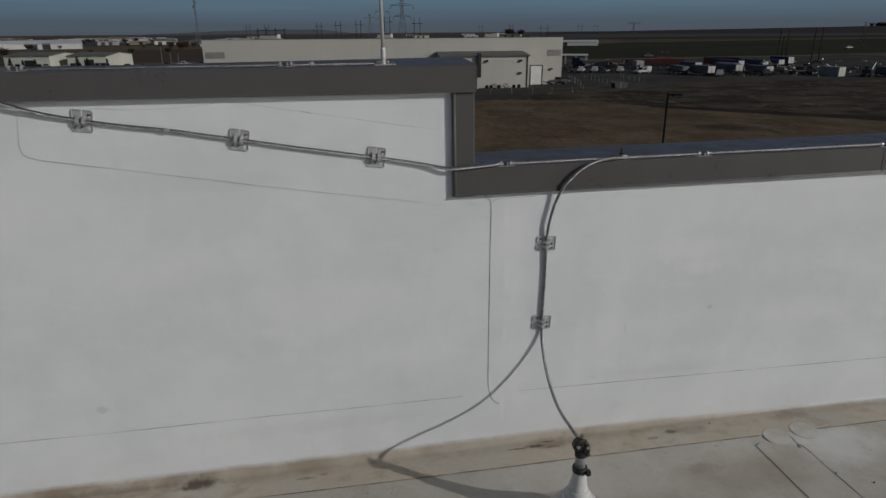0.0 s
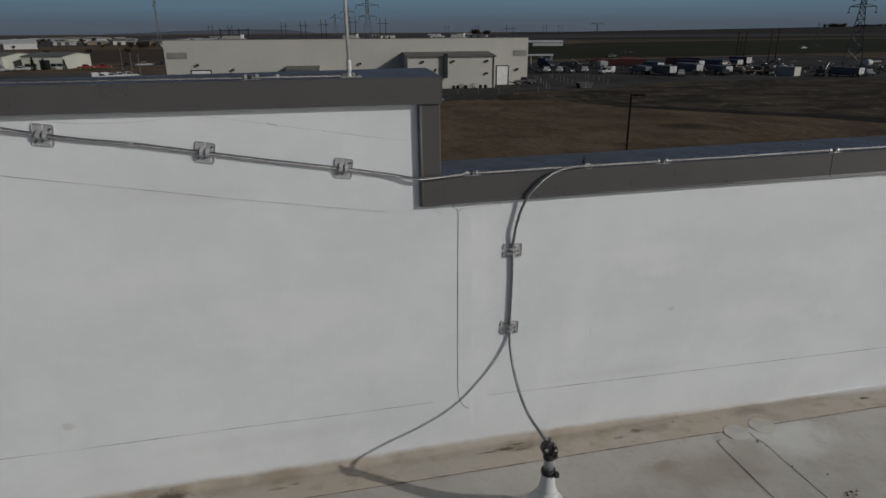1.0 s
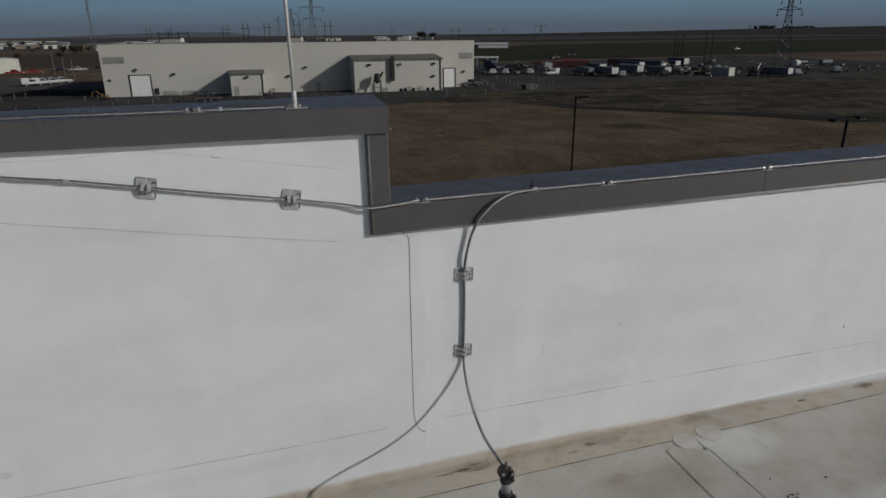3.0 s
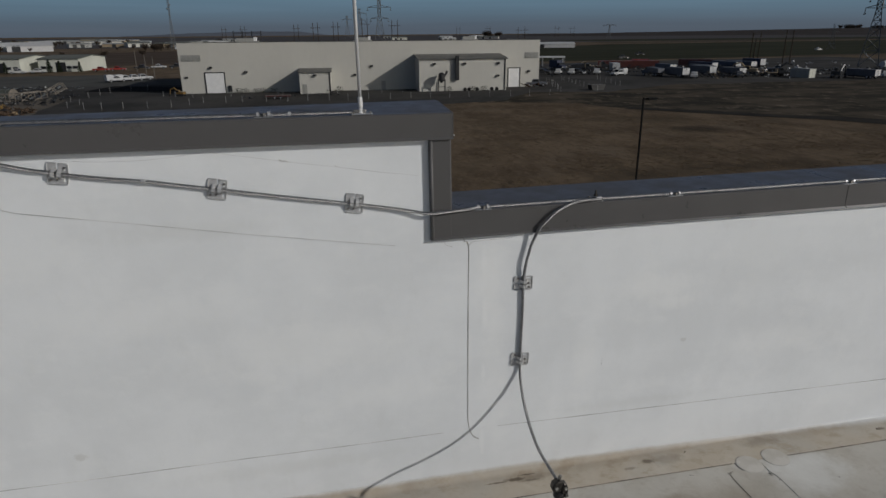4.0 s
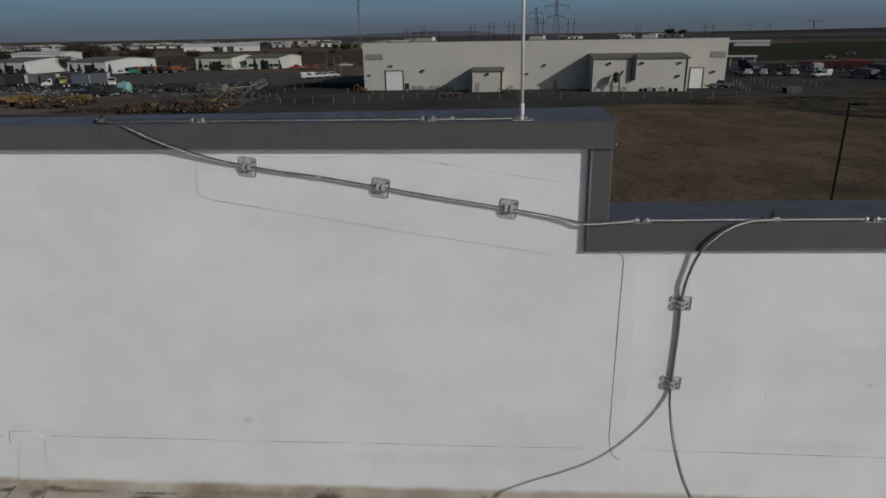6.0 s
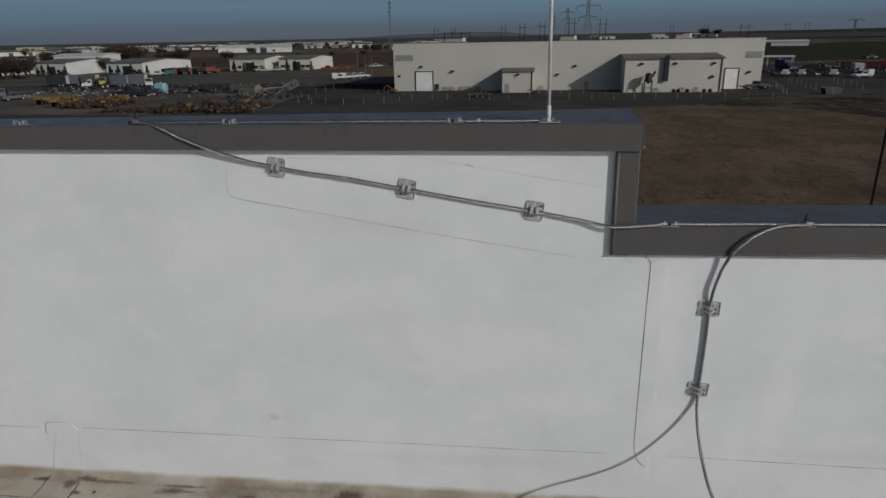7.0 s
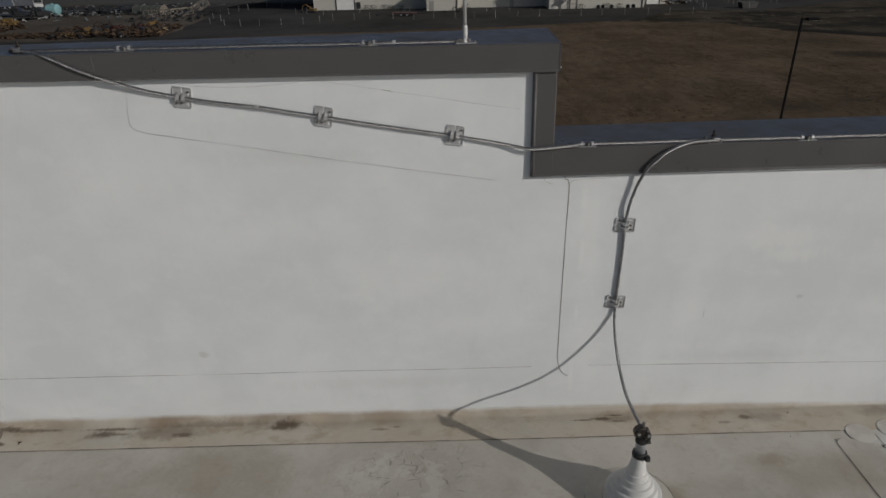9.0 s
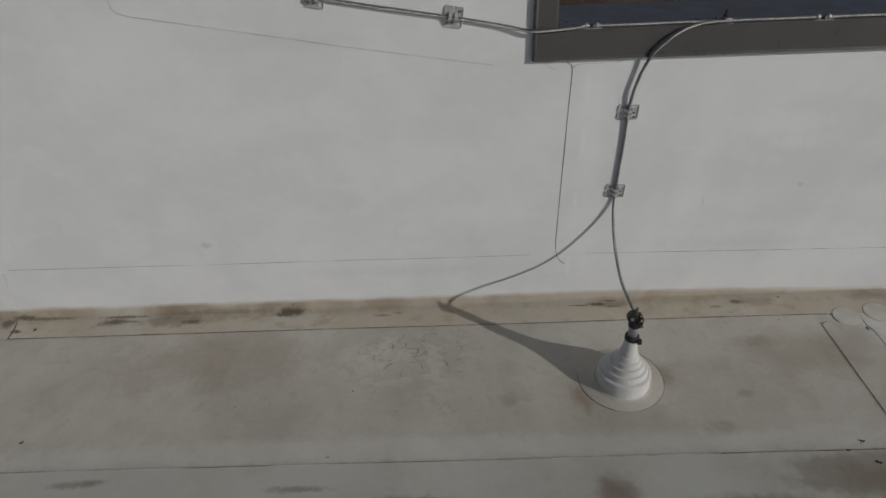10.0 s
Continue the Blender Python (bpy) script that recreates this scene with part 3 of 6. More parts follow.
deck = tagged(part("roof_deck", block(-14.0, 16.0, -26.0, 0.0, -0.3, 0.0), DECK), "flat roof deck under pale weathered membrane", "roof deck", kind="structure")
# membrane sheets, each lapped over the next
part("membrane_sheet", block(-14.0, 0.945, -0.905, -0.150, -0.002, 0.0020, 0.0008), DECK, deck, "weathered greige roofing membrane")
part("membrane_sheet", block(1.140, 16.0, -0.905, -0.150, -0.002, 0.0022, 0.0008), DECK, deck, "weathered greige roofing membrane with chalky residue")
part("membrane_sheet", block(-14.0, 16.0, -2.7, -0.897, -0.002, 0.0042, 0.0010), LOWER, deck, "rinsed greyish roofing membrane")
part("membrane_sheet", block(-14.0, 16.0, -4.5, -2.695, -0.002, 0.0022, 0.0010), LOWER, deck)
bm = bmesh.new()
prism(bm, [(0.945, -0.95), (1.155, -0.95), (1.155, -0.66), (1.145, -0.28), (1.07, -0.225), (0.965, -0.222), (0.945, -0.245)], 0.0005, 0.0032, "z")
part("cover_strip", softened(bm, 0.0012), DECK, deck, "membrane cover strip over a cross lap")
foot = [(-0.170, -0.001), (-0.170, 0.0040), (-0.168, 0.0050), (-0.052, 0.0052), (-0.042, 0.0052)]
foot += [(-0.042 + 0.0405 * math.sin(a), 0.0457 - 0.0405 * math.cos(a)) for a in (i * math.pi / 24 for i in range(1, 13))]
foot += [(0.0, 0.0465), (0.0, -0.001)]
bm = bmesh.new()
stations = ((-14.0, 0.95), (-1.0, 0.95), (0.6, 0.60), (1.6, 0.22), (2.4, 0.08), (16.0, 0.08))
rows = [[bm.verts.new((x, y * k if y > -0.06 else y, 0.0052 + (z - 0.0052) * k if z > 0.0052 else z)) for y, z in foot] for x, k in stations]
for a, b in zip(rows, rows[1:]):
    for i in range(len(foot)):
        j = (i + 1) % len(foot)
        bm.faces.new((a[i], a[j], b[j], b[i]))
part("foot_strip", bm, STRIP, deck, "tan soiled membrane strip along the wall foot", smooth=True)

Z = (0, 0, 1)
line = [(x, -0.171 + 0.003 * noise.noise(Vector((x, 0, 0))), 0.0042) for x in np.arange(-8.0, 1.02, 0.25)]
bead("lap_edge", line, deck, 0.0048, 0.0014, Z, BEAD)
bead("lap_edge", [(x, -0.172 + 0.003 * noise.noise(Vector((x, 3, 0))), 0.0042) for x in np.arange(1.30, 7.0, 0.25)], deck, 0.006, 0.0014, Z, BEAD)
bead("lap_edge", [(x, -0.899 + 0.003 * noise.noise(Vector((x, 9, 0))), 0.0040) for x in np.arange(-8.0, 0.35, 0.25)], deck, 0.0042, 0.0014, Z, FAINT)
bead("lap_edge", [(x, -0.899 + 0.003 * noise.noise(Vector((x, 9, 0))), 0.0040) for x in np.arange(0.25, 7.0, 0.25)], deck, 0.005, 0.0014, Z, BEAD)
bead("lap_edge", [(0.972, -0.221, 0.004), (0.95, -0.228, 0.004), (0.943, -0.25, 0.004), (0.942, -0.45, 0.004), (0.942, -0.7, 0.004), (0.944, -0.90, 0.004)], deck, 0.0030, 0.0008, Z, BEAD)
bead("lap_edge", [(1.140, -0.262, 0.004), (1.150, -0.30, 0.004), (1.150, -0.43, 0.004), (1.154, -0.62, 0.004), (1.158, -0.90, 0.004)], deck, 0.004, 0.0014, Z, FAINT)
for xa, xb, w in ((-2.975, -2.985, 0.009), (-2.802, -2.826, 0.007)):
    bead("lap_edge", [(xa, -0.175, 0.006), (xa - 0.003, -0.12, 0.0065), (xa - 0.012, -0.06, 0.010), (xb, -0.03, 0.016)], deck, w, 0.002, Z, BEAD)
bm = bmesh.new()
prism(bm, [(-2.975, -0.178), (-2.802, -0.178), (-2.812, -0.052), (-2.982, -0.052)], 0.004, 0.0068, "z")
part("cover_strip", softened(bm, 0.0010), STRIP, deck, "membrane cover strip running up to the wall")

# laps on the wall
bead("wall_lap_edge", [(x, 0, 0.268 + 0.003 * noise.noise(Vector((x * 2, 0, 5)))) for x in np.arange(-8.06, -2.9, 0.22)], parapet_high, 0.0036)
bead("wall_lap_edge", [(x, 0, 0.2665 - 0.0035 * x + 0.003 * noise.noise(Vector((x * 2, 0, 5)))) for x in np.arange(-2.775, -0.2, 0.22)], parapet_high, 0.0036)
bead("wall_lap_edge", [(x, 0, 0.266 - 0.016 * x + 0.002 * noise.noise(Vector((x * 2, 0, 8)))) for x in np.arange(-0.10, 6.0, 0.22)], parapet_low, 0.0036)
bead("wall_lap_edge", [(-0.258, 0, 1.178), (-0.25, 0, 1.158), (-0.234, 0, 1.138), (-0.236, 0, 0.95), (-0.238, 0, 0.70), (-0.240, 0, 0.40), (-0.239, 0, 0.31), (-0.229, 0, 0.255), (-0.21, 0, 0.225), (-0.19, 0, 0.212)], parapet_low, 0.0036, 0.0016, material=BEAD)
bead("wall_lap_edge", [(-0.234, 0, 1.138), (-0.215, 0, 1.155), (-0.15, 0, 1.158), (-0.05, 0, 1.160)], parapet_low, 0.0026)
bead("wall_lap_edge", [(-0.335, 0, 1.165), (-0.325, 0, 1.150), (-0.30, 0, 1.140)], parapet_low, 0.0026)
bead("wall_lap_edge", [(-1.872, 0, 1.555), (-1.885, 0, 1.50), (-1.893, 0, 1.44), (-1.885, 0, 1.41), (-1.843, 0, 1.392), (-1.72, 0, 1.369), (-1.582, 0, 1.345), (-1.33, 0, 1.30), (-1.087, 0, 1.256), (-0.8, 0, 1.208), (-0.529, 0, 1.164)], parapet_high, 0.0024)
bead("wall_lap_edge", [(-1.68, 0, 1.566), (-1.55, 0, 1.553), (-1.393, 0, 1.551), (-1.28, 0, 1.559), (-1.195, 0, 1.567), (-1.10, 0, 1.553), (-0.922, 0, 1.521), (-0.733, 0, 1.489), (-0.58, 0, 1.462), (-0.435, 0, 1.440)], parapet_high, 0.0018)
bm = bmesh.new()
prism(bm, [(-1.876, 1.585), (-1.893, 1.44), (-1.885, 1.41), (-1.843, 1.392), (-1.087, 1.256), (-0.425, 1.147), (-0.425, 1.575)], -0.0012, 0.0, "y")
part("membrane_patch", bm, WHITE, parapet_high, "white membrane patch behind the cable clips")
bm = bmesh.new()
prism(bm, [(-2.985, 0.030), (-2.958, 0.135), (-2.972, 0.255), (-2.962, 0.296), (-2.840, 0.302), (-2.806, 0.266), (-2.812, 0.200), (-2.822, 0.140), (-2.832, 0.030)], -0.0030, 0.0, "y")
part("membrane_patch", softened(bm, 0.0012), WHITE, parapet_high, "small membrane patch at the wall foot")
bead("wall_lap_edge", [(-2.985, -0.002, 0.035), (-2.966, -0.002, 0.10), (-2.957, -0.002, 0.14), (-2.935, -0.002, 0.20), (-2.918, -0.002, 0.258)], parapet_high, 0.0042)
bead("wall_lap_edge", [(-2.974, -0.002, 0.235), (-2.972, -0.002, 0.258), (-2.962, -0.002, 0.295), (-2.90, -0.002, 0.301), (-2.842, -0.002, 0.302)], parapet_high, 0.0022)
bead("wall_lap_edge", [(-2.806, -0.002, 0.262), (-2.812, -0.002, 0.20), (-2.822, -0.002, 0.14), (-2.830, -0.002, 0.04)], parapet_high, 0.0030)
bead("wall_lap_edge", [(-2.822, -0.002, 0.205), (-2.818, -0.002, 0.16), (-2.812, -0.002, 0.11)], parapet_high, 0.0024)
bead("torn_edge", [(-0.940, -0.001, 1.529), (-0.930, -0.001, 1.522), (-0.918, -0.001, 1.523), (-0.908, -0.001, 1.516)], parapet_high, 0.0030, 0.002, material=BEAD)
bead("scratch", [(2.201, 0, 0.370), (2.204, 0, 0.361), (2.200, 0, 0.352)], parapet_low, 0.006, 0.002, material=BEAD)
bead("scratch", [(-0.742, -0.001, 1.495), (-0.736, -0.001, 1.489)], parapet_high, 0.0035, 0.001, material=BEAD)
bead("scratch", [(0.382, 0, 0.548), (0.383, 0, 0.529), (0.381, 0, 0.512)], parapet_low, 0.0013, 0.001)


def coping(name, x0, x1, top, bottom, tilt, label, fall, front=-0.018):
    """A run of folded sheet-metal coping: front leg with a kicked drip edge, top fall, back leg."""
    b, t = bottom, top
    f = front
    outline = [(0.305, b + 0.02), (0.305, t + fall - 0.005), (0.300, t + fall), (f + 0.005, t + 0.002), (f, t - 0.003), (f, b + 0.009),
               (f - 0.006, b), (f - 0.001, b - 0.001), (f + 0.003, b + 0.009), (f + 0.003, t - 0.012), (0.295, t + fall - 0.015), (0.301, b + 0.02)]
    bm = bmesh.new()
    prism(bm, outline, x0, x1, "x")
    if tilt:
        for v in bm.verts:
            v.co.z += (top_slope(v.co.x) if v.co.z > 1.63 else slope(v.co.x)) - max(0.0, v.co.y) * min(0.14, 0.029 * (-0.31 - v.co.x))
    return part(name, bm, BRONZE, None, label)


coping_low = thing("coping_low", "dark bronze sheet-metal coping on the low parapet", "coping", kind="structure")
coping_high = thing("coping_high", "dark bronze sheet-metal coping on the tall parapet", "coping", kind="structure")
for x0, x1, holder, top, bottom, tilt in ((-0.388, 1.494, coping_low, 1.289, 1.181, False), (1.498, 4.6, coping_low, 1.289, 1.181, False), (4.604, 15.9, coping_low, 1.289, 1.181, False),
                                          (-1.961, -0.302, coping_high, 1.6715, 1.576, True), (-5.0, -1.965, coping_high, 1.6715, 1.576, True), (-13.9, -5.004, coping_high, 1.6715, 1.576, True)):
    coping("coping_section", x0, x1, top, bottom, tilt, "", 0.017 if tilt else 0.002, -0.025 if tilt else -0.018).parent = holder
for x, holder, top, bottom, dz in ((1.496, coping_low, 1.289, 1.177, 0.0), (-1.963, coping_high, 1.6715, 1.570, slope(-1.963))):
    part("joint_cover", block(x - (0.006 if dz == 0.0 else 0.003), x + (0.006 if dz == 0.0 else 0.003), -0.0195 if dz == 0.0 else -0.0258, 0.05, bottom + 0.012 + dz, top - 0.006 + dz, 0.001), BRONZE, holder)
bm = bmesh.new()
prism(bm, [(-0.025, 1.577), (-0.025, 1.6690), (-0.020, 1.6730), (0.300, 1.6885), (0.305, 1.684), (0.305, 1.59)], -0.3005, -0.2965, "x")
part("end_cap", bm, BRONZE, coping_high)

# the end of the tall wall, sheathed in the same metal
trim_post = thing("trim_step", "dark bronze metal corner flashing at the parapet step", "flashing", kind="structure")
# a boxed post cover: return leg on the wall side, rolled arris, face, end leg
bm = bmesh.new()
prism(bm, [(-0.3900, 0.000), (-0.3900, -0.0140), (-0.3880, -0.0180), (-0.3840, -0.0205), (-0.3790, -0.0200), (-0.3750, -0.0190), (-0.3090, -0.0190), (-0.3040, -0.0145),
           (-0.3030, 0.300), (-0.3055, 0.300), (-0.3065, -0.0120), (-0.3110, -0.0160), (-0.3840, -0.0170), (-0.3875, -0.0130), (-0.3875, 0.000)], 1.178, 1.590, "z")
part("corner_flashing", bm, BRONZE, trim_post)
# rolled hem in paler bronze, so its edge highlight is partly painted
bm = bmesh.new()
bar(bm, (-0.3825, -0.0165, 1.181), (-0.3825, -0.0165, 1.572), 0.0058, 16)
part("hem", bm, DULLBRONZE, trim_post, "rolled arris of the flashing", smooth=True)
part("rivet", block(-0.2975, -0.2900, -0.016, -0.010, 1.585, 1.592, 0.002), BRIGHT, trim_post)


# ---- lightning conductor ----
HI = 1.6745
run_high = [(x, 0.012 + 0.004 * noise.noise(Vector((x * 3, 0, 0))), HI + top_slope(x) + 0.0085 + 0.002 * abs(noise.noise(Vector((x * 4, 2, 0))))) for x in np.linspace(-2.235, -0.645, 12)]
conductor(run_high, "stranded aluminium lightning cable along the tall coping")
run_down = [(-2.208, -0.0100, 1.7040), (-2.168, -0.0154, 1.6985), (-2.125, -0.0290, 1.6864), (-2.084, -0.0320, 1.6683), (-2.042, -0.0330, 1.6462), (-1.986, -0.0330, 1.6220), (-1.938, -0.0330, 1.6019), (-1.895, -0.0270, 1.5848), (-1.854, -0.0200, 1.5677), (-1.769, -0.0144, 1.5426), (-1.702, -0.0110, 1.5280),
            (-1.674, -0.0110, 1.5210), (-1.549, -0.0110, 1.4990), (-1.402, -0.0110, 1.4780), (-1.284, -0.0110, 1.4560), (-1.163, -0.0110, 1.4340), (-0.967, -0.0110, 1.3970), (-0.823, -0.0110, 1.3720), (-0.679, -0.0110, 1.3470),
            (-0.571, -0.0132, 1.3264), (-0.505, -0.0145, 1.3135), (-0.448, -0.0200, 1.3017), (-0.413, -0.0280, 1.2962), (-0.381, -0.0325, 1.2942), (-0.333, -0.0325, 1.2962), (-0.265, -0.0260, 1.2982), (-0.222, -0.0170, 1.2982)]
run_low = [(x, -0.003 + 0.004 * noise.noise(Vector((x * 2.5, 5, 0))), 1.2895 + 0.0095 + 0.004 * abs(noise.noise(Vector((x * 3, 7, 0))))) for x in np.concatenate((np.arange(-0.18, 1.6, 0.16), np.arange(1.7, 7.0, 0.5)))]
conductor(run_down + run_low, "stranded aluminium lightning cable clipped across the white wall")
drop = [(0.304, -0.0170, 1.3022), (0.252, -0.0230, 1.3022), (0.2045, -0.0308, 1.2998), (0.1668, -0.0350, 1.2905), (0.1429, -0.0366, 1.2813), (0.1099, -0.0366, 1.2612), (0.0888, -0.0366, 1.2400),
        (0.0687, -0.0350, 1.2210), (0.0523, -0.0310, 1.1978), (0.0381, -0.0235, 1.1631), (0.0251, -0.0191, 1.1275), (0.0140, -0.0183, 1.0868), (0.0040, -0.0176, 1.0418), (-0.0003, -0.0128, 0.9981), (-0.0025, -0.0099, 0.9573),
        (-0.0015, -0.0090, 0.8993), (-0.0015, -0.0085, 0.8252), (-0.0045, -0.0085, 0.7192), (-0.0075, -0.0095, 0.6070), (-0.0071, -0.0110, 0.5562), (-0.0089, -0.0240, 0.5165), (-0.0091, -0.0475, 0.4746), (-0.0100, -0.0793, 0.4371),
        (-0.0097, -0.1164, 0.4039), (-0.0102, -0.1590, 0.3766), (-0.0131, -0.2171, 0.3595), (-0.0213, -0.2948, 0.3607), (-0.0300, -0.3800, 0.3750), (-0.0310, -0.4600, 0.3830), (-0.0270, -0.5150, 0.3810), (-0.0190, -0.5480, 0.3680)]
conductor(drop, "stranded aluminium cable dropping from coping to roof stub")


def cable_clip(m, label, upright=False):
    """A stamped clip plate glued to the wall, with a strap and bolts. Cable along x."""
    ob = thing("cable_clip", label, "cable clip", m, "clips on the cable")
    xs = (-0.038, -0.030, -0.022, -0.0028, 0.0028, 0.022, 0.030, 0.038)
    zs = (-0.041, -0.031, -0.012, 0.012, 0.031, 0.041)
    gaps = {(3, 3), (3, 4), (1, 1), (5, 1), (5, 3)}
    bm = bmesh.new()
    grid = [[bm.verts.new((x, 0, z)) for z in zs] for x in xs]
    for i in range(7):
        for j in range(5):
            if (i, j) not in gaps:
                bm.faces.new((grid[i][j], grid[i + 1][j], grid[i + 1][j + 1], grid[i][j + 1]))
    for i, j, sx, sz in ((0, 0, 1, 1), (7, 0, -1, 1), (0, 5, 1, -1), (7, 5, -1, -1)):
        grid[i][j].co += Vector((sx * 0.005, 0, sz * 0.005))
    geo = bmesh.ops.extrude_face_region(bm, geom=list(bm.faces))
    for v in (e for e in geo["geom"] if isinstance(e, bmesh.types.BMVert)):
        v.co.y -= 0.0022
    part("plate", bm, BRIGHT, ob)
    for x0, x1, z0, z1 in ((-0.034, -0.006, 0.0372, 0.0412), (0.006, 0.034, 0.0372, 0.0412), (-0.034, 0.034, -0.0412, -0.0372),
                           (-0.0385, -0.0350, 0.008, 0.036), (0.0350, 0.0385, 0.008, 0.036), (-0.0385, -0.0350, -0.036, -0.008), (0.0350, 0.0385, -0.036, -0.008)):
        part("lip", block(x0, x1, -0.0055, 0.0, z0, z1, 0.0014, 2), BRIGHT, ob)
    for x0, x1 in ((-0.019, -0.005), (0.004, 0.018)):
        arch = [(-0.020, -0.002), (-0.012, -0.016), (-0.006, -0.0245), (0.006, -0.0245), (0.012, -0.016), (0.020, -0.002), (0.0165, -0.002), (0.010, -0.014), (0.005, -0.0225), (-0.005, -0.0225), (-0.010, -0.014), (-0.0165, -0.002)]
        bm = bmesh.new()
        prism(bm, [(y, z) for z, y in arch], x0, x1, "x")
        part("strap", bm, BRIGHT, ob)
    for x, z in ((-0.002, -0.023), (0.024, 0.023), (-0.024, -0.025)):
        bm = bmesh.new()
        bar(bm, (x, 0, z), (x, -0.008, z), 0.0048, 6)
        part("bolt", bm, BOLT, ob)
    return ob


for x, z, tilt in ((-1.676, 1.521, 8), (-1.166, 1.434, 11), (-0.679, 1.348, 9)):
    cable_clip(pose(x, -0.0012, z, 0, tilt, 0) @ Matrix.Diagonal((0.90, 1, 0.93, 1)), "stamped metal clip holding the cable on the wall")
for x, z, tilt in ((0.000, 0.957, -88), (-0.007, 0.599, -86)):
    cable_clip(pose(x, -0.0002, z, 0, tilt, 0) @ Matrix.Diagonal((0.82, 1, 1, 1)), "stamped metal clip holding the upright cable")


def coping_clamp(x, y, z, label, splice=False):
    ob = thing("cable_clamp", label, "cable clamp", pose(x, y, z) @ Matrix.Diagonal((1.0, 1.0, 1.0, 1.0) if splice else (1.3, 1.2, 1.15, 1.0)), "clamps on the coping")
    part("foot_plate", block(-0.026, 0.026, -0.012, 0.014, -0.0005, 0.0022, 0.0008), CABLE if splice else PIPE, ob)
    for s in (-1, 1):
        bm = bmesh.new()
        ring = [(0.0084 * math.cos(a), 0.0080 + 0.0084 * math.sin(a)) for a in np.linspace(-0.6, math.pi + 0.6, 11)]
        inner = [(0.0068 * math.cos(a), 0.0080 + 0.0068 * math.sin(a)) for a in np.linspace(math.pi + 0.6, -0.6, 11)]
        prism(bm, ring + inner, s * 0.015 - 0.0035, s * 0.015 + 0.0035, "x")
        part("saddle", bm, CABLE if splice else BRIGHT, ob)
    bm = bmesh.new()
    bar(bm, (0.002, -0.008, 0.002), (0.002, -0.008, 0.014), 0.0045, 6)
    part("bolt", bm, BOLT, ob)
    if splice:
        part("splice_body", block(-0.020, 0.018, -0.017, 0.008, 0.003, 0.017, 0.004, 2), FITTING, ob, "dark bronze splice body")
        part("splice_jaw", block(-0.013, 0.013, -0.020, -0.004, 0.006, 0.023, 0.004, 2), CABLE, ob)
        bm = bmesh.new()
        bar(bm, (-0.004, 0.004, 0.014), (-0.004, 0.004, 0.046), 0.0042, 6)
        bar(bm, (-0.004, 0.004, 0.022), (-0.004, 0.004, 0.030), 0.0090, 6)
        part("upright_bolt", bm, FITTING, ob)
        part("side_lug", block(-0.042, -0.020, -0.002, 0.020, 0.003, 0.014, 0.003), FITTING, ob)
        bm = bmesh.new()
        bar(bm, (-0.032, 0.009, 0.014), (-0.032, 0.009, 0.022), 0.0055, 6)
        part("lug_nut", bm, BOLT, ob)
    return ob


for x in (-2.73, -1.852, -0.978):
    coping_clamp(x, 0.012, HI + top_slope(x) + 0.0002, "bright cable clamp on the tall coping")
coping_clamp(-2.222, 0.004, HI + top_slope(-2.222) + 0.0002, "bolted cable splice on the tall coping", True)
for x in (-0.177, 0.654, 1.501, 2.37, 3.22, 4.08):
    coping_clamp(x, -0.003, 1.2898, "bright cable clamp on the low coping")
coping_clamp(0.306, -0.003, 1.2898, "bolted cable splice on the low coping", True)
bm = bmesh.new()
bar(bm, (-0.893, 0.012, 1.6880), (-0.882, 0.012, 1.6880), 0.0080, 10)
tagged(part("cable_marker", bm, RODMETAL), "white marker ring round the aluminium cable", "marker")
bm = bmesh.new()
bar(bm, (-1.412, -0.017, 1.4815), (-1.398, -0.017, 1.4792), 0.0075, 10)
tagged(part("cable_marker", bm, BRIGHT), "bright marker ring round the aluminium cable", "marker")

# air terminal
rod = thing("air_terminal", "slim aluminium lightning rod on a cast base", "lightning rod", pose(-0.634, 0.014, HI + top_slope(-0.628) + 0.001))
part("base_plate", block(-0.036, 0.042, -0.024, 0.030, -0.001, 0.004, 0.0015, 2), PIPE, rod)
part("cable_lug", block(-0.030, 0.020, -0.011, 0.011, 0.003, 0.017, 0.004, 2), BOLT, rod)
bm = bmesh.new()
lathe(bm, [(0.013, 0.003), (0.012, 0.015), (0.0070, 0.020), (0.0088, 0.026), (0.0088, 0.056), (0.0075, 0.060)], 16)
part("hub", bm, RODMETAL, rod, smooth=False)
bm = bmesh.new()
lathe(bm, [(0.0063, 0.05), (0.0063, 0.585), (0.004, 0.605), (0.001, 0.612)], 16)
part("rod", bm, RODMETAL, rod, smooth=True)
for x, y in ((-0.031, -0.016), (0.034, -0.014)):
    bm = bmesh.new()
    bar(bm, (x, y, 0.003), (x, y, 0.009), 0.005, 6)
    part("bolt", bm, BOLT, rod)

# ---- pipe boot and stub ----
boot = thing("pipe_boot", "white stepped cone pipe boot sealed on the roof", "pipe boot", pose(-0.024, -0.550, 0.0) @ Matrix.Diagonal((1, 1, 0.925, 1)))


def leaned(bm):
    """The boot leans a little, so its foot lies further back than its neck."""
    for v in bm.verts:
        v.co.y += 0.018 * (1 - v.co.z / 0.28)
    return bm


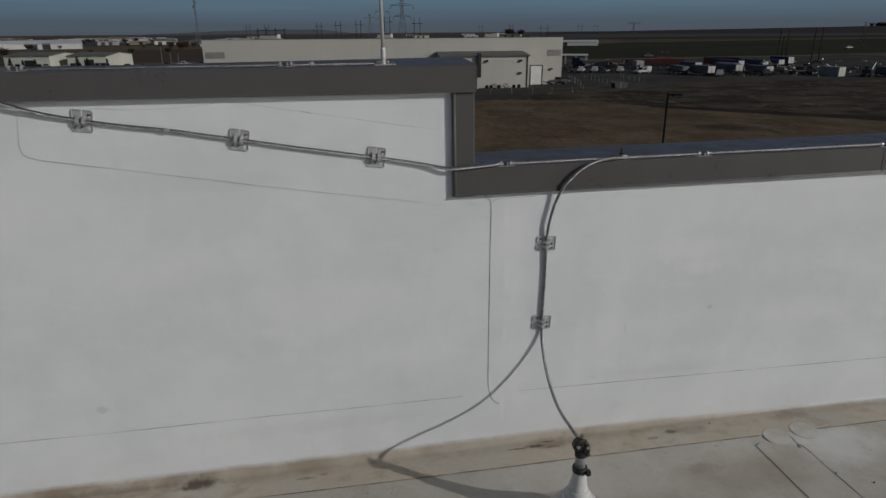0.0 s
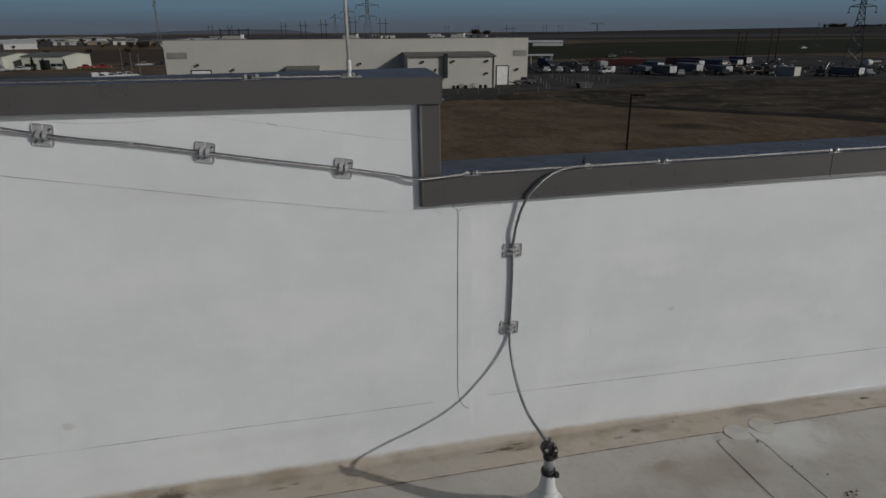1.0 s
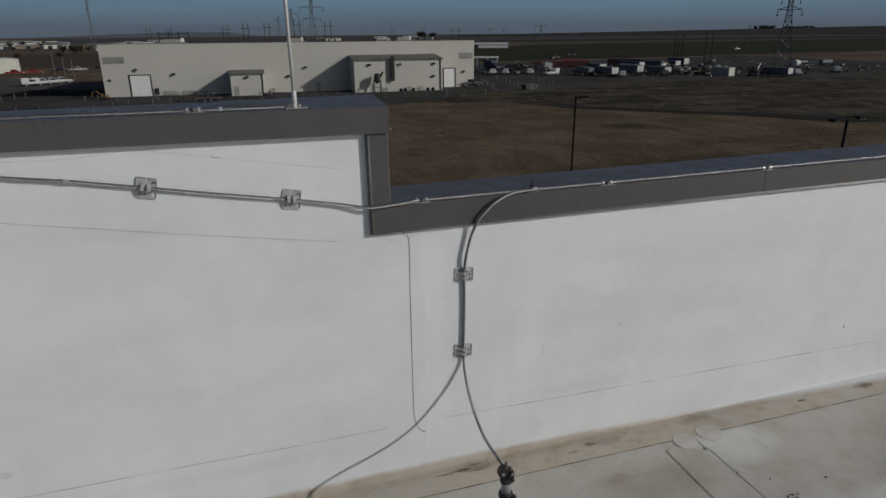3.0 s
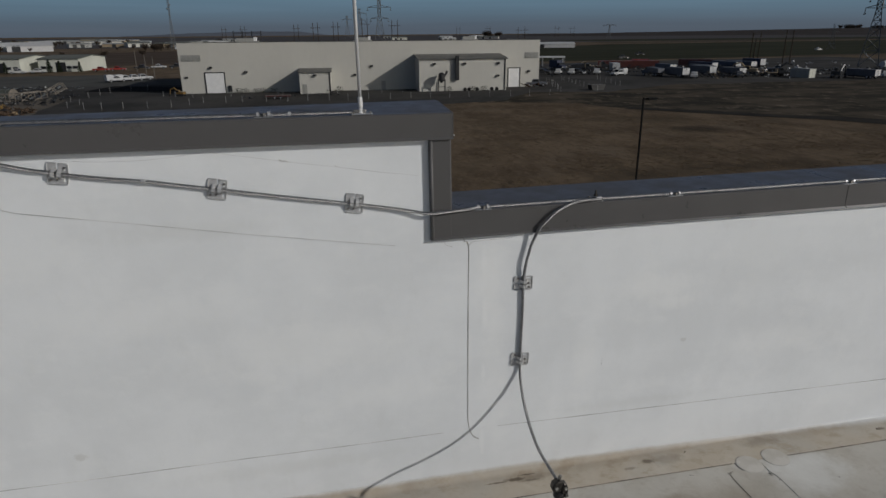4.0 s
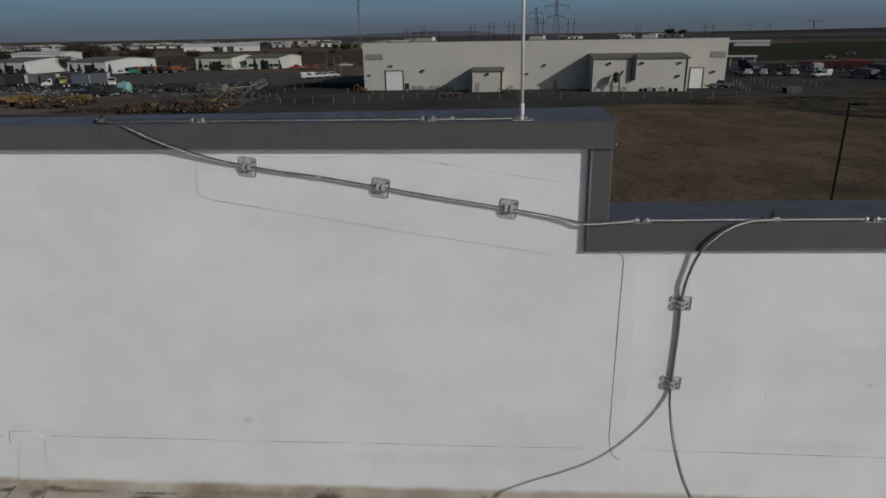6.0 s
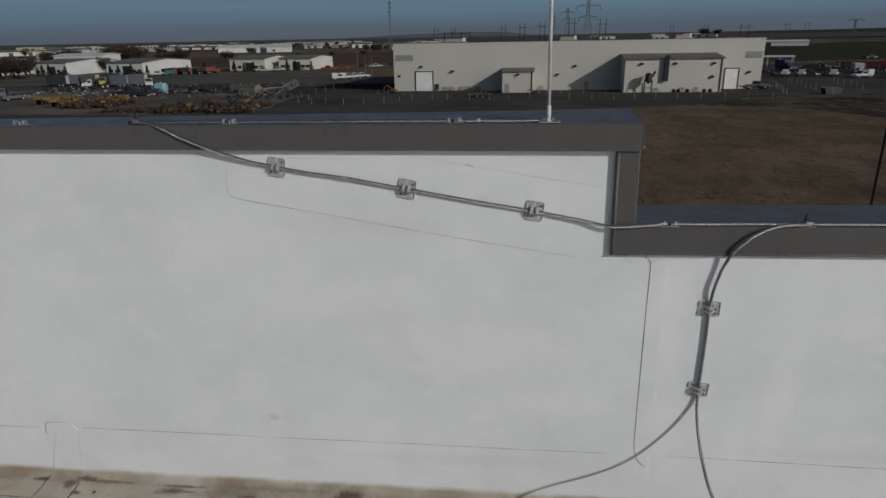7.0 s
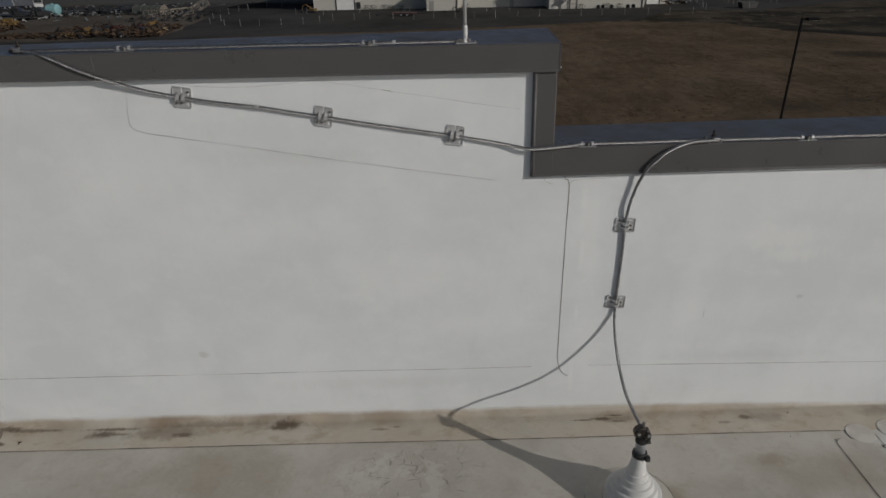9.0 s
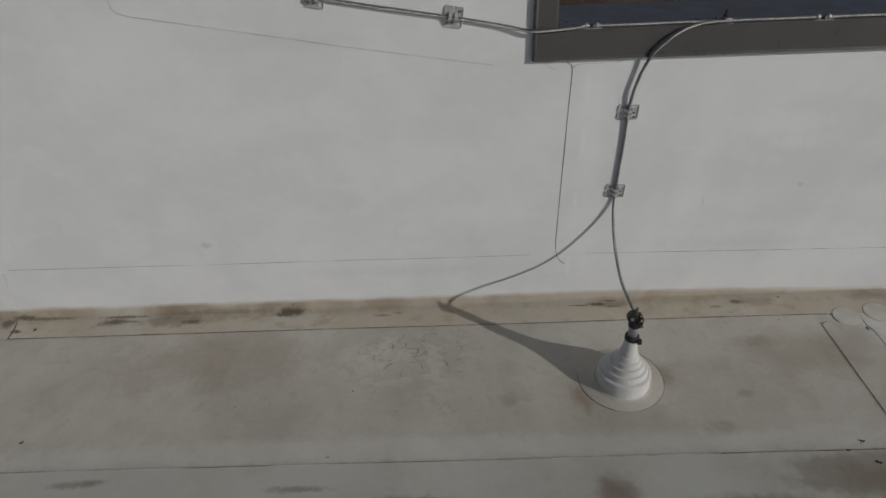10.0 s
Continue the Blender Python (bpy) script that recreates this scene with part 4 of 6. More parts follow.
bm = bmesh.new()
lathe(bm, [(0.175, 0.0010), (0.171, 0.0028), (0.132, 0.0040), (0.121, 0.008), (0.115, 0.014), (0.108, 0.016)], 48)
bmesh.ops.translate(bm, verts=bm.verts, vec=(-0.003, 0.010, 0.0))
part("flange", leaned(bm), DECK, boot, "grey membrane flange disc", smooth=True)
steps = [(0.112, 0.003), (0.109, 0.010), (0.106, 0.078), (0.104, 0.082), (0.098, 0.084), (0.091, 0.085), (0.086, 0.108), (0.084, 0.1115), (0.078, 0.113), (0.074, 0.114), (0.069, 0.135), (0.067, 0.138), (0.062, 0.1395),
         (0.058, 0.140), (0.053, 0.161), (0.051, 0.164), (0.047, 0.165), (0.041, 0.187), (0.039, 0.190), (0.0355, 0.191), (0.029, 0.232), (0.0245, 0.282), (0.018, 0.284)]
bm = bmesh.new()
lathe(bm, steps, 48)
cone = part("cone", leaned(bm), BOOT, boot, smooth=False)
bm = bmesh.new()
lathe(bm, [(0.0230, 0.276), (0.0270, 0.279), (0.0280, 0.288), (0.0270, 0.299), (0.0230, 0.302), (0.018, 0.302)], 24)
part("clamp_band", bm, BLACK, boot, "black rubber clamp band", smooth=True)
part("band_screw", block(0.012, 0.030, -0.036, -0.018, 0.278, 0.300, 0.004, 2), BLACK, boot)
bm = bmesh.new()
lathe(bm, [(0.0190, 0.272), (0.0190, 0.372), (0.017, 0.375)], 20)
part("pipe", bm, PIPE, boot, "galvanised pipe stub", smooth=True)
bm = bmesh.new()
lathe(bm, [(0.0215, 0.352), (0.0225, 0.355), (0.0225, 0.372), (0.012, 0.378), (0.012, 0.41), (0.008, 0.414)], 20)
part("pipe_cap", bm, BLACK, boot)
# two bronze jaws bolted round the cable's end
bm = bmesh.new()
prism(bm, [(-0.030, 0.386), (-0.034, 0.402), (-0.028, 0.424), (-0.014, 0.432), (0.006, 0.430), (0.010, 0.412), (0.006, 0.388), (-0.010, 0.380)], -0.015, 0.014, "y")
part("connector", softened(bm, 0.004), FITTING, boot, "bolted bronze cable connector")
bm = bmesh.new()
prism(bm, [(0.004, 0.372), (0.002, 0.398), (0.008, 0.424), (0.020, 0.420), (0.028, 0.398), (0.026, 0.356), (0.018, 0.352)], -0.019, 0.008, "y")
part("connector_jaw", softened(bm, 0.003), FITTING, boot)
for x, y, z, dx, dy, dz in ((-0.020, -0.014, 0.408, 0.0, -0.012, 0.004), (0.014, -0.018, 0.404, 0.0, -0.012, 0.004), (-0.002, 0.0, 0.428, 0.002, 0.0, 0.022), (0.020, -0.018, 0.372, 0.0, -0.010, 0.0)):
    bm = bmesh.new()
    bar(bm, (x, y, z), (x + dx, y + dy, z + dz), 0.0062, 6)
    part("bolt", bm, BOLT, boot)
bead("sealant_ring", [(-0.027 + 0.1755 * math.cos(a), -0.522 + 0.1755 * math.sin(a), 0.0026) for a in np.linspace(-3.3, -1.9, 14)], deck, 0.0036, 0.0014, Z, BEAD)
bead("sealant_ring", [(-0.027 + 0.1755 * math.cos(a), -0.522 + 0.1755 * math.sin(a), 0.0026) for a in np.linspace(-1.9, 1.0, 18)], deck, 0.0024, 0.0008, Z, FAINT)

# round patches where the laps meet
for x, y, r in ((1.080, -0.192, 0.060), (1.232, -0.172, 0.062)):
    bm = bmesh.new()
    lathe(bm, [(r, 0.0000), (r - 0.0010, 0.0012), (r * 0.85, 0.0016), (r * 0.5, 0.0016), (0.002, 0.0016)], 32)
    for v in bm.verts:
        v.co.z += 0.0022 + 0.0032 * min(1.0, max(0.0, (y + v.co.y + 0.19) / 0.02))
    ob = tagged(part("round_patch", bm, PATCH), "round membrane patch over a roof lap joint", "patch")
    ob.location = (x, y, 0.0)
    bead("patch_edge", [(r * math.cos(a), r * math.sin(a), 0.0024 + 0.0032 * min(1.0, max(0.0, (y + r * math.sin(a) + 0.19) / 0.02))) for a in np.linspace(1.9, 5.4, 22)], ob, 0.0026, 0.0010, Z, FAINT)
bead("lap_edge", [(1.60 + 0.12 * math.cos(a), -0.90 + 0.10 * math.sin(a), 0.003) for a in np.linspace(0.3, 2.9, 14)], deck, 0.0030, 0.0010, Z, FAINT)

# crumbs of dirt and leaf on the membrane
rng = random.Random(4)


def crumb(x, y, size, z=0.002):
    bm = bmesh.new()
    for k in range(rng.randint(2, 4)):
        a, d, s = rng.uniform(0, 6.28), rng.uniform(0, size), size * rng.uniform(0.35, 0.8)
        p = Vector((d * math.cos(a), d * math.sin(a), s * 0.2))
        tip = p + Vector((rng.uniform(-1, 1), rng.uniform(-1, 1), rng.uniform(0.0, 0.4))) * s
        bar(bm, p, tip, s * 0.35, 5, s * 0.12)
    ob = tagged(part("debris", bm, BARK), "dark crumb of leaf and dirt on the roof", "debris")
    ob.location = (x, y, z)


for x, y, size in ((-2.41, -0.771, 0.016), (1.262, -0.547, 0.012), (1.279, -0.661, 0.016), (1.31, -0.655, 0.013), (1.503, -0.615, 0.012), (1.128, -0.275, 0.013), (1.145, -0.315, 0.010), (1.150, -0.47, 0.012), (1.42, -0.36, 0.006), (1.252, -0.674, 0.018),
                   (0.776, -0.873, 0.016), (0.80, -0.955, 0.014), (0.83, -0.98, 0.010), (0.72, -0.90, 0.012), (-1.14, -0.55, 0.008), (-1.62, -0.62, 0.007), (-0.9, -0.30, 0.006), (-1.2, -0.87, 0.007), (0.77, -0.20, 0.009)):
    crumb(x, y, size)
for x, y, size in ((0.83, -0.045, 0.010), (-1.9, -0.13, 0.012), (-2.7, -0.12, 0.012), (1.89, -0.09, 0.016)):
    crumb(x, y, size, 0.0055)


# all of the building leans with its roof
for ob in list(scene.objects):
    if ob.parent is None and ob.type in ("MESH", "EMPTY"):
        ob.matrix_basis = LEAN @ ob.matrix_basis


# ---- open country ----
def land(x, y):
    """From plan coordinates drawn level with the roof to the level ground below."""
    k = 13.0 / (13.0 - FALL * max(-450.0, min(450.0, x)))
    return x * k, (y + 2.33) * k - 2.33


def sheet(name, outline, z, material, label, category):
    bm = bmesh.new()
    vs = [bm.verts.new((*land(x, y), z)) for x, y in outline]
    f = bm.faces.new(vs)
    if f.normal.z < 0:
        f.normal_flip()
    bmesh.ops.triangulate(bm, faces=[f])
    return tagged(part(name, bm, material), label, category, kind="structure")


bm = bmesh.new()
rings = [(0.0, 1), (30, 24), (120, 48), (400, 64), (1500, 64), (4700, 64)]
prev = None
for r, n in rings:
    n = 64 if r else 1
    ring = [bm.verts.new((r * math.cos(2 * math.pi * i / n), r * math.sin(2 * math.pi * i / n), GROUND)) for i in range(n)]
    if prev and len(prev) == 1:
        for i in range(n):
            bm.faces.new((prev[0], ring[i], ring[(i + 1) % n]))
    elif prev:
        for i in range(n):
            bm.faces.new((prev[i], ring[i], ring[(i + 1) % n], prev[(i + 1) % n]))
    prev = ring
tagged(part("ground", bm, EARTH), "flat dry grassland reaching the horizon", "ground", kind="structure")


def wavy(points, amount, step, seed):
    """An outline with an uneven edge."""
    out = []
    for (ax, ay), (bx, by) in zip(points, points[1:] + points[:1]):
        n = max(1, int(math.hypot(bx - ax, by - ay) / step))
        for i in range(n):
            x, y = ax + (bx - ax) * i / n, ay + (by - ay) * i / n
            out.append((x + amount * noise.noise(Vector((x * 0.11, y * 0.11, seed))), y + amount * noise.noise(Vector((x * 0.11, y * 0.11, seed + 9)))))
    return out


G = GROUND
sheet("yard", wavy([(-150, 112), (-60, 108), (-33, 111), (20, 114), (36, 118), (44.5, 132), (61, 126.5), (82, 138), (118, 133.5), (150, 127), (215, 150), (215, 240), (120, 245), (60, 245), (-30, 200), (-75, 196), (-116, 200), (-190, 215)], 1.6, 5, 1), G + 0.03, GRAVEL, "dark gravel yard round the warehouse", "yard")
sheet("yard_dirt", wavy([(-170, 140), (-105, 118), (-72, 112), (-50, 118), (-54, 150), (-75, 178), (-120, 186), (-170, 190)], 2.5, 6, 4), G + 0.06, DUST, "pale dirt storage yard", "yard")
sheet("road", [(-330, 262), (-130, 208), (-90, 197), (-25, 184), (-25, 201), (-66, 230), (-75, 250), (-140, 260), (-330, 306)], G + 0.06, ASPHALT, "wide worn asphalt road", "road")
sheet("track", wavy([(50, 98), (56, 91.5), (62, 84.8), (70, 76.5), (78, 66.5), (110, 43), (116, 46), (83, 70), (73, 79), (64, 88.5), (58, 94), (52, 100)], 1.3, 2.5, 6), G + 0.04, TRACK, "dark track through the dry field", "track")
sheet("field_weedy", wavy([(30, 115.5), (38, 113), (47, 108), (51, 99), (56, 93.5), (62, 86), (70, 78), (76, 73.5), (84, 66), (112, 44), (300, 20), (300, 160), (150, 134), (118, 140), (82, 145), (61, 135), (44.5, 140), (30, 125)], 2.6, 3, 12), G + 0.02, WEEDS, "weedy rough ground beyond the field", "field")
sheet("kerb_line", [(92, 138.2), (118, 134.6), (150, 128.2), (150, 128.7), (118, 135.2), (92, 138.8)], G + 0.06, STRAW, "pale edge of the yard", "yard")
sheet("field_ploughed", [(-260, 340), (-20, 330), (90, 560), (-60, 620), (-330, 560)], G + 0.05, SOIL, "brown fallow field", "field")
sheet("field_green", [(70, 262), (190, 250), (420, 228), (900, 200), (1100, 420), (700, 520), (250, 520), (80, 440)], G + 0.05, GREEN, "dark green winter crop field", "field")
sheet("field_strip", [(200, 246), (420, 226), (430, 232), (205, 256)], G + 0.10, STRAW, "thin pale stubble strip", "field")
sheet("field_strip_far", [(260, 545), (700, 538), (1200, 440), (1230, 520), (720, 620), (255, 600)], G + 0.06, STRAW, "pale stubble strip", "field")
sheet("field_strip_mid", [(330, 300), (700, 262), (900, 250), (905, 262), (700, 276), (332, 310)], G + 0.10, STRAW, "thin pale stubble strip", "field")
# this far sheet has the haze painted into its colour
sheet("field_far", [(-2600, 800), (-600, 900), (1500, 700), (2600, 1300), (2600, 2600), (-900, 3600), (-3200, 2000)], G + 0.05, FARLAND, "far fields greyed by haze in their colour", "field")
sheet("field_far_green", [(300, 640), (1300, 540), (1500, 690), (280, 800)], G + 0.10, GREEN, "far green fields", "field")

# low rise along the horizon
def rise_at(az):
    return max(0.0, min(30.0, 11.0 + (az - 33.0) * 0.74)) * (0.96 + 0.10 * noise.noise(Vector((az * 0.2, 0, 0)))) * min(1.0, max(0.0, (80 - az) / 20))


bm = bmesh.new()
rows = []
for i in range(66):
    a, h = radians(15 + i), rise_at(15 + i)
    rows.append([bm.verts.new((r * math.sin(a), r * math.cos(a), z)) for r, z in ((1900, G - 0.2), (2300, G + h * 0.55), (2700, G + h), (3300, G + h * 1.02), (4500, G - 0.2))])
for a, b in zip(rows, rows[1:]):
    for j in range(4):
        bm.faces.new((a[j], b[j], b[j + 1], a[j + 1]))
tagged(part("far_ridge", bm, PLOUGH), "low dark ridge on the horizon", "ridge", kind="structure")
# low hills beyond the plain, their haze painted into the material
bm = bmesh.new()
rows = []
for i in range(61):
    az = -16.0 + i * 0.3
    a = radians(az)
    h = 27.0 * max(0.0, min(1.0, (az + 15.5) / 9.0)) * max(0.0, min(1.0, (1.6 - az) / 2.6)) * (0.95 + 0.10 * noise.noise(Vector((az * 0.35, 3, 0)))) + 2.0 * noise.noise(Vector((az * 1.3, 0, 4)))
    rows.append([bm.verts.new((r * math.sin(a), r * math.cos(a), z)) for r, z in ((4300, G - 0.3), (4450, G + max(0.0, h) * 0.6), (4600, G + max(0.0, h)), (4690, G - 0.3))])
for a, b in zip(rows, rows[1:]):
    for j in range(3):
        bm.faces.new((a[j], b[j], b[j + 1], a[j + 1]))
tagged(part("far_hills", bm, HAZYHILL, smooth=True), "hills on the horizon with blue-grey haze in their colour", "hills", kind="structure")

# dry grass: uncounted tufts over the near field
rng = random.Random(11)
verts, faces = [], []
made = 0
while made < 30000:
    y = rng.uniform(22, 112)
    x = rng.uniform(-0.45 * y - 4, 1.25 * y + 8)
    if noise.noise(Vector((x * 0.09, y * 0.2, 2))) + rng.uniform(-0.5, 0.5) < -0.1 or x > 135:
        continue
    if x > 51 + (98 - y) * 0.82 and rng.random() < 0.75:
        continue
    made += 1
    for k in range(3):
        a, h, w = rng.uniform(0, 6.28), rng.uniform(0.010, 0.028), rng.uniform(0.15, 0.42)
        dx, dy = math.cos(a) * w, math.sin(a) * w
        n = len(verts)
        px, py = x + rng.uniform(-0.2, 0.2), y + rng.uniform(-0.2, 0.2)
        verts += [(px - dx, py - dy, G - 0.01), (px + dx, py + dy, G - 0.01), (px + rng.uniform(-0.2, 0.2), py + rng.uniform(-0.2, 0.2), G + h)]
        faces.append((n, n + 1, n + 2))
data = bpy.data.meshes.new("dry_grass")
data.from_pydata(verts, [], faces)
data.materials.append(GRASS)
tagged(new("dry_grass", data), "tufts of dry brown grass over the field", "grass", kind="stuff")


# ---- warehouse ----
W0, WU, WN = Vector((-30.5, 154.0, GROUND)), Vector((0.99948, -0.03216, 0)), Vector((0.03216, 0.99948, 0))
WM = Matrix.Translation(W0) @ Matrix(((WU.x, WN.x, 0, 0), (WU.y, WN.y, 0, 0), (0, 0, 1, 0), (0, 0, 0, 1)))
LEN = 84.6
warehouse = thing("warehouse", "long beige metal-sided warehouse with lean-to annexes", "warehouse", WM)


bm = bmesh.new()
box(bm, 0, LEN, 0, 45, 0, 10.4)
part("wall", bm, SIDING, warehouse, "smooth beige metal siding")
part("parapet", block(0, LEN, 0, 0.3, 10.4, 11.10), SIDING, warehouse)
for x in (0, LEN - 0.3):
    part("parapet", block(x, x + 0.3, 0.3, 30, 10.4, 11.05), SIDING, warehouse)
part("parapet_cap", block(-0.06, LEN + 0.06, -0.07, 0.38, 11.10, 11.19), ROOFING, warehouse)
bm = bmesh.new()
prism(bm, [(0.3, 10.4), (0.3, 10.8), (45.15, 10.55), (45.15, 10.4)], 0.3, LEN - 0.3, "x")
part("roof", bm, ROOFING, warehouse)


def rooftop_unit(u, width, label, screen=False):
    """An air handler on the flat roof, on a curb, some behind an open screen of posts."""
    ob = thing("rooftop_unit", label, "rooftop unit", WM @ pose(u, 16.0, 10.55), "units on the warehouse roof")
    part("curb", block(-width / 2, width / 2, -1.2, 1.2, 0.0, 0.7), LOUVRE, ob)
    part("cabinet", block(-width * 0.45, width * 0.3, -1.0, 1.0, 0.7, 1.35, 0.05), LOUVRE, ob)
    part("hood", block(width * 0.3, width * 0.42, -0.8, 0.8, 0.7, 1.6, 0.05), DOORWHITE, ob)
    bm = bmesh.new()
    bar(bm, (-width * 0.15, 0, 1.35), (-width * 0.15, 0, 1.55), 0.55, 14)
    part("fan_cowl", bm, P_DARK, ob)
    if screen:
        for k in range(4):
            x = -width * 0.6 + width * 1.2 * k / 3
            part("screen_post", block(x - 0.12, x + 0.12, 1.6, 1.8, 0.0, 3.1), P_DARK, ob)
        part("screen_rail", block(-width * 0.6, width * 0.6, 1.62, 1.78, 2.5, 2.65), P_DARK, ob)
    return ob




rooftop_unit(13.4, 5.6, "grey rooftop air handler before an open post screen", True)
rooftop_unit(42.2, 4.6, "grey rooftop air handler on the warehouse roof")
rooftop_unit(70.2, 4.4, "grey rooftop air handler with a white hood on the warehouse roof")


def roll_door(x0, x1, h, y, parent):
    d = part("roll_door", block(x0, x1, y - 0.06, y + 0.05, 0.05, h, 0.02), DOORWHITE, parent, "white roll-up door")
    for k in range(1, 8):
        part("slat_joint", block(x0 + 0.05, x1 - 0.05, y - 0.075, y - 0.05, h * k / 8 - 0.02, h * k / 8 + 0.02), DOORWHITE, d)
    for a, b, c, e in ((x0 - 0.22, x0, 0, h + 0.2), (x1, x1 + 0.22, 0, h + 0.2), (x0, x1, h, h + 0.2)):
        part("door_frame", block(a, b, y - 0.12, y + 0.05, c, e), P_DARK, d)


def wall_lamp(x, y, z, parent):
    d = part("wall_lamp", block(x - 0.35, x + 0.35, y - 0.45, y, z - 0.2, z + 0.25, 0.08), P_DARK, parent, "dark wall pack lamp")
    part("lens", block(x - 0.28, x + 0.28, y - 0.40, y - 0.05, z - 0.235, z - 0.19), LENS, d)


def louvre(x0, x1, z0, z1, y, parent):
    d = part("louvre", block(x0, x1, y - 0.06, y + 0.02, z0, z1), LOUVRE, parent, "grey louvred vent")
    for k in range(7):
        z = z0 + (z1 - z0) * (k + 0.5) / 7
        part("blade", block(x0 + 0.05, x1 - 0.05, y - 0.12, y - 0.05, z - 0.04, z + 0.03), LOUVRE, d)


roll_door(5.4, 9.5, 4.5, 0, warehouse)
roll_door(76.8, 79.6, 4.5, 0, warehouse)
louvre(0.5, 4.8, 7.1, 8.5, 0, warehouse)
louvre(80.8, 84.2, 6.8, 8.2, 0, warehouse)
part("side_door", block(45.5, 46.5, -0.06, 0.04, 0.05, 2.1), LOUVRE, warehouse, "grey steel side door")
part("meter_box", block(10.2, 11.0, -0.3, 0.0, 0.3, 1.7, 0.03), P_DARK, warehouse)
part("meter_box", block(1.0, 1.6, -0.25, 0.0, 3.4, 3.8, 0.03), P_DARK, warehouse)
for x, z in ((14.5, 4.6), (6.8, 5.7), (43.3, 5.5), (39.3, 3.6), (81.9, 3.7)):
    wall_lamp(x, -0.0 if x != 14.5 else -0.1, z, warehouse)


def annex(x0, x1, depth, h0, h1, parent):
    bm = bmesh.new()
    prism(bm, [(-depth, 0), (-depth, h0), (0, h1 - 0.4), (0, 0)], x0, x1, "x")
    body = part("annex", bm, SIDING, parent, "beige lean-to annex")
    bm = bmesh.new()
    prism(bm, [(-depth - 0.3, h0 - 0.06), (-depth - 0.3, h0 + 0.14), (0.0, h1 - 0.12), (0.0, h1 - 0.4)], x0 - 0.25, x1 + 0.25, "x")
    part("annex_roof", bm, ROOFING, body, "grey sloped annex roof")
    return body


a1 = annex(26.7, 33.7, 6.5, 4.65, 5.4, warehouse)
a2 = annex(53.7, 74.3, 7.5, 7.1, 8.2, warehouse)
part("annex_door", block(27.3, 28.3, -6.56, -6.45, 0.05, 2.1), LOUVRE, a1)
for x, y, z, p in ((30.2, -6.5, 4.0, a1), (57.2, -7.5, 6.1, a2), (64.3, -7.5, 6.1, a2), (72.3, -7.5, 6.1, a2), (72.2, -7.5, 3.3, a2)):
    wall_lamp(x, y, z, p)
for x, y, h, p in ((33.4, -6.62, 4.6, a1), (73.9, -7.62, 7.1, a2)):
    part("downpipe", block(x - 0.12, x + 0.12, y, y + 0.14, 0.05, h), P_DARK, p)
bm = bmesh.new()
box(bm, 62.0, 62.9, -8.3, -7.7, 2.5, 7.9)
box(bm, 62.1, 62.8, -8.2, -7.5, 7.2, 7.6)
box(bm, 62.1, 62.8, -8.2, -7.5, 2.9, 3.2)
part("exhaust_duct", softened(bm, 0.04), P_DARK, a2, "dark steel exhaust duct on brackets")
tower = thing("dust_collector", "dark steel dust collector on thin legs beside the annex", "dust collector", WM @ pose(58.6, -9.2, 0))
for x in (-0.75, 0.75):
    for y in (-0.6, 0.6):
        part("leg", block(x - 0.07, x + 0.07, y - 0.07, y + 0.07, 0, 2.9), P_DARK, tower)
for z in (1.2, 2.6):
    part("ledger", block(-0.75, 0.75, -0.66, -0.54, z - 0.06, z + 0.06), P_DARK, tower)
bm = bmesh.new()
lathe(bm, [(0.15, 2.0), (0.75, 2.7), (0.75, 3.9), (0.35, 4.3)], 16)
part("hopper", bm, P_DARK, tower)
bm = bmesh.new()
bar(bm, (0.6, 0.0, 3.4), (1.35, 0.0, 4.6), 0.24, 8)
part("elbow_duct", bm, P_DARK, tower)


# ---- tyres, shrubs and clutter along the warehouse ----
rng = random.Random(21)


def loose_tyre(m):
    bm = bmesh.new()
    lathe(bm, [(0.24, -0.11), (0.38, -0.12), (0.42, -0.07), (0.42, 0.07), (0.38, 0.12), (0.24, 0.11), (0.24, -0.11)], 20)
    ob = tagged(part("tyre", bm, TYRE), "old black tyre leaning by the annex wall", "tyre", "tyres by the annex")
    ob.matrix_basis = m
    return ob


first_tyre = loose_tyre(WM @ pose(64.2, -8.6, 0.42, 82, 0, 0))
for x in (65.2, 67.1, 70.6, 71.8):
    copy_thing(first_tyre, WM @ pose(x, -8.5, 0.42, 84, 0, rng.uniform(-15, 15)))


def shrub(x, y, h, w, material, label, count=160, z=G):
    ob = thing("shrub", label, "shrub", pose(x, y, z))
    bm = bmesh.new()
    for k in range(5):
        a = k * 1.3
        bar(bm, (0, 0, -0.05), (math.cos(a) * w * 0.3, math.sin(a) * w * 0.3, h * 0.6), 0.03 * h, 5, 0.008 * h)
    part("stems", bm, BARK, ob)
    bm = bmesh.new()
    for k in range(count):
        a, d, e = rng.uniform(0, 6.28), rng.uniform(0, 1) ** 0.6, rng.uniform(0.12, 1)
        p = Vector((math.cos(a) * d * w * 0.5 * (1.1 - e * 0.5), math.sin(a) * d * w * 0.5 * (1.1 - e * 0.5), e * h))
        s = h * rng.uniform(0.06, 0.14)
        n = [bm.verts.new(p + Vector((rng.uniform(-1, 1), rng.uniform(-1, 1), rng.uniform(-1, 1))) * s) for _ in range(3)]
        bm.faces.new(n)
    part("foliage", bm, material, ob)
    return ob


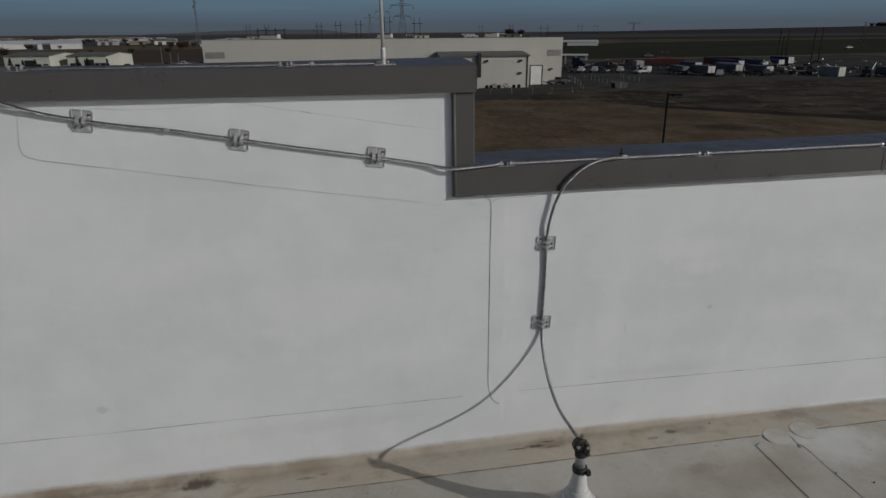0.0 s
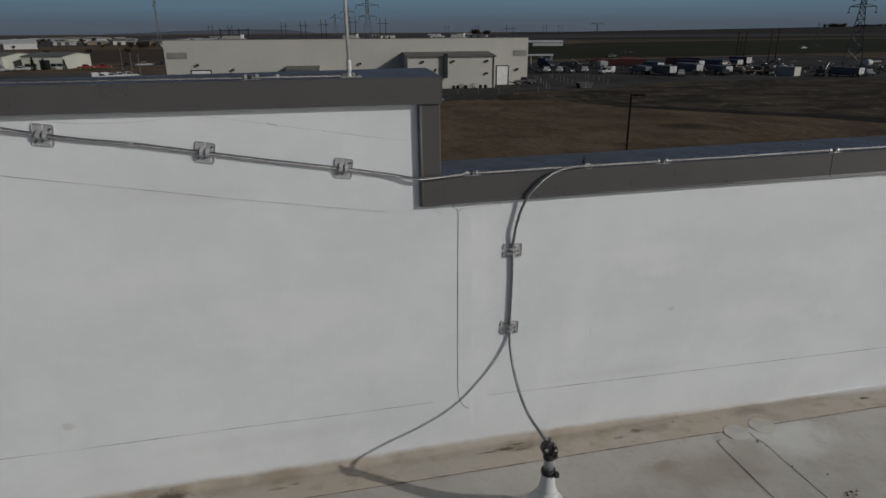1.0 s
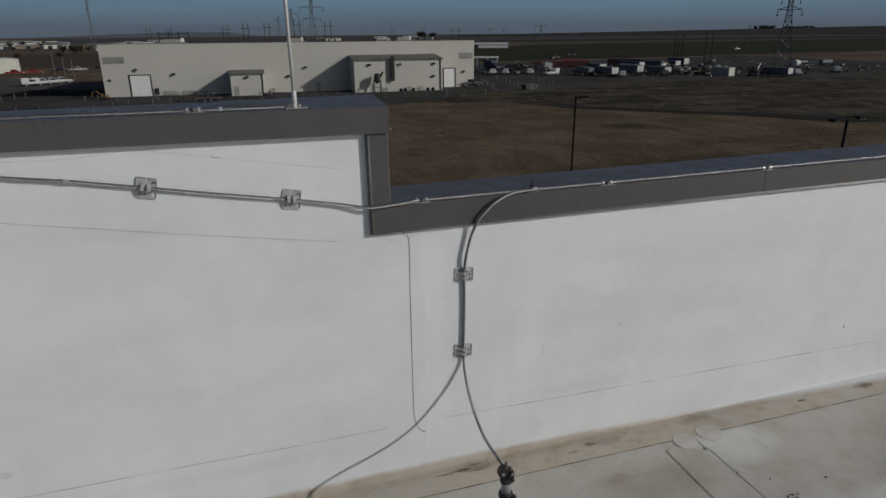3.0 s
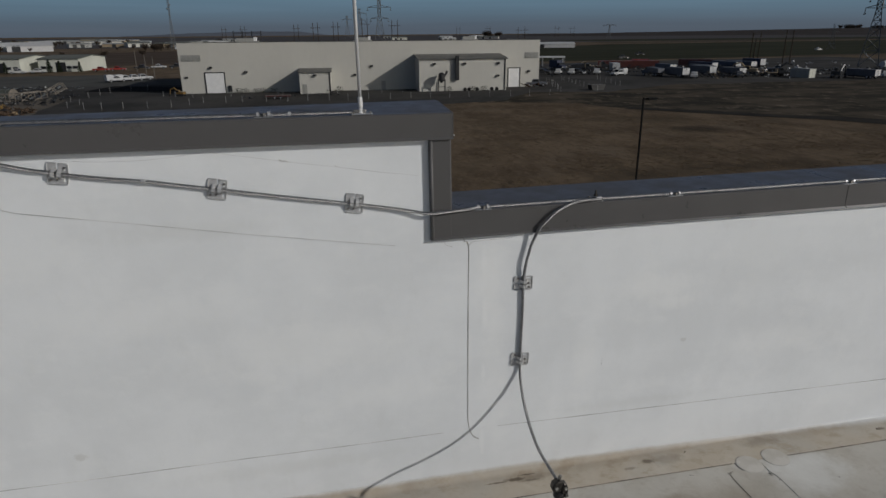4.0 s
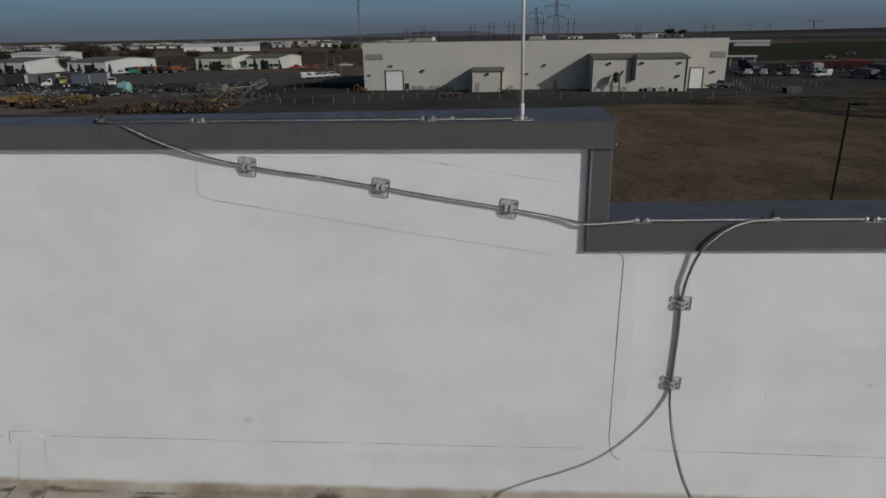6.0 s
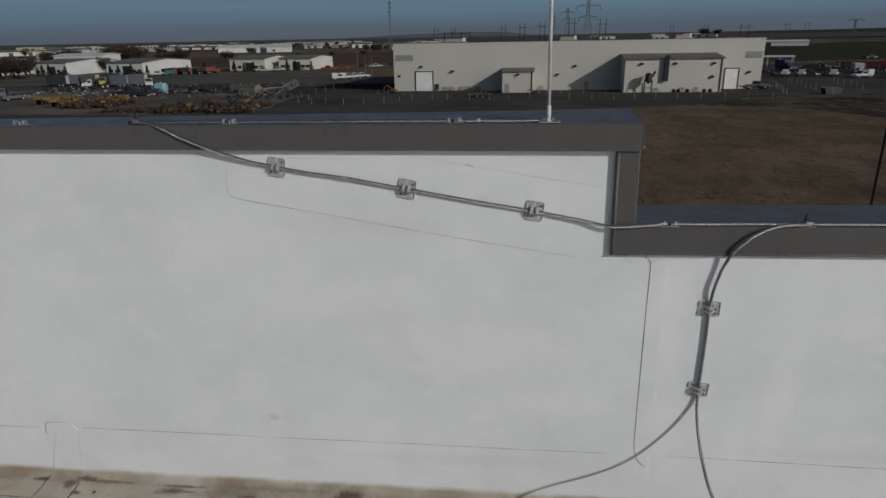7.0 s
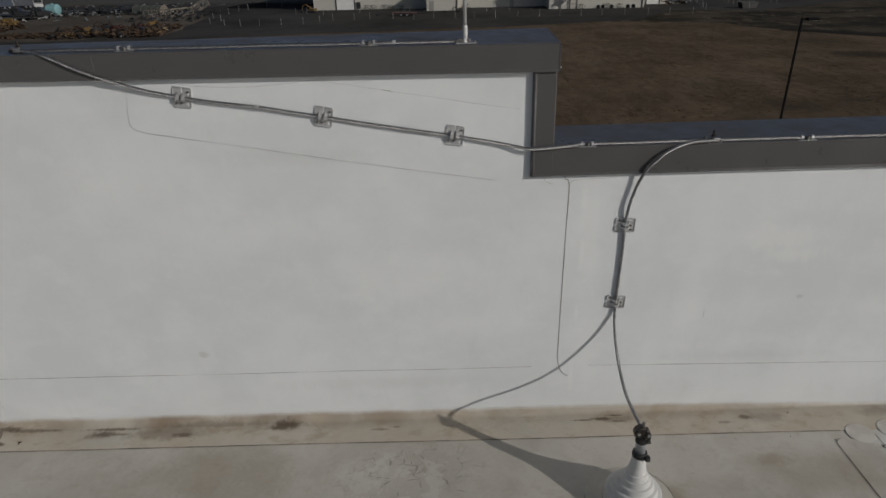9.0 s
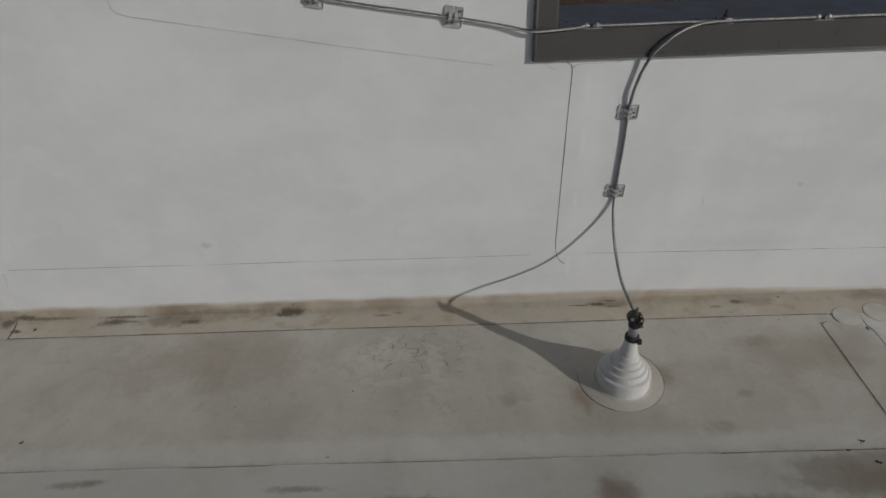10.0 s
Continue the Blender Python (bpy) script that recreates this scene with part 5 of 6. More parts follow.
base_shrub = shrub(-10.0, 151.5, 1.1, 2.4, NEEDLES, "low dark shrub by the warehouse wall")
for u in (12.5, 14.0, 16.5, 18.0, 35.5, 60.5, 66, 68.6):
    p = WM @ Vector((u, -1.2 if u < 50 else -8.6, 0))
    copy_thing(base_shrub, pose(p.x, p.y, G, 0, 0, rng.uniform(0, 360)))


# ---- fence posts ----
def fence_post(x, y, h=1.25):
    ob = thing("fence_post", "white painted yard fence post", "fence post", pose(*land(x, y), G), "posts round the yard")
    bm = bmesh.new()
    bar(bm, (0, 0, -0.1), (0, 0, h), 0.034, 8)
    part("post", bm, POSTWHITE, ob)
    bm = bmesh.new()
    bar(bm, (0, 0, h), (0, 0, h + 0.05), 0.045, 8, 0.02)
    part("cap", bm, POSTWHITE, ob)
    return ob


post = fence_post(-48.1, 133.4)
front = [(-43.9, 129.2), (-40.3, 127.5), (-36.0, 126.8), (-32.0, 127.1), (-27.9, 127.5), (-25.0, 130.4), (-22.7, 133.5), (-18.7, 132.7), (-15.0, 132.4)]
front += [(x, 132.2 - 0.13 * (x + 15)) for x in np.arange(-10.6, 50, 4.1)]
back = [(-51.4, 145.5), (-50.8, 154.1), (-50.6, 162.1), (-49.4, 167.0), (-47.5, 139.0), (-46.0, 172.0), (-42.5, 172.5), (-34, 150.5), (-31.0, 149.5), (-27.0, 146.0), (-19, 146.5), (-8, 145.5), (4, 143.0), (9, 142.8), (14, 142.0), (18.5, 141.5)]
right = [(52 + 0.8 * k, 131 + 3.2 * k) for k in range(9)] + [(60 + 0.5 * k, 130 + 3.6 * k) for k in range(10)] + [(70 + k * 0.6, 139 + k * 4) for k in range(6)]
for x, y in (land(*spot) for spot in front + back + right):
    copy_thing(post, pose(x + rng.uniform(-0.3, 0.3), y + rng.uniform(-0.3, 0.3), G, rng.uniform(-2, 2), rng.uniform(-2, 2), 0))


# ---- poles, lamps and pylons ----
def area_light(x, y, heads, label, turn=0.0, reach=0.85):
    ob = thing("street_lamp", label, "street lamp", pose(*land(x, y), G, 0, 0, turn))
    bm = bmesh.new()
    lathe(bm, [(0.30, -0.1), (0.30, 0.55), (0.27, 0.6)], 16)
    part("footing", bm, PALE, ob, "concrete footing")
    part("pole", block(-0.05, 0.05, -0.05, 0.05, 0.55, 9.2, 0.01), BLACKPAINT, ob)
    for s in heads:
        part("arm", block(min(0, s * (reach - 0.5)), max(0, s * (reach - 0.5)), -0.04, 0.04, 9.06, 9.14), BLACKPAINT, ob)
        head = part("head", block(min(s * (reach - 0.6), s * reach), max(s * (reach - 0.6), s * reach), -0.17, 0.17, 9.04, 9.17, 0.03, 2), BLACKPAINT, ob)
        part("lens", block(min(s * (reach - 0.53), s * (reach - 0.05)), max(s * (reach - 0.53), s * (reach - 0.05)), -0.13, 0.13, 9.025, 9.038), LENS, head)
    return ob


area_light(18.22, 32.5, (1,), "black square pole lamp with one flat head")
area_light(24.62, 19.4, (-1, 1), "black square pole lamp with two flat heads", 12, 1.25)


def timber_pole(x, y, h, arms, label, turn=0.0):
    h *= land(x, y)[1] / y
    ob = thing("utility_pole", label, "utility pole", pose(*land(x, y), G, 0, 0, turn))
    bm = bmesh.new()
    bar(bm, (0, 0, -0.2), (0, 0, h), 0.24, 8, 0.18)
    part("pole", bm, WOOD, ob)
    for z, w in arms:
        part("crossarm", block(-w, w, -0.08, 0.08, z - 0.1, z + 0.1), WOOD, ob)
        for s in (-0.9, 0.9):
            bm = bmesh.new()
            bar(bm, (s * w, 0, z + 0.1), (s * w, 0, z + 0.4), 0.07, 6)
            part("insulator", bm, STEEL, ob)
    return ob


def polar(az, d):
    return -0.78 + d * math.sin(radians(az)), -2.3 + d * math.cos(radians(az))


for az, d, h in ((36.4, 262, 10.5), (36.95, 262, 10.5), (36.65, 268, 8.5), (38.72, 264, 11.4), (39.2, 264, 11.4)):
    timber_pole(*polar(az, d), h, ((h - 0.8, 0.35),), "dark timber pole standing beyond the vehicle yard", 40)
for x, y, h in ((-66.3, 262.1, 7.5), (-52.9, 218.7, 6.9), (-49.0, 211.6, 6.6)):
    ob = thing("flagpole", "bare pale pole beside the parking", "pole", pose(*land(x, y), G))
    bm = bmesh.new()
    bar(bm, (0, 0, -0.1), (0, 0, h), 0.14, 8, 0.08)
    part("pole", bm, P_FRAME, ob)
    bm = bmesh.new()
    bar(bm, (0, 0, h), (0, 0, h + 0.15), 0.12, 8, 0.03)
    part("cap", bm, P_FRAME, ob)


def frame_pole(az, d, h, gap, label):
    """Two poles joined by a crossarm."""
    ob = thing("h_frame_pole", label, "power pole", pose(*polar(az, d), G, 0, 0, -az))
    for s in (-1, 1):
        bm = bmesh.new()
        bar(bm, (s * gap / 2, 0, -0.3), (s * gap / 2, 0, h), 0.38, 6, 0.28)
        part("pole", bm, WOOD, ob)
    part("crossarm", block(-gap, gap, -0.15, 0.15, h * 0.78, h * 0.78 + 0.4), WOOD, ob)
    for x in (-gap * 0.95, 0, gap * 0.95):
        bm = bmesh.new()
        bar(bm, (x, 0, h * 0.78), (x, 0, h * 0.78 - 1.6), 0.14, 6)
        part("insulator", bm, STEEL, ob)


for az, d, h, gap in ((0.4, 720, 23.5, 5.0), (2.1, 760, 25, 5.2), (-1.2, 900, 24, 5.5), (4.56, 700, 27.5, 5.6), (7.12, 700, 25.5, 6.0), (18.03, 900, 19, 9.0), (-5.5, 1100, 24, 6), (-7.0, 1200, 25, 6), (12.6, 1500, 25, 7), (15.2, 1700, 27, 8), (21, 1700, 26, 8), (22.3, 1900, 27, 9)):
    frame_pole(az, d, h, gap, "tall timber H-frame power pole on the plain")


def strut(bm, p, q, w):
    bar(bm, p, q, w, 4)


def pylon(az, d, h, base, arms, label, w=0.12):
    ob = thing("pylon", label, "pylon", pose(*(land(*polar(az, d)) if d < 450 else polar(az, d)), G, 0, 0, -az))
    if d < 450:
        h *= land(*polar(az, d))[1] / polar(az, d)[1]
    waist, top = h * 0.62, base * 0.13
    def half(z):
        return base / 2 + (top - base / 2) * min(1.0, z / waist) if z < waist else top
    levels = [0]
    while levels[-1] < h - 0.5:
        levels.append(min(h, levels[-1] + max(1.6, half(levels[-1]) * 1.7)))
    for sx in (-1, 1):
        for sy in (-1, 1):
            bm = bmesh.new()
            for a, b in zip(levels, levels[1:]):
                strut(bm, (sx * half(a), sy * half(a), a), (sx * half(b), sy * half(b), b), w * 1.3)
            part("leg", bm, STEEL, ob)
    bm = bmesh.new()
    for a, b in zip(levels, levels[1:]):
        for s in (-1, 1):
            p, q = half(a), half(b)
            strut(bm, (-p, s * p, a), (q, s * q, b), w * 0.7)
            strut(bm, (p, s * p, a), (-q, s * q, b), w * 0.7)
            strut(bm, (s * p, -p, a), (s * q, q, b), w * 0.7)
            strut(bm, (-q, s * q, b), (q, s * q, b), w * 0.7)
    part("bracing", bm, STEEL, ob)
    for z, reach in arms:
        for s in (-1, 1):
            bm = bmesh.new()
            t = half(z)
            for sy in (-1, 1):
                strut(bm, (s * t, sy * t, z), (s * reach, 0, z + 0.1), w * 0.8)
                strut(bm, (s * t, sy * t, z + reach * 0.16 + 0.4), (s * reach, 0, z + 0.1), w * 0.8)
            part("arm", bm, STEEL, ob)
            bm = bmesh.new()
            bar(bm, (s * reach, 0, z), (s * reach, 0, z - h * 0.06), w * 0.9, 6)
            bar(bm, (s * reach * 0.9, 0, z - h * 0.06), (s * reach * 1.1, 0, z - h * 0.065), w * 1.4, 6)
            part("insulator", bm, STEEL, ob)
    return ob


pylon(44.35, 252, 27.5, 6.4, ((20.2, 4.2), (24.4, 3.2)), "steel lattice pylon rising beyond the trailers", 0.15)
pylon(41.8, 420, 13.0, 4.5, ((11.5, 3.0),), "small lattice pylon beyond the trailers", 0.08)
pylon(5.85, 900, 55.0, 15.0, ((45.0, 15.4), (31.0, 11.8)), "tall steel lattice pylon on the plain", 0.30)
pylon(4.17, 1300, 57.0, 14.0, ((48.0, 13.0), (36.0, 11.0)), "tall steel lattice pylon on the plain", 0.30)
pylon(3.09, 1700, 54.0, 14.0, ((45.0, 13.0),), "distant steel lattice pylon on the plain", 0.32)
pylon(25.35, 1500, 26.0, 10.0, ((25.0, 13.0),), "distant flat-topped lattice pylon", 0.34)
mast = pylon(-10.95, 600, 42.0, 4.2, (), "slim lattice radio mast", 0.13)
for z, s in ((40.5, 1), (36.0, 1), (33.0, -1)):
    bm = bmesh.new()
    bar(bm, (s * 0.6, 0, z - 0.6), (s * 1.4, 0, z + 0.6), 0.55, 8)
    part("antenna", bm, STEEL, mast)


# ---- vehicles ----
def wheel(parent, x, y, r=0.38, w=0.26):
    bm = bmesh.new()
    bar(bm, (x, y - w / 2, r), (x, y + w / 2, r), r, 16)
    t = part("tyre", bm, TYRE, parent)
    bm = bmesh.new()
    bar(bm, (x, y - w / 2 - 0.015, r), (x, y + w / 2 + 0.015, r), r * 0.55, 12)
    part("rim", bm, PIPE, t)


def pickup(m, colour, label, camper=None, group="parked vehicles"):
    ob = thing("pickup_truck", label, "pickup truck", m, group)
    bm = bmesh.new()
    prism(bm, [(-2.8, 0.5), (-2.8, 1.05), (0.55, 1.08), (0.75, 1.12), (2.2, 1.02), (2.65, 0.92), (2.7, 0.5)], -0.95, 0.95, "y")
    part("body", softened(bm, 0.06), colour, ob)
    bm = bmesh.new()
    prism(bm, [(-1.05, 1.04), (-0.95, 1.72), (-0.7, 1.80), (0.35, 1.78), (1.15, 1.08)], -0.82, 0.82, "y")
    cab = part("cab", softened(bm, 0.06), colour, ob)
    for s in (-1, 1):
        bm = bmesh.new()
        prism(bm, [(-0.85, 1.14), (-0.78, 1.64), (0.28, 1.66), (0.85, 1.14)], s * 0.80, s * 0.835, "y")
        part("side_window", bm, GLASS, cab)
    bm = bmesh.new()
    prism(bm, [(0.45, 1.72), (1.10, 1.12), (1.14, 1.14), (0.49, 1.75)], -0.70, 0.70, "y")
    part("windscreen", bm, GLASS, cab)
    for x in (-1.7, 1.75):
        for y in (-0.84, 0.84):
            wheel(ob, x, y)
    part("bumper", block(2.66, 2.84, -0.9, 0.9, 0.45, 0.68, 0.03), PIPE, ob)
    for s in (-1, 1):
        part("headlight", block(2.60, 2.70, s * 0.72 - 0.16, s * 0.72 + 0.16, 0.74, 0.90, 0.02), LENS, ob)
    if camper:
        part("camper_shell", block(-2.85, -0.95, -1.0, 1.0, 1.05, camper, 0.10, 2), P_WHITE, ob, "white camper shell")
    return ob


def trailer(m, length, height, colour, label, doors=None, group="parked trailers", deck=0.85):
    ob = thing("box_trailer", label, "trailer", m, group)
    body = part("box", block(-length / 2, length / 2, -1.25, 1.25, deck - 0.15, height, 0.06), colour, ob)
    for x in np.arange(-length / 2 + 0.5, length / 2 - 0.2, 0.9):
        for s in (-1, 1):
            part("rib", block(x - 0.03, x + 0.03, s * 1.255 - 0.015, s * 1.255 + 0.015, deck, height - 0.12), colour, body)
    if doors:
        for s in (-1, 1):
            part("door", block(-length / 2 - 0.05, -length / 2 - 0.001, s * 0.62 - 0.58, s * 0.62 + 0.58, deck - 0.05, height - 0.1, 0.02), doors, ob, "white end door")
    part("chassis", block(-length / 2 + 0.2, length / 2 - 0.2, -0.5, 0.5, deck - 0.5, deck - 0.15), P_DARK, ob)
    for x in (-length / 2 + 1.0, -length / 2 + 2.1):
        for y in (-1.02, 1.02):
            wheel(ob, x, y, 0.48, 0.3)
    for y in (-0.6, 0.6):
        part("landing_leg", block(length / 2 - 1.6, length / 2 - 1.45, y - 0.07, y + 0.07, 0.0, deck - 0.3), STEEL, ob)
    return ob


def lorry(m, cab, load, label, group="parked lorries", kind="dump"):
    ob = thing("lorry", label, "truck", m, group)
    part("chassis", block(-3.6, 3.4, -0.45, 0.45, 0.62, 0.9), P_DARK, ob)
    bm = bmesh.new()
    prism(bm, [(1.0, 0.75), (1.0, 2.5), (1.2, 2.62), (2.0, 2.55), (2.35, 1.75), (3.7, 1.55), (3.8, 0.75)], -1.05, 1.05, "y")
    c = part("cab", softened(bm, 0.08), cab, ob)
    for s in (-1, 1):
        part("side_window", block(1.25, 2.1, s * 1.05 - 0.02, s * 1.05 + 0.02, 1.7, 2.35, 0.015), GLASS, c)
    bm = bmesh.new()
    prism(bm, [(2.02, 2.48), (2.33, 1.80), (2.37, 1.82), (2.06, 2.50)], -0.9, 0.9, "y")
    part("windscreen", bm, GLASS, c)
    for s in (-1, 1):
        part("headlight", block(3.74, 3.84, s * 0.8 - 0.14, s * 0.8 + 0.14, 1.0, 1.2, 0.02), LENS, c)
    bm = bmesh.new()
    if kind == "dump":
        prism(bm, [(-3.9, 1.1), (-3.9, 2.3), (0.7, 2.6), (0.7, 1.0)], -1.2, 1.2, "y")
    elif kind == "flat":
        prism(bm, [(-3.9, 0.95), (-3.9, 1.15), (0.7, 1.15), (0.7, 0.95)], -1.2, 1.2, "y")
        box(bm, 0.55, 0.7, -1.2, 1.2, 1.15, 2.3)
    else:
        prism(bm, [(-3.9, 1.0), (-3.9, 3.3), (0.8, 3.3), (0.8, 1.0)], -1.2, 1.2, "y")
    part("bed", softened(bm, 0.05), load, ob)
    for x in (-2.9, -1.7, 2.7):
        for y in (-0.95, 0.95):
            wheel(ob, x, y, 0.5, 0.32)
    return ob


def container(m, length, colour, label, ends=None, group="shipping containers"):
    ob = thing("shipping_container", label, "container", m, group)
    body = part("shell", block(-length / 2, length / 2, -1.2, 1.2, 0.05, 2.55), colour, ob)
    for x in np.arange(-length / 2 + 0.3, length / 2 - 0.15, 0.45):
        for s in (-1, 1):
            part("corrugation", block(x - 0.1, x + 0.1, s * 1.215 - 0.02, s * 1.215 + 0.02, 0.2, 2.4), colour, body)
    for x in (-length / 2, length / 2):
        for y in (-1.2, 1.2):
            part("corner_post", block(x - 0.08, x + 0.08, y - 0.06, y + 0.06, 0.0, 2.6), colour, ob)
    for s in (-1, 1):
        part("door", block(-length / 2 - 0.06, -length / 2, s * 0.57 - 0.54, s * 0.57 + 0.54, 0.15, 2.45, 0.02), ends or colour, ob)
    return ob


def tank(m, r, length, colour, label):
    ob = thing("storage_tank", label, "tank", m)
    bm = bmesh.new()
    lathe(bm, [(r * 0.3, -length / 2 - r * 0.22), (r * 0.75, -length / 2 - r * 0.12), (r, -length / 2), (r, length / 2), (r * 0.75, length / 2 + r * 0.12), (r * 0.3, length / 2 + r * 0.22)], 24)
    bmesh.ops.rotate(bm, verts=bm.verts, matrix=Matrix.Rotation(math.pi / 2, 3, "Y"))
    bmesh.ops.translate(bm, verts=bm.verts, vec=(0, 0, r + 0.25))
    part("shell", bm, colour, ob)
    for x in (-length * 0.3, length * 0.3):
        part("saddle", block(x - 0.12, x + 0.12, -r * 0.8, r * 0.8, 0, r * 0.55 + 0.25), STEEL, ob)
    bm = bmesh.new()
    bar(bm, (0, 0, 2 * r + 0.2), (0, 0, 2 * r + 0.45), 0.25, 10)
    part("manhole", bm, colour, ob)
    return ob


def digger(m, colour, label, group="parked plant"):
    ob = thing("excavator", label, "excavator", m, group)
    for y in (-1.0, 1.0):
        bm = bmesh.new()
        prism(bm, [(-1.7, 0.1), (-1.9, 0.45), (-1.7, 0.8), (1.7, 0.8), (1.9, 0.45), (1.7, 0.1), (1.4, 0.0), (-1.4, 0.0)], y - 0.28, y + 0.28, "y")
        part("track", bm, P_DARK, ob)
    part("body", block(-1.9, 0.9, -1.2, 1.2, 0.95, 1.95, 0.12), colour, ob)
    c = part("cab", block(0.1, 1.5, 0.2, 1.2, 1.0, 2.7, 0.1), colour, ob)
    part("window", block(0.3, 1.53, 0.3, 1.23, 1.75, 2.55, 0.03), GLASS, c)
    bm = bmesh.new()
    for p, q, w in (((0.8, -0.2, 1.5), (3.0, -0.2, 3.6), 0.28), ((3.0, -0.2, 3.6), (4.9, -0.2, 2.9), 0.24), ((4.9, -0.2, 2.9), (5.2, -0.2, 1.0), 0.18)):
        bar(bm, p, q, w, 6)
    part("boom", bm, colour, ob)
    bm = bmesh.new()
    prism(bm, [(4.8, 0.2), (5.3, 1.1), (5.9, 0.9), (5.7, 0.2), (5.2, 0.0)], -0.7, 0.3, "y")
    part("bucket", bm, P_DARK, ob)
    return ob


def on(x, y, turn, lift=0.03):
    return pose(*land(x, y), G + lift, 0, 0, turn)


# yard beyond the fence
for x, y, turn, colour, camper, label in ((71.6, 183, 62, P_WHITE, None, "white pickup parked beyond the fence"), (75.4, 181.6, 58, P_WHITE, None, "white pickup parked beyond the fence"),
                                          (82.0, 178.6, 60, P_WHITE, None, "white pickup parked beside dark trucks"), (85.2, 171.0, 200, P_WHITE, 2.1, "white pickup with a camper shell"),
                                          (51.5, 146.0, -10, P_GREY, None, "grey pickup by the warehouse corner"), (76.8, 181.0, -60, P_DARK, None, "dark pickup parked in the yard"),
                                          (67.5, 186.0, -40, P_DARK, None, "dark pickup parked in the yard"), (98.5, 154.0, 58, P_WHITE, None, "small white pickup in the trailer yard"),
                                          (110.5, 152.0, 60, P_GREY, None, "grey pickup beside the trailers"), (141.0, 137.0, 60, P_WHITE, None, "white pickup at the yard edge"),
                                          (158.0, 140.0, 50, P_WHITE, None, "white pickup at the yard edge"), (135, 268, 10, P_DARK, None, "dark pickup out in the field"),
                                          (112, 330, 15, P_DARK, None, "dark pickup out in the field"), (160, 300, -5, P_DARK, None, "dark pickup out in the field"), (262, 300, 15, P_WHITE, None, "white pickup far out in the field")):
    pickup(on(x, y, turn), colour, label, camper)
lorry(on(79.6, 204, -75), P_NAVY, P_NAVY, "navy box lorry parked in the yard", kind="box")
lorry(on(88.2, 206, -15), P_TAN, P_TAN, "tan flatbed lorry in the yard", kind="flat")
lorry(on(93.5, 203, -15), P_DARK, P_TAN, "dark lorry with a tan flat bed", kind="flat")
lorry(on(93.0, 166.0, 100), P_BLUE, P_GREY, "blue dump lorry beside the trailers")
lorry(on(84, 194, -20), P_DARK, P_DARK, "dark dump lorry in the yard")
lorry(on(92, 278, 10), P_DARK, P_WHITE, "dark lorry with a pale load on a field track", kind="box")
container(on(94.5, 192.9, 75), 6.1, P_WHITE, "white site container between lorries")
container(on(101.0, 206, -28), 12.2, P_OXIDE, "faded red shipping container")
container(on(109.5, 203.5, -28), 12.2, P_OXIDE, "faded orange-red shipping container")
container(on(113.5, 212, -20), 6.1, P_RED, "faded red shipping container standing alone")
container(on(129.5, 203, -30), 12.2, P_MAROON, "long dark maroon container")
container(on(123.5, 144.5, 100), 6.1, LOUVRE, "grey site container with a cream end wall", CREAM)
for x, y, turn, length, h, colour, doors, label in ((97.0, 160.0, 97, 8.0, 2.7, P_GREY, P_WHITE, "grey box trailer with white end doors"), (103.8, 178.0, 97, 8.0, 2.7, P_BLUE, P_WHITE, "blue-grey box trailer with white end doors"),
                                                    (107.5, 164.5, 97, 9.5, 2.7, P_GREY, P_WHITE, "long grey box trailer with white end doors"), (112.5, 158.0, 97, 8.5, 2.4, P_GREY, P_WHITE, "low grey trailer with white end doors"),
                                                    (131.0, 188, 97, 12.5, 2.4, P_BLUE, P_WHITE, "long blue-grey box trailer"), (136.5, 188, 97, 12.5, 2.4, P_BLUE, P_WHITE, "long blue-grey box trailer"), (124.0, 190, 97, 12.5, 2.3, P_NAVY, P_WHITE, "long navy box trailer"),
                                                    (143.0, 190.5, 97, 9.0, 3.0, P_NAVY, P_WHITE, "tall navy trailer with a white end"), (134.5, 137.0, 104, 8.0, 2.5, P_GREY, P_WHITE, "grey box trailer at the yard edge"),
                                                    (112.5, 173, 97, 9, 2.5, P_GREY, None, "grey box trailer in the yard")):
    trailer(on(x, y, turn), length, h, colour, label, doors)
digger(on(129.5, 139.5, 30), P_DARK, "dark excavator in the yard")
digger(on(118.5, 158.5, 140), P_TAN, "tan excavator among machinery")
digger(on(124.5, 156.5, -30), P_DARK, "dark excavator among machinery")
lorry(on(120.5, 151.5, -20), P_DARK, P_TAN, "dark lorry among machinery", kind="flat")
lorry(on(125.5, 151.0, -10), P_WHITE, P_DARK, "white-cabbed lorry among machinery", kind="flat")
tank(on(169.6, 166, 20), 1.05, 2.8, P_WHITE, "short white storage tank")
tank(on(185, 169, 10), 0.85, 6.0, P_GREY, "long grey fuel tank")
tank(on(176, 170, 10), 0.9, 4.5, P_DARK, "dark fuel tank on saddles")
bm = bmesh.new()
prism(bm, [(-2.2, 3.4), (0, 3.9), (2.2, 3.4), (2.2, 3.3), (0, 3.8), (-2.2, 3.3)], -6.5, 6.5, "x")
shelter = thing("canopy", "white metal canopy over the parking", "canopy", on(84.0, 226, -15))
part("canopy_roof", bm, P_WHITE, shelter)
for x in (-6, -2, 2, 6):
    for y in (-1.9, 1.9):
        part("post", block(x - 0.1, x + 0.1, y - 0.1, y + 0.1, 0, 3.4), P_WHITE, shelter)
bin_ob = thing("skip", "dark steel skip by the fence", "skip", on(60.5, 131.4, 10))
bm = bmesh.new()
prism(bm, [(-1.5, 0.0), (-1.9, 1.2), (1.9, 1.2), (1.5, 0.0)], -0.8, 0.8, "y")
part("tub", bm, P_DARK, bin_ob)
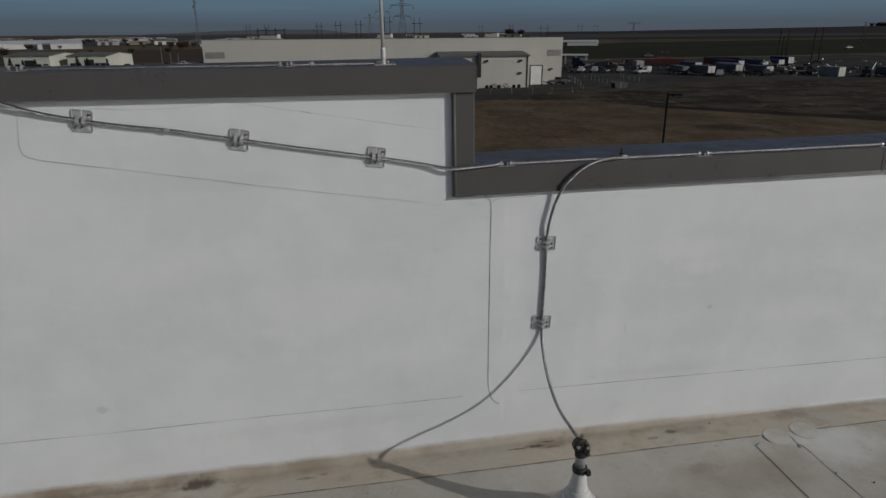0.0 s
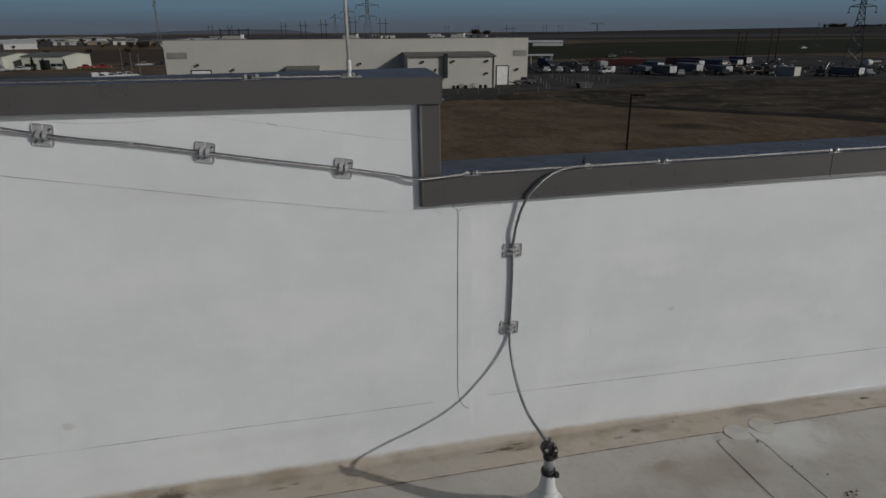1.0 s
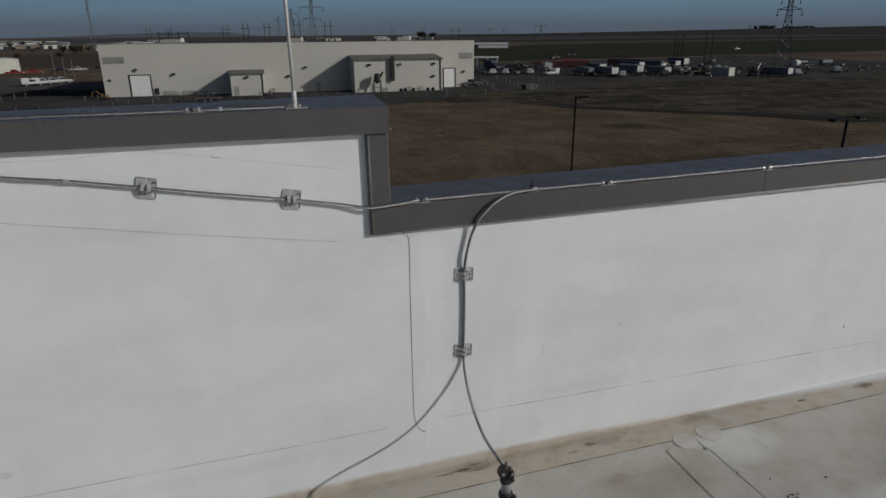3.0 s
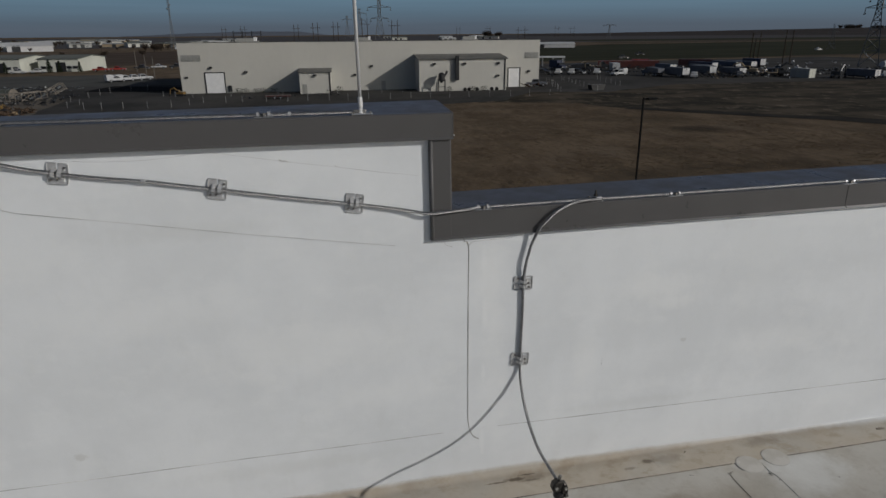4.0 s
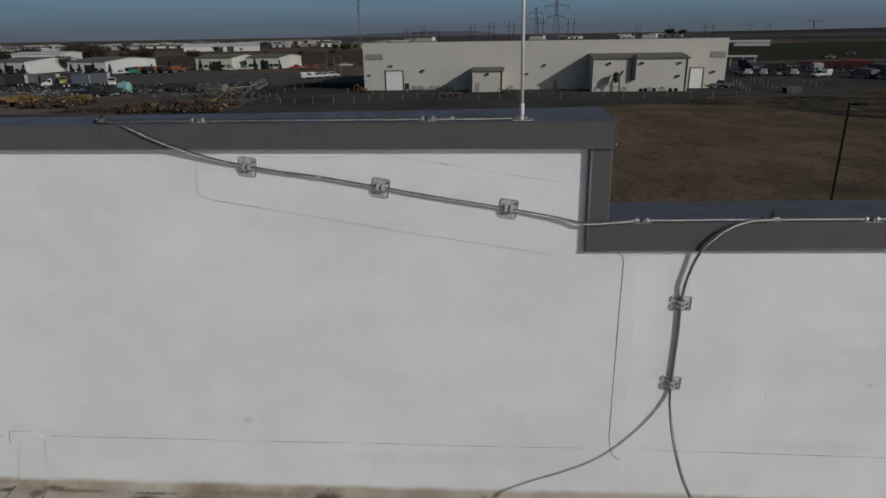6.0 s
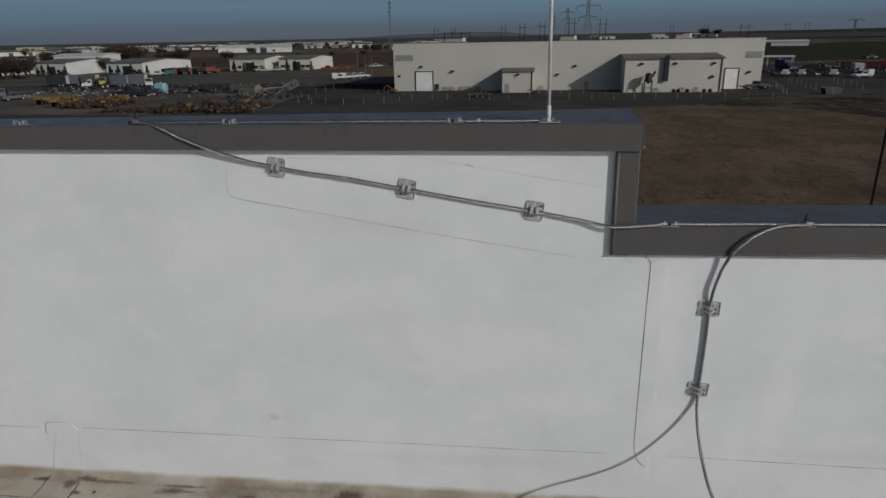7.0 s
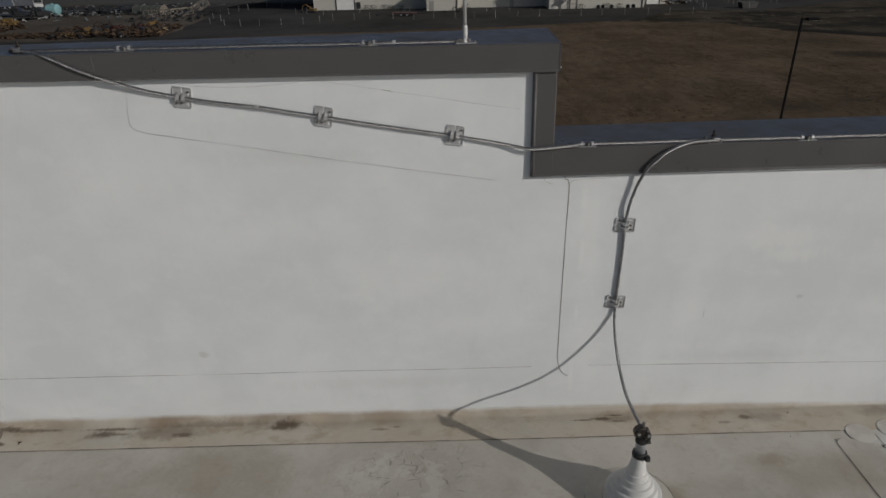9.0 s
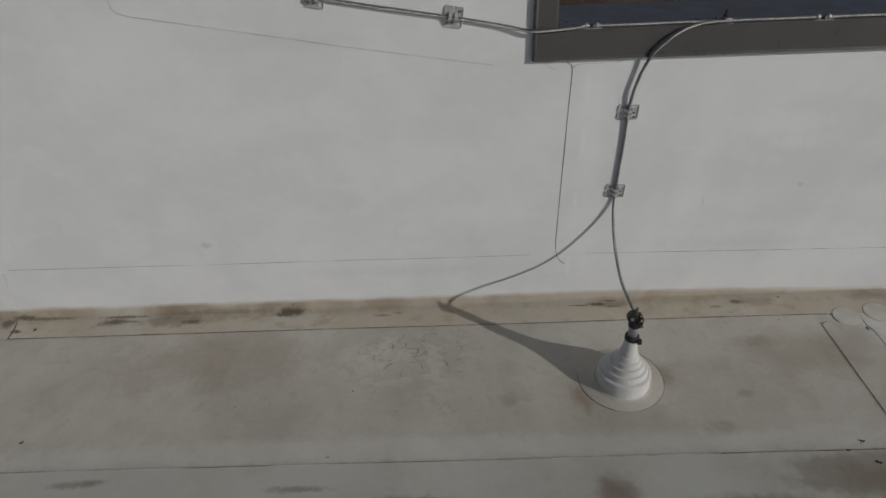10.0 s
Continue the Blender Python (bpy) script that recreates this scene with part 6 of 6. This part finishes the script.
for s in (-1, 1):
    part("rim", block(-1.95, 1.95, s * 0.8 - 0.06, s * 0.8 + 0.06, 1.15, 1.28), P_DARK, bin_ob)

# storage yard on the other side
for x, y, turn, colour, camper, label in ((-59.2, 208.0, 35, P_WHITE, 2.1, "white pickup with a shell, parked"), (-57.2, 210.3, 35, P_WHITE, 2.0, "white pickup with a shell, parked"), (-55.2, 212.4, 35, P_WHITE, None, "white pickup parked in a row"),
                                          (-53.2, 214.5, 35, P_WHITE, None, "white pickup parked in a row"), (-83, 276, 0, P_RED, None, "red pickup parked by the cream building"), (-77, 277, 5, P_RED, None, "red pickup parked by the cream building"),
                                          (-70, 285, 0, P_DARK, None, "dark pickup parked on the lot"), (-64, 288, 0, P_WHITE, None, "white pickup parked on the lot"), (-57, 288, 5, P_DARK, None, "dark pickup parked on the lot"), (-46, 290, 0, P_RED, None, "red pickup parked on the lot"),
                                          (-40, 285, 0, P_DARK, None, "dark pickup parked on the lot"), (-112, 274, 0, P_WHITE, None, "white pickup by the cream building"), (-105, 274, 0, P_WHITE, None, "white pickup by the cream building"),
                                          (-163, 262, 0, P_DARK, None, "dark pickup by the pale building"), (-154, 261, 20, P_WHITE, None, "white pickup by the pale building"), (-210, 277, 0, P_DARK, None, "dark pickup by the pale building")):
    pickup(on(x, y, turn, 0.06), colour, label, camper)
for k, (x, y) in enumerate(((-151, 268), (-147.5, 268.5), (-144, 268), (-140.5, 269), (-137, 268.5), (-133.5, 269))):
    lorry(on(x, y, 60 + 6 * (k % 3), 0.06), P_ORANGE if k % 4 != 2 else P_WHITE, P_ORANGE if k % 2 else P_DARK, "orange dump lorry in a parked row")
lorry(on(-139.5, 201.5, -55, 0.06), P_LIME, P_DARK, "bright yellow lorry in the storage yard")
lorry(on(-116, 190, -60, 0.06), P_WHITE, P_DARK, "white-cabbed lorry in the storage yard", kind="flat")
lorry(on(-98.0, 156.5, 20, 0.06), P_DARK, P_DARK, "dark lorry parked by the tank", kind="flat")
for x, y, turn, length, h, colour, label in ((-156.0, 202.0, 196, 5.5, 3.3, P_DARK, "dark box trailer with a white end"), (-151.0, 205.5, 192, 5.0, 3.3, P_GREY, "grey box trailer with a white end"), (-145.5, 204.0, 190, 4.5, 3.3, P_COVER, "pale-ended covered trailer in the storage yard"),
                                             (-140.0, 208, 205, 5.0, 3.4, P_DARK, "dark box trailer in the storage yard"), (-129.0, 195, 200, 4.6, 3.4, P_BLUE, "blue-grey box trailer in the storage yard"), (-123.5, 196.5, 192, 4.6, 3.5, P_GREY, "pale grey box trailer beside a grey one")):
    trailer(on(x, y, turn, 0.06), length, h, colour, label, P_WHITE)
pickup(on(-131.5, 152, 65, 0.06), P_GREY, "grey pickup among the yellow attachments")
lorry(on(-137.5, 158, 235, 0.06), P_GREY, P_DARK, "grey-cabbed lorry by the yellow attachments", kind="flat")
lorry(on(-104.5, 158.5, 12, 0.06), P_DARK, P_DARK, "dark lorry parked before the trailers", kind="flat")
lorry(on(-134, 190, 215, 0.06), P_WHITE, P_DARK, "white-cabbed lorry parked before trailers", kind="flat")
tank(on(-97.4, 164.5, -8, 0.06), 1.2, 2.4, P_AQUA, "pale aqua storage tank lying on saddles")
tank(on(-146.5, 258, 20, 0.06), 0.9, 3.0, P_TEAL, "small teal tank by the orange lorries")
digger(on(-30.5, 151.5, 160) @ Matrix.Scale(0.5, 4), P_YELLOW, "small yellow excavator by the warehouse corner")
# flat black sheet added to stand for a low dark hedge, no soil patch
sheet("shaded_pit", wavy([(-58, 172), (-36, 166), (-33, 176), (-55, 190)], 1.5, 4, 8), G + 0.10, MATTEBLACK, "flat black sheet in place of a low dark hedge", "yard")


def yellow_frame(m):
    ob = thing("plant_attachment", "yellow steel plant attachment laid in a row", "plant attachment", m, "yellow attachments in a row")
    bm = bmesh.new()
    for s in (-1, 1):
        bar(bm, (-1.2, s * 0.7, 0.1), (0.9, s * 0.7, 1.8), 0.16, 4)
        bar(bm, (0.9, s * 0.7, 1.8), (1.4, s * 0.7, 0.1), 0.16, 4)
    part("side_frame", bm, RUST, ob)
    part("cross_beam", block(0.6, 1.1, -1.1, 1.1, 1.1, 1.9, 0.06), P_YELLOW, ob)
    bm = bmesh.new()
    prism(bm, [(-2.3, 0.0), (-1.3, 0.1), (-0.9, 1.0), (-1.1, 1.05), (-1.5, 0.4), (-2.3, 0.15)], -1.2, 1.2, "y")
    part("blade", bm, RUST, ob)
    return ob


rng = random.Random(33)
first = yellow_frame(on(-113, 138, -70, 0.06))
for k in range(1, 17):
    copy_thing(first, on(-113 + 1.25 * k + rng.uniform(-0.5, 0.5), 138 + 0.25 * k + rng.uniform(-1.2, 1.2), -70 + rng.uniform(-35, 35), 0.06) @ Matrix.Diagonal((1, rng.uniform(0.6, 1), rng.uniform(0.55, 1.0), 1)))
first_low = copy_thing(first, on(-104, 131, -60, 0.06))
for k in range(1, 11):
    copy_thing(first, on(-104 + 1.5 * k, 131 + 0.4 * k + rng.uniform(-1.0, 1.0), -60 + rng.uniform(-60, 60), 0.06) @ Matrix.Diagonal((1, rng.uniform(0.6, 1), rng.uniform(0.4, 0.8), 1)))


def heap(name, x0, x1, y0, y1, count, material, label, top):
    bm = bmesh.new()
    for k in range(count):
        x, y = land(rng.uniform(x0, x1), rng.uniform(y0, y1))
        p = Vector((x, y, G + rng.uniform(0, top * 0.6)))
        a = rng.uniform(0, 6.28)
        d = Vector((math.cos(a), math.sin(a), rng.uniform(-0.15, 0.45))) * rng.uniform(0.4, 1.5)
        if k % 4:
            bar(bm, p, p + d, rng.uniform(0.03, 0.13), 4)
        else:
            m = Matrix.Translation(p) @ Euler((rng.uniform(-0.6, 0.6), rng.uniform(-0.6, 0.6), a)).to_matrix().to_4x4()
            s = rng.uniform(0.15, 0.5)
            box(bm, -s, s, -s * 0.6, s * 0.6, -0.1, s * rng.uniform(0.2, 0.9), m)
    tagged(part(name, bm, material), label, "scrap", kind="stuff")




def scrap_machine(m, colour, label, arm):
    """A derelict machine: chassis, hood, drum, bent arms and one wheel."""
    ob = thing("scrap_machine", label, "scrap machine", m, "derelict machines in the yard")
    part("chassis", block(-1.7, 1.6, -0.6, 0.6, 0.15, 0.55, 0.04), RUST, ob)
    bm = bmesh.new()
    prism(bm, [(-1.5, 0.5), (-1.4, 1.35), (-0.4, 1.5), (0.1, 1.1), (0.2, 0.5)], -0.55, 0.55, "y")
    part("hood", softened(bm, 0.06), colour, ob)
    bm = bmesh.new()
    bar(bm, (0.9, -0.7, 0.7), (0.9, 0.7, 0.7), 0.5, 14)
    part("drum", bm, RUST, ob)
    bm = bmesh.new()
    bar(bm, (-0.2, 0.3, 0.9), (0.8, 0.3, arm), 0.10, 5)
    bar(bm, (0.8, 0.3, arm), (2.1, 0.3, arm * 0.45), 0.09, 5)
    part("lifting_arm", bm, colour, ob)
    for y in (-0.75, 0.75):
        wheel(ob, -1.0, y, 0.42, 0.24)
    return ob


kinds = [scrap_machine(on(-68.5, 118.6, 20, 0.06), RUST, "rusty derelict machine in the dirt yard", 1.9), scrap_machine(on(-65.6, 119.5, 100, 0.06), P_YELLOW, "dull yellow derelict machine in the dirt yard", 1.5),
         scrap_machine(on(-63.0, 118.0, 60, 0.06), P_DARK, "dark derelict machine in the dirt yard", 2.2), scrap_machine(on(-60.2, 119.0, -30, 0.06), P_MAROON, "dark red derelict machine in the dirt yard", 1.3)]
for k in range(46):
    x, y = (rng.uniform(-71, -52.5), rng.uniform(115.5, 126)) if k < 32 else (rng.uniform(-98, -90), rng.uniform(128, 135))
    copy_thing(kinds[rng.choice((0, 0, 0, 1, 2, 2, 3))], on(x, y, rng.uniform(0, 360), 0.06) @ Matrix.Diagonal((rng.uniform(0.7, 1.1), rng.uniform(0.7, 1.1), rng.uniform(0.5, 1.05), 1)))


def steel_beam(m):
    ob = thing("steel_beam", "rusty steel beam lying on the dirt", "beam", m, "beams on the dirt")
    for z in (0.0, 0.32):
        part("flange", block(-3.0, 3.0, -0.16, 0.16, z, z + 0.05), RUST, ob)
    part("web", block(-3.0, 3.0, -0.03, 0.03, 0.05, 0.32), RUST, ob)
    return ob


beam = steel_beam(on(-79, 118.2, 3, 0.06))
for x, y, turn in ((-75, 118.6, -4), (-72, 117.6, 6), (-80.5, 120.4, 12), (-74, 121.2, -8), (-77, 123.4, 5), (-98, 137.5, -12), (-103, 134.4, -10)):
    copy_thing(beam, on(x, y, turn, 0.06))


def open_frame(m, length, label):
    """A welded frame of square tube with braces."""
    ob = thing("steel_frame", label, "steel frame", m, "bare steel frames")
    for x in (-length / 2, 0, length / 2):
        for y in (-0.9, 0.9):
            part("upright", block(x - 0.07, x + 0.07, y - 0.07, y + 0.07, 0, 1.7), P_FRAME, ob)
    for y in (-0.9, 0.9):
        for z in (0.3, 1.7):
            part("rail", block(-length / 2, length / 2, y - 0.07, y + 0.07, z - 0.07, z + 0.07), P_FRAME, ob)
    for x in (-length / 2, length / 2):
        part("end_rail", block(x - 0.07, x + 0.07, -0.9, 0.9, 1.6, 1.75), P_FRAME, ob)
    bm = bmesh.new()
    for y in (-0.9, 0.9):
        bar(bm, (-length / 2, y, 0.3), (0, y, 1.65), 0.06, 4)
    part("brace", bm, P_FRAME, ob)
    return ob


open_frame(on(-61.5, 152.5, 60, 0.06), 6.0, "dull open steel frame on the dirt yard")
open_frame(on(-62.2, 169.0, 35, 0.06) @ Euler((0.0, -0.45, 0.0)).to_matrix().to_4x4(), 4.5, "tilted dull steel frame leaning on its end")
open_frame(on(-66.0, 149.5, -10, 0.06), 4.0, "low dull steel frame on the dirt yard")

hoop = thing("hoop_shelter", "weathered grey-green hoop shelter with pale ends", "shelter", on(-72.0, 161.5, -18, 0.06) @ Matrix.Scale(0.74, 4))
arch = [(2.3 * math.cos(a), 2.7 * math.sin(a)) for a in np.linspace(0, math.pi, 15)]
bm = bmesh.new()
prism(bm, arch, -5.2, 5.2, "x")
part("cover", bm, P_COVER, hoop, "grey-green weathered sheet cover")
for x in (-5.25, 5.25):
    bm = bmesh.new()
    prism(bm, [(y * 1.02, z * 1.02) for y, z in arch], x - 0.06, x + 0.06, "x")
    part("end_sheet", bm, P_FRAME, hoop)
for x in np.arange(-4.2, 4.3, 2.1):
    bm = bmesh.new()
    prism(bm, [(y * 1.03, z * 1.03) for y, z in arch] + [(y, z) for y, z in arch[::-1]], x - 0.06, x + 0.06, "x")
    part("hoop", bm, STEEL, hoop)
for x, y, turn in ((-92.5, 167.5, 4), (-87.5, 166.6, -6), (-83.0, 168.5, 2), (-100.5, 155.0, 16)):
    low = thing("flatbed_trailer", "dark low flatbed trailer in the dirt yard", "trailer", on(x, y, turn, 0.06), "flatbed trailers")
    part("deck", block(-2.6, 2.6, -1.0, 1.0, 0.55, 0.85, 0.03), P_DARK, low)
    part("headboard", block(2.45, 2.6, -1.0, 1.0, 0.85, 1.9, 0.03), P_DARK, low)
    for dx in (-1.4, -0.5):
        for dy in (-1.0, 1.0):
            wheel(low, dx, dy, 0.4, 0.25)
heap("scrap_heap", -72, -51, 114, 127, 800, RUST, "heap of rusty scrap and machine parts", 1.5)
heap("scrap_heap", -100, -89, 127, 136, 420, RUST, "heap of rusty scrap beside the attachments", 1.5)
heap("scrap_heap", -70, -54, 114, 126, 40, P_YELLOW, "yellow painted parts in the scrap heap", 1.6)
heap("scrap_heap", -70, -54, 114, 126, 200, P_DARK, "dark parts in the scrap heap", 1.6)
heap("scrap_heap", -96, -64, 160, 170, 240, P_DARK, "dark machine parts across the dirt yard", 1.4)
heap("scrap_heap", -86, -72, 117, 122, 160, RUST, "low scatter of rusty parts on the dirt", 0.7)
heap("scrap_heap", -145, -104, 176, 186, 220, P_DARK, "dark parts between the parked trailers", 1.6)
heap("scrap_heap", -140, -60, 150, 186, 260, STEEL, "grey parts strewn over the dirt yard", 1.3)
heap("scrap_heap", -140, -66, 150, 186, 70, LOUVRE, "pale parts strewn over the dirt yard", 1.3)
heap("scrap_heap", -98, -66, 166, 176, 200, P_DARK, "dark machine parts behind the tank", 2.4)
heap("scrap_heap", -70, -54, 140, 160, 150, P_DARK, "dark parts round the steel frames", 1.0)
heap("machinery_heap", 98, 130, 150, 172, 420, P_DARK, "dark clutter among the yard machinery", 2.0)
heap("machinery_heap", 100, 130, 148, 170, 90, P_TAN, "tan clutter among the yard machinery", 2.2)
heap("machinery_heap", 134, 185, 138, 168, 300, P_DARK, "dark clutter along the yard edge", 1.0)
heap("machinery_heap", 100, 135, 176, 200, 300, P_DARK, "dark clutter between the rows of trailers", 2.2)
heap("machinery_heap", 104, 180, 140, 200, 90, P_WHITE, "pale clutter between the rows of trailers", 1.6)
heap("machinery_heap", 64, 100, 176, 205, 260, P_DARK, "dark clutter between parked lorries", 1.8)
heap("machinery_heap", 48, 54, 143, 147, 40, RUST, "scrap pile by the warehouse corner", 1.2)
heap("machinery_heap", -16, 10, 139, 146, 26, P_DARK, "dark clutter along the warehouse foot", 0.8)
lowbed = thing("flatbed_trailer", "low dark red flatbed trailer in the yard", "trailer", on(-8.5, 137.5, -4))
part("deck", block(-2.6, 2.6, -0.9, 0.9, 0.45, 0.7, 0.03), P_MAROON, lowbed)
for x in (-0.6, 0.6):
    for y in (-0.95, 0.95):
        wheel(lowbed, x, y, 0.3, 0.2)
part("drawbar", block(2.6, 3.8, -0.08, 0.08, 0.45, 0.6), P_DARK, lowbed)


# ---- other buildings ----
def shed(x, y, turn, length, depth, h, rise, wall, roofing, label, openings=(), z=G):
    """A gabled building; openings along its front as (place, width, height, kind)."""
    ob = thing("industrial_building", label, "building", pose(*(land(x, y) if math.hypot(x, y) < 450 else (x, y)), z, 0, 0, turn), "buildings on the plain")
    bm = bmesh.new()
    prism(bm, [(0, 0), (0, h), (depth / 2, h + rise), (depth, h), (depth, 0)], -length / 2, length / 2, "x")
    part("wall", bm, wall, ob)
    bm = bmesh.new()
    e = 0.4
    prism(bm, [(-e, h - 0.1), (-e, h + 0.15), (depth / 2, h + rise + 0.3), (depth + e, h + 0.15), (depth + e, h - 0.1), (depth / 2, h + rise + 0.05)], -length / 2 - e, length / 2 + e, "x")
    part("roof", bm, roofing, ob)
    for u, w, oh, what in openings:
        if what == "door":
            part("door", block(u - w / 2, u + w / 2, -0.08, 0.05, 0.05, oh), P_DARK, ob)
        else:
            f = part("window", block(u - w / 2, u + w / 2, -0.08, 0.05, 1.0, 1.0 + oh), P_WHITE, ob)
            part("pane", block(u - w / 2 + 0.1, u + w / 2 - 0.1, -0.10, -0.07, 1.1, 0.9 + oh), GLASS, f)
    return ob


WINDOWS = ((-0.38, 2, 1.2, "window"), (-0.22, 2, 1.2, "window"), (0.05, 3.5, 3.4, "door"), (0.25, 2, 1.2, "window"), (0.4, 2, 1.2, "window"))
for x0, y0, x1, y1, depth, h, rise, wall, label in ((-278.0, 302.0, -262.0, 299.0, 20, 5.6, 1.0, PALE, "pale steel shed with a grey roof"), (-233.5, 290.7, -217.0, 288.5, 29, 4.9, 1.0, PALE, "pale shed with a long grey-green roof"),
                                                    (-185.8, 276.0, -168.9, 273.6, 31, 4.7, 1.0, PALE, "pale shed with a deep gable end"), (-132.1, 286.6, -115.7, 284.5, 23, 4.9, 0.9, CREAM, "cream shed with a grey-green roof"),
                                                    (-107.6, 283.9, -93.5, 283.0, 27, 4.6, 0.9, CREAM, "cream shed with a dark doorway")):
    span = math.hypot(x1 - x0, y1 - y0)
    shed((x0 + x1) / 2, (y0 + y1) / 2, math.degrees(math.atan2(y1 - y0, x1 - x0)), span, depth, h, rise, wall, SHEDROOF, label, [(u * span, w, oh, k) for u, w, oh, k in WINDOWS])
shed(-247, 342, 4, 24, 16, 6.8, 0.6, PALE, PALE, "taller pale steel hall behind the sheds", ())
shed(-270, 616, 22, 42, 26, 4.2, 2.6, PALE, PALE, "large pale grey fabric hall", ())
shed(-231, 603, 20, 33, 26, 4.4, 2.8, P_WHITE, P_WHITE, "large white fabric hall", ((-10, 6, 5, "door"),))
shed(202, 525, -15, 31, 20, 3.2, 0.9, P_WHITE, PALE, "long white farm building", ((-15, 10, 2.6, "door"),))
shed(180, 535, -15, 18, 18, 4.0, 0.8, CREAM, ROOFING, "small cream farm building", ())
rng = random.Random(55)
for k in range(100):
    az = rng.uniform(-46, -6) if k < 92 else rng.uniform(6, 16)
    d = rng.uniform(620, 1500) if k < 92 else rng.uniform(1100, 1700)
    x, y = polar(az, d)
    if math.hypot(x + 255, y - 610) < 100:
        continue
    length = rng.choice((rng.uniform(8, 25), rng.uniform(20, 50)))
    shed(x, y, -az + rng.uniform(-15, 15), length, rng.uniform(12, 24), rng.uniform(2.6, 4.6), rng.uniform(0.5, 1.5), rng.choice((PALE, CREAM, LOUVRE, SIDING, P_TAN, LOUVRE)), rng.choice((SHEDROOF, PALE, SHEDROOF, LOUVRE)),
         "distant low industrial shed on the plain", ((-length * 0.25, 4, 3.4, "door"), (length * 0.1, 4, 3.4, "door"), (length * 0.3, 2, 1.2, "window")))


# ---- trees ----
def conifer(x, y, h):
    ob = thing("conifer", "small dark conifer before the sheds", "tree", pose(*land(x, y), G), "conifers before the sheds")
    bm = bmesh.new()
    bar(bm, (0, 0, -0.2), (0, 0, h * 0.9), h * 0.03, 6, h * 0.008)
    part("trunk", bm, BARK, ob)
    bm = bmesh.new()
    for k in range(760):
        e = rng.uniform(0.08, 1.0) ** 1.15
        r = (1.02 - e) * h * 0.27 * rng.uniform(0.45, 1.12)
        a = rng.uniform(0, 6.28)
        p = Vector((r * math.cos(a), r * math.sin(a), e * h))
        s = h * rng.uniform(0.04, 0.075)
        out = Vector((math.cos(a), math.sin(a), -0.35)) * s * 1.6
        side = Vector((-math.sin(a), math.cos(a), 0)) * s * 0.7
        vs = [bm.verts.new(p - side), bm.verts.new(p + side), bm.verts.new(p + out)]
        bm.faces.new(vs)
    part("crown", bm, NEEDLES, ob)
    return ob


def bare_tree(x, y, h, material, label, count=1500):
    ob = thing("tree", label, "tree", pose(x, y, G), "trees on the plain")
    limbs = []
    bm = bmesh.new()
    bar(bm, (0, 0, -0.3), (0, 0, h * 0.4), h * 0.035, 7, h * 0.022)
    for k in range(7):
        a, tip = k * 0.9 + rng.uniform(-0.3, 0.3), rng.uniform(0.6, 0.95)
        p, q = Vector((0, 0, h * rng.uniform(0.2, 0.4))), Vector((math.cos(a) * h * 0.3, math.sin(a) * h * 0.3, h * tip))
        bar(bm, p, q, h * 0.018, 5, h * 0.005)
        limbs.append((p, q))
    part("trunk", bm, BARK, ob)
    bm = bmesh.new()
    for k in range(count):
        p, q = rng.choice(limbs)
        c = p.lerp(q, rng.uniform(0.35, 1.05)) + Vector((rng.gauss(0, 1), rng.gauss(0, 1), rng.gauss(0, 0.8))) * h * 0.09
        c.z = max(c.z, h * 0.06)
        vs = [bm.verts.new(c + Vector((rng.uniform(-1, 1), rng.uniform(-1, 1), rng.uniform(-1, 1))) * h * 0.042) for _ in range(3)]
        bm.faces.new(vs)
    part("crown", bm, material, ob)
    return ob


first = conifer(-221, 283, 4.6)
spots = [(-230, 287), (-226, 285), (-212, 282), (-248, 292), (-182, 271), (-177.5, 270), (-170, 268), (-162, 267), (-128, 280.5), (-123, 279.5), (-118, 278.5), (-102.5, 278.5), (-98.5, 278), (-91, 277.5), (-140, 276), (-146, 272), (-258, 296), (-262, 296)]
for x, y in spots:
    copy_thing(first, pose(*land(x, y), G, 0, 0, rng.uniform(0, 360)) @ Matrix.Scale(rng.uniform(0.7, 1.05), 4))
first = bare_tree(-300, 520, 9, TWIGS, "bare brown tree among the sheds")
for k in range(110):
    az, d = rng.uniform(-46, -7), rng.uniform(400, 1200)
    copy_thing(first, pose(*polar(az, d), G, 0, 0, rng.uniform(0, 360)) @ Matrix.Scale(rng.uniform(0.3, 0.85), 4))
for mid, wide, near, far, low, high, count in ((-32.6, 0.40, 450, 480, 1.0, 1.5, 9), (-36.4, 0.5, 470, 500, 0.85, 1.25, 7), (-39.7, 0.5, 335, 352, 0.7, 1.2, 9), (-33.95, 0.18, 372, 384, 0.5, 0.8, 5), (-29.5, 0.8, 520, 560, 0.5, 0.9, 7), (-12.3, 0.45, 600, 680, 0.55, 0.85, 9)):
    for k in range(count):
        copy_thing(first, pose(*land(*polar(rng.gauss(mid, wide), rng.uniform(near, far))), G, 0, 0, rng.uniform(0, 360)) @ Matrix.Scale(rng.uniform(low, high), 4))
for k in range(10):
    copy_thing(first, pose(*polar(rng.uniform(14.6, 16.2), rng.uniform(1500, 1600)), G, 0, 0, rng.uniform(0, 360)) @ Matrix.Scale(rng.uniform(1.0, 2.0), 4))
for k in range(34):
    az = rng.choice((rng.gauss(42.9, 0.35), rng.gauss(45.0, 0.7), rng.uniform(42.3, 46.2)))
    copy_thing(first, pose(*polar(az, rng.uniform(2640, 2700)), G + rise_at(az) - 6.0, 0, 0, rng.uniform(0, 360)) @ Matrix.Scale(rng.uniform(1.2, 2.3 if az < 43.8 else 1.6), 4))
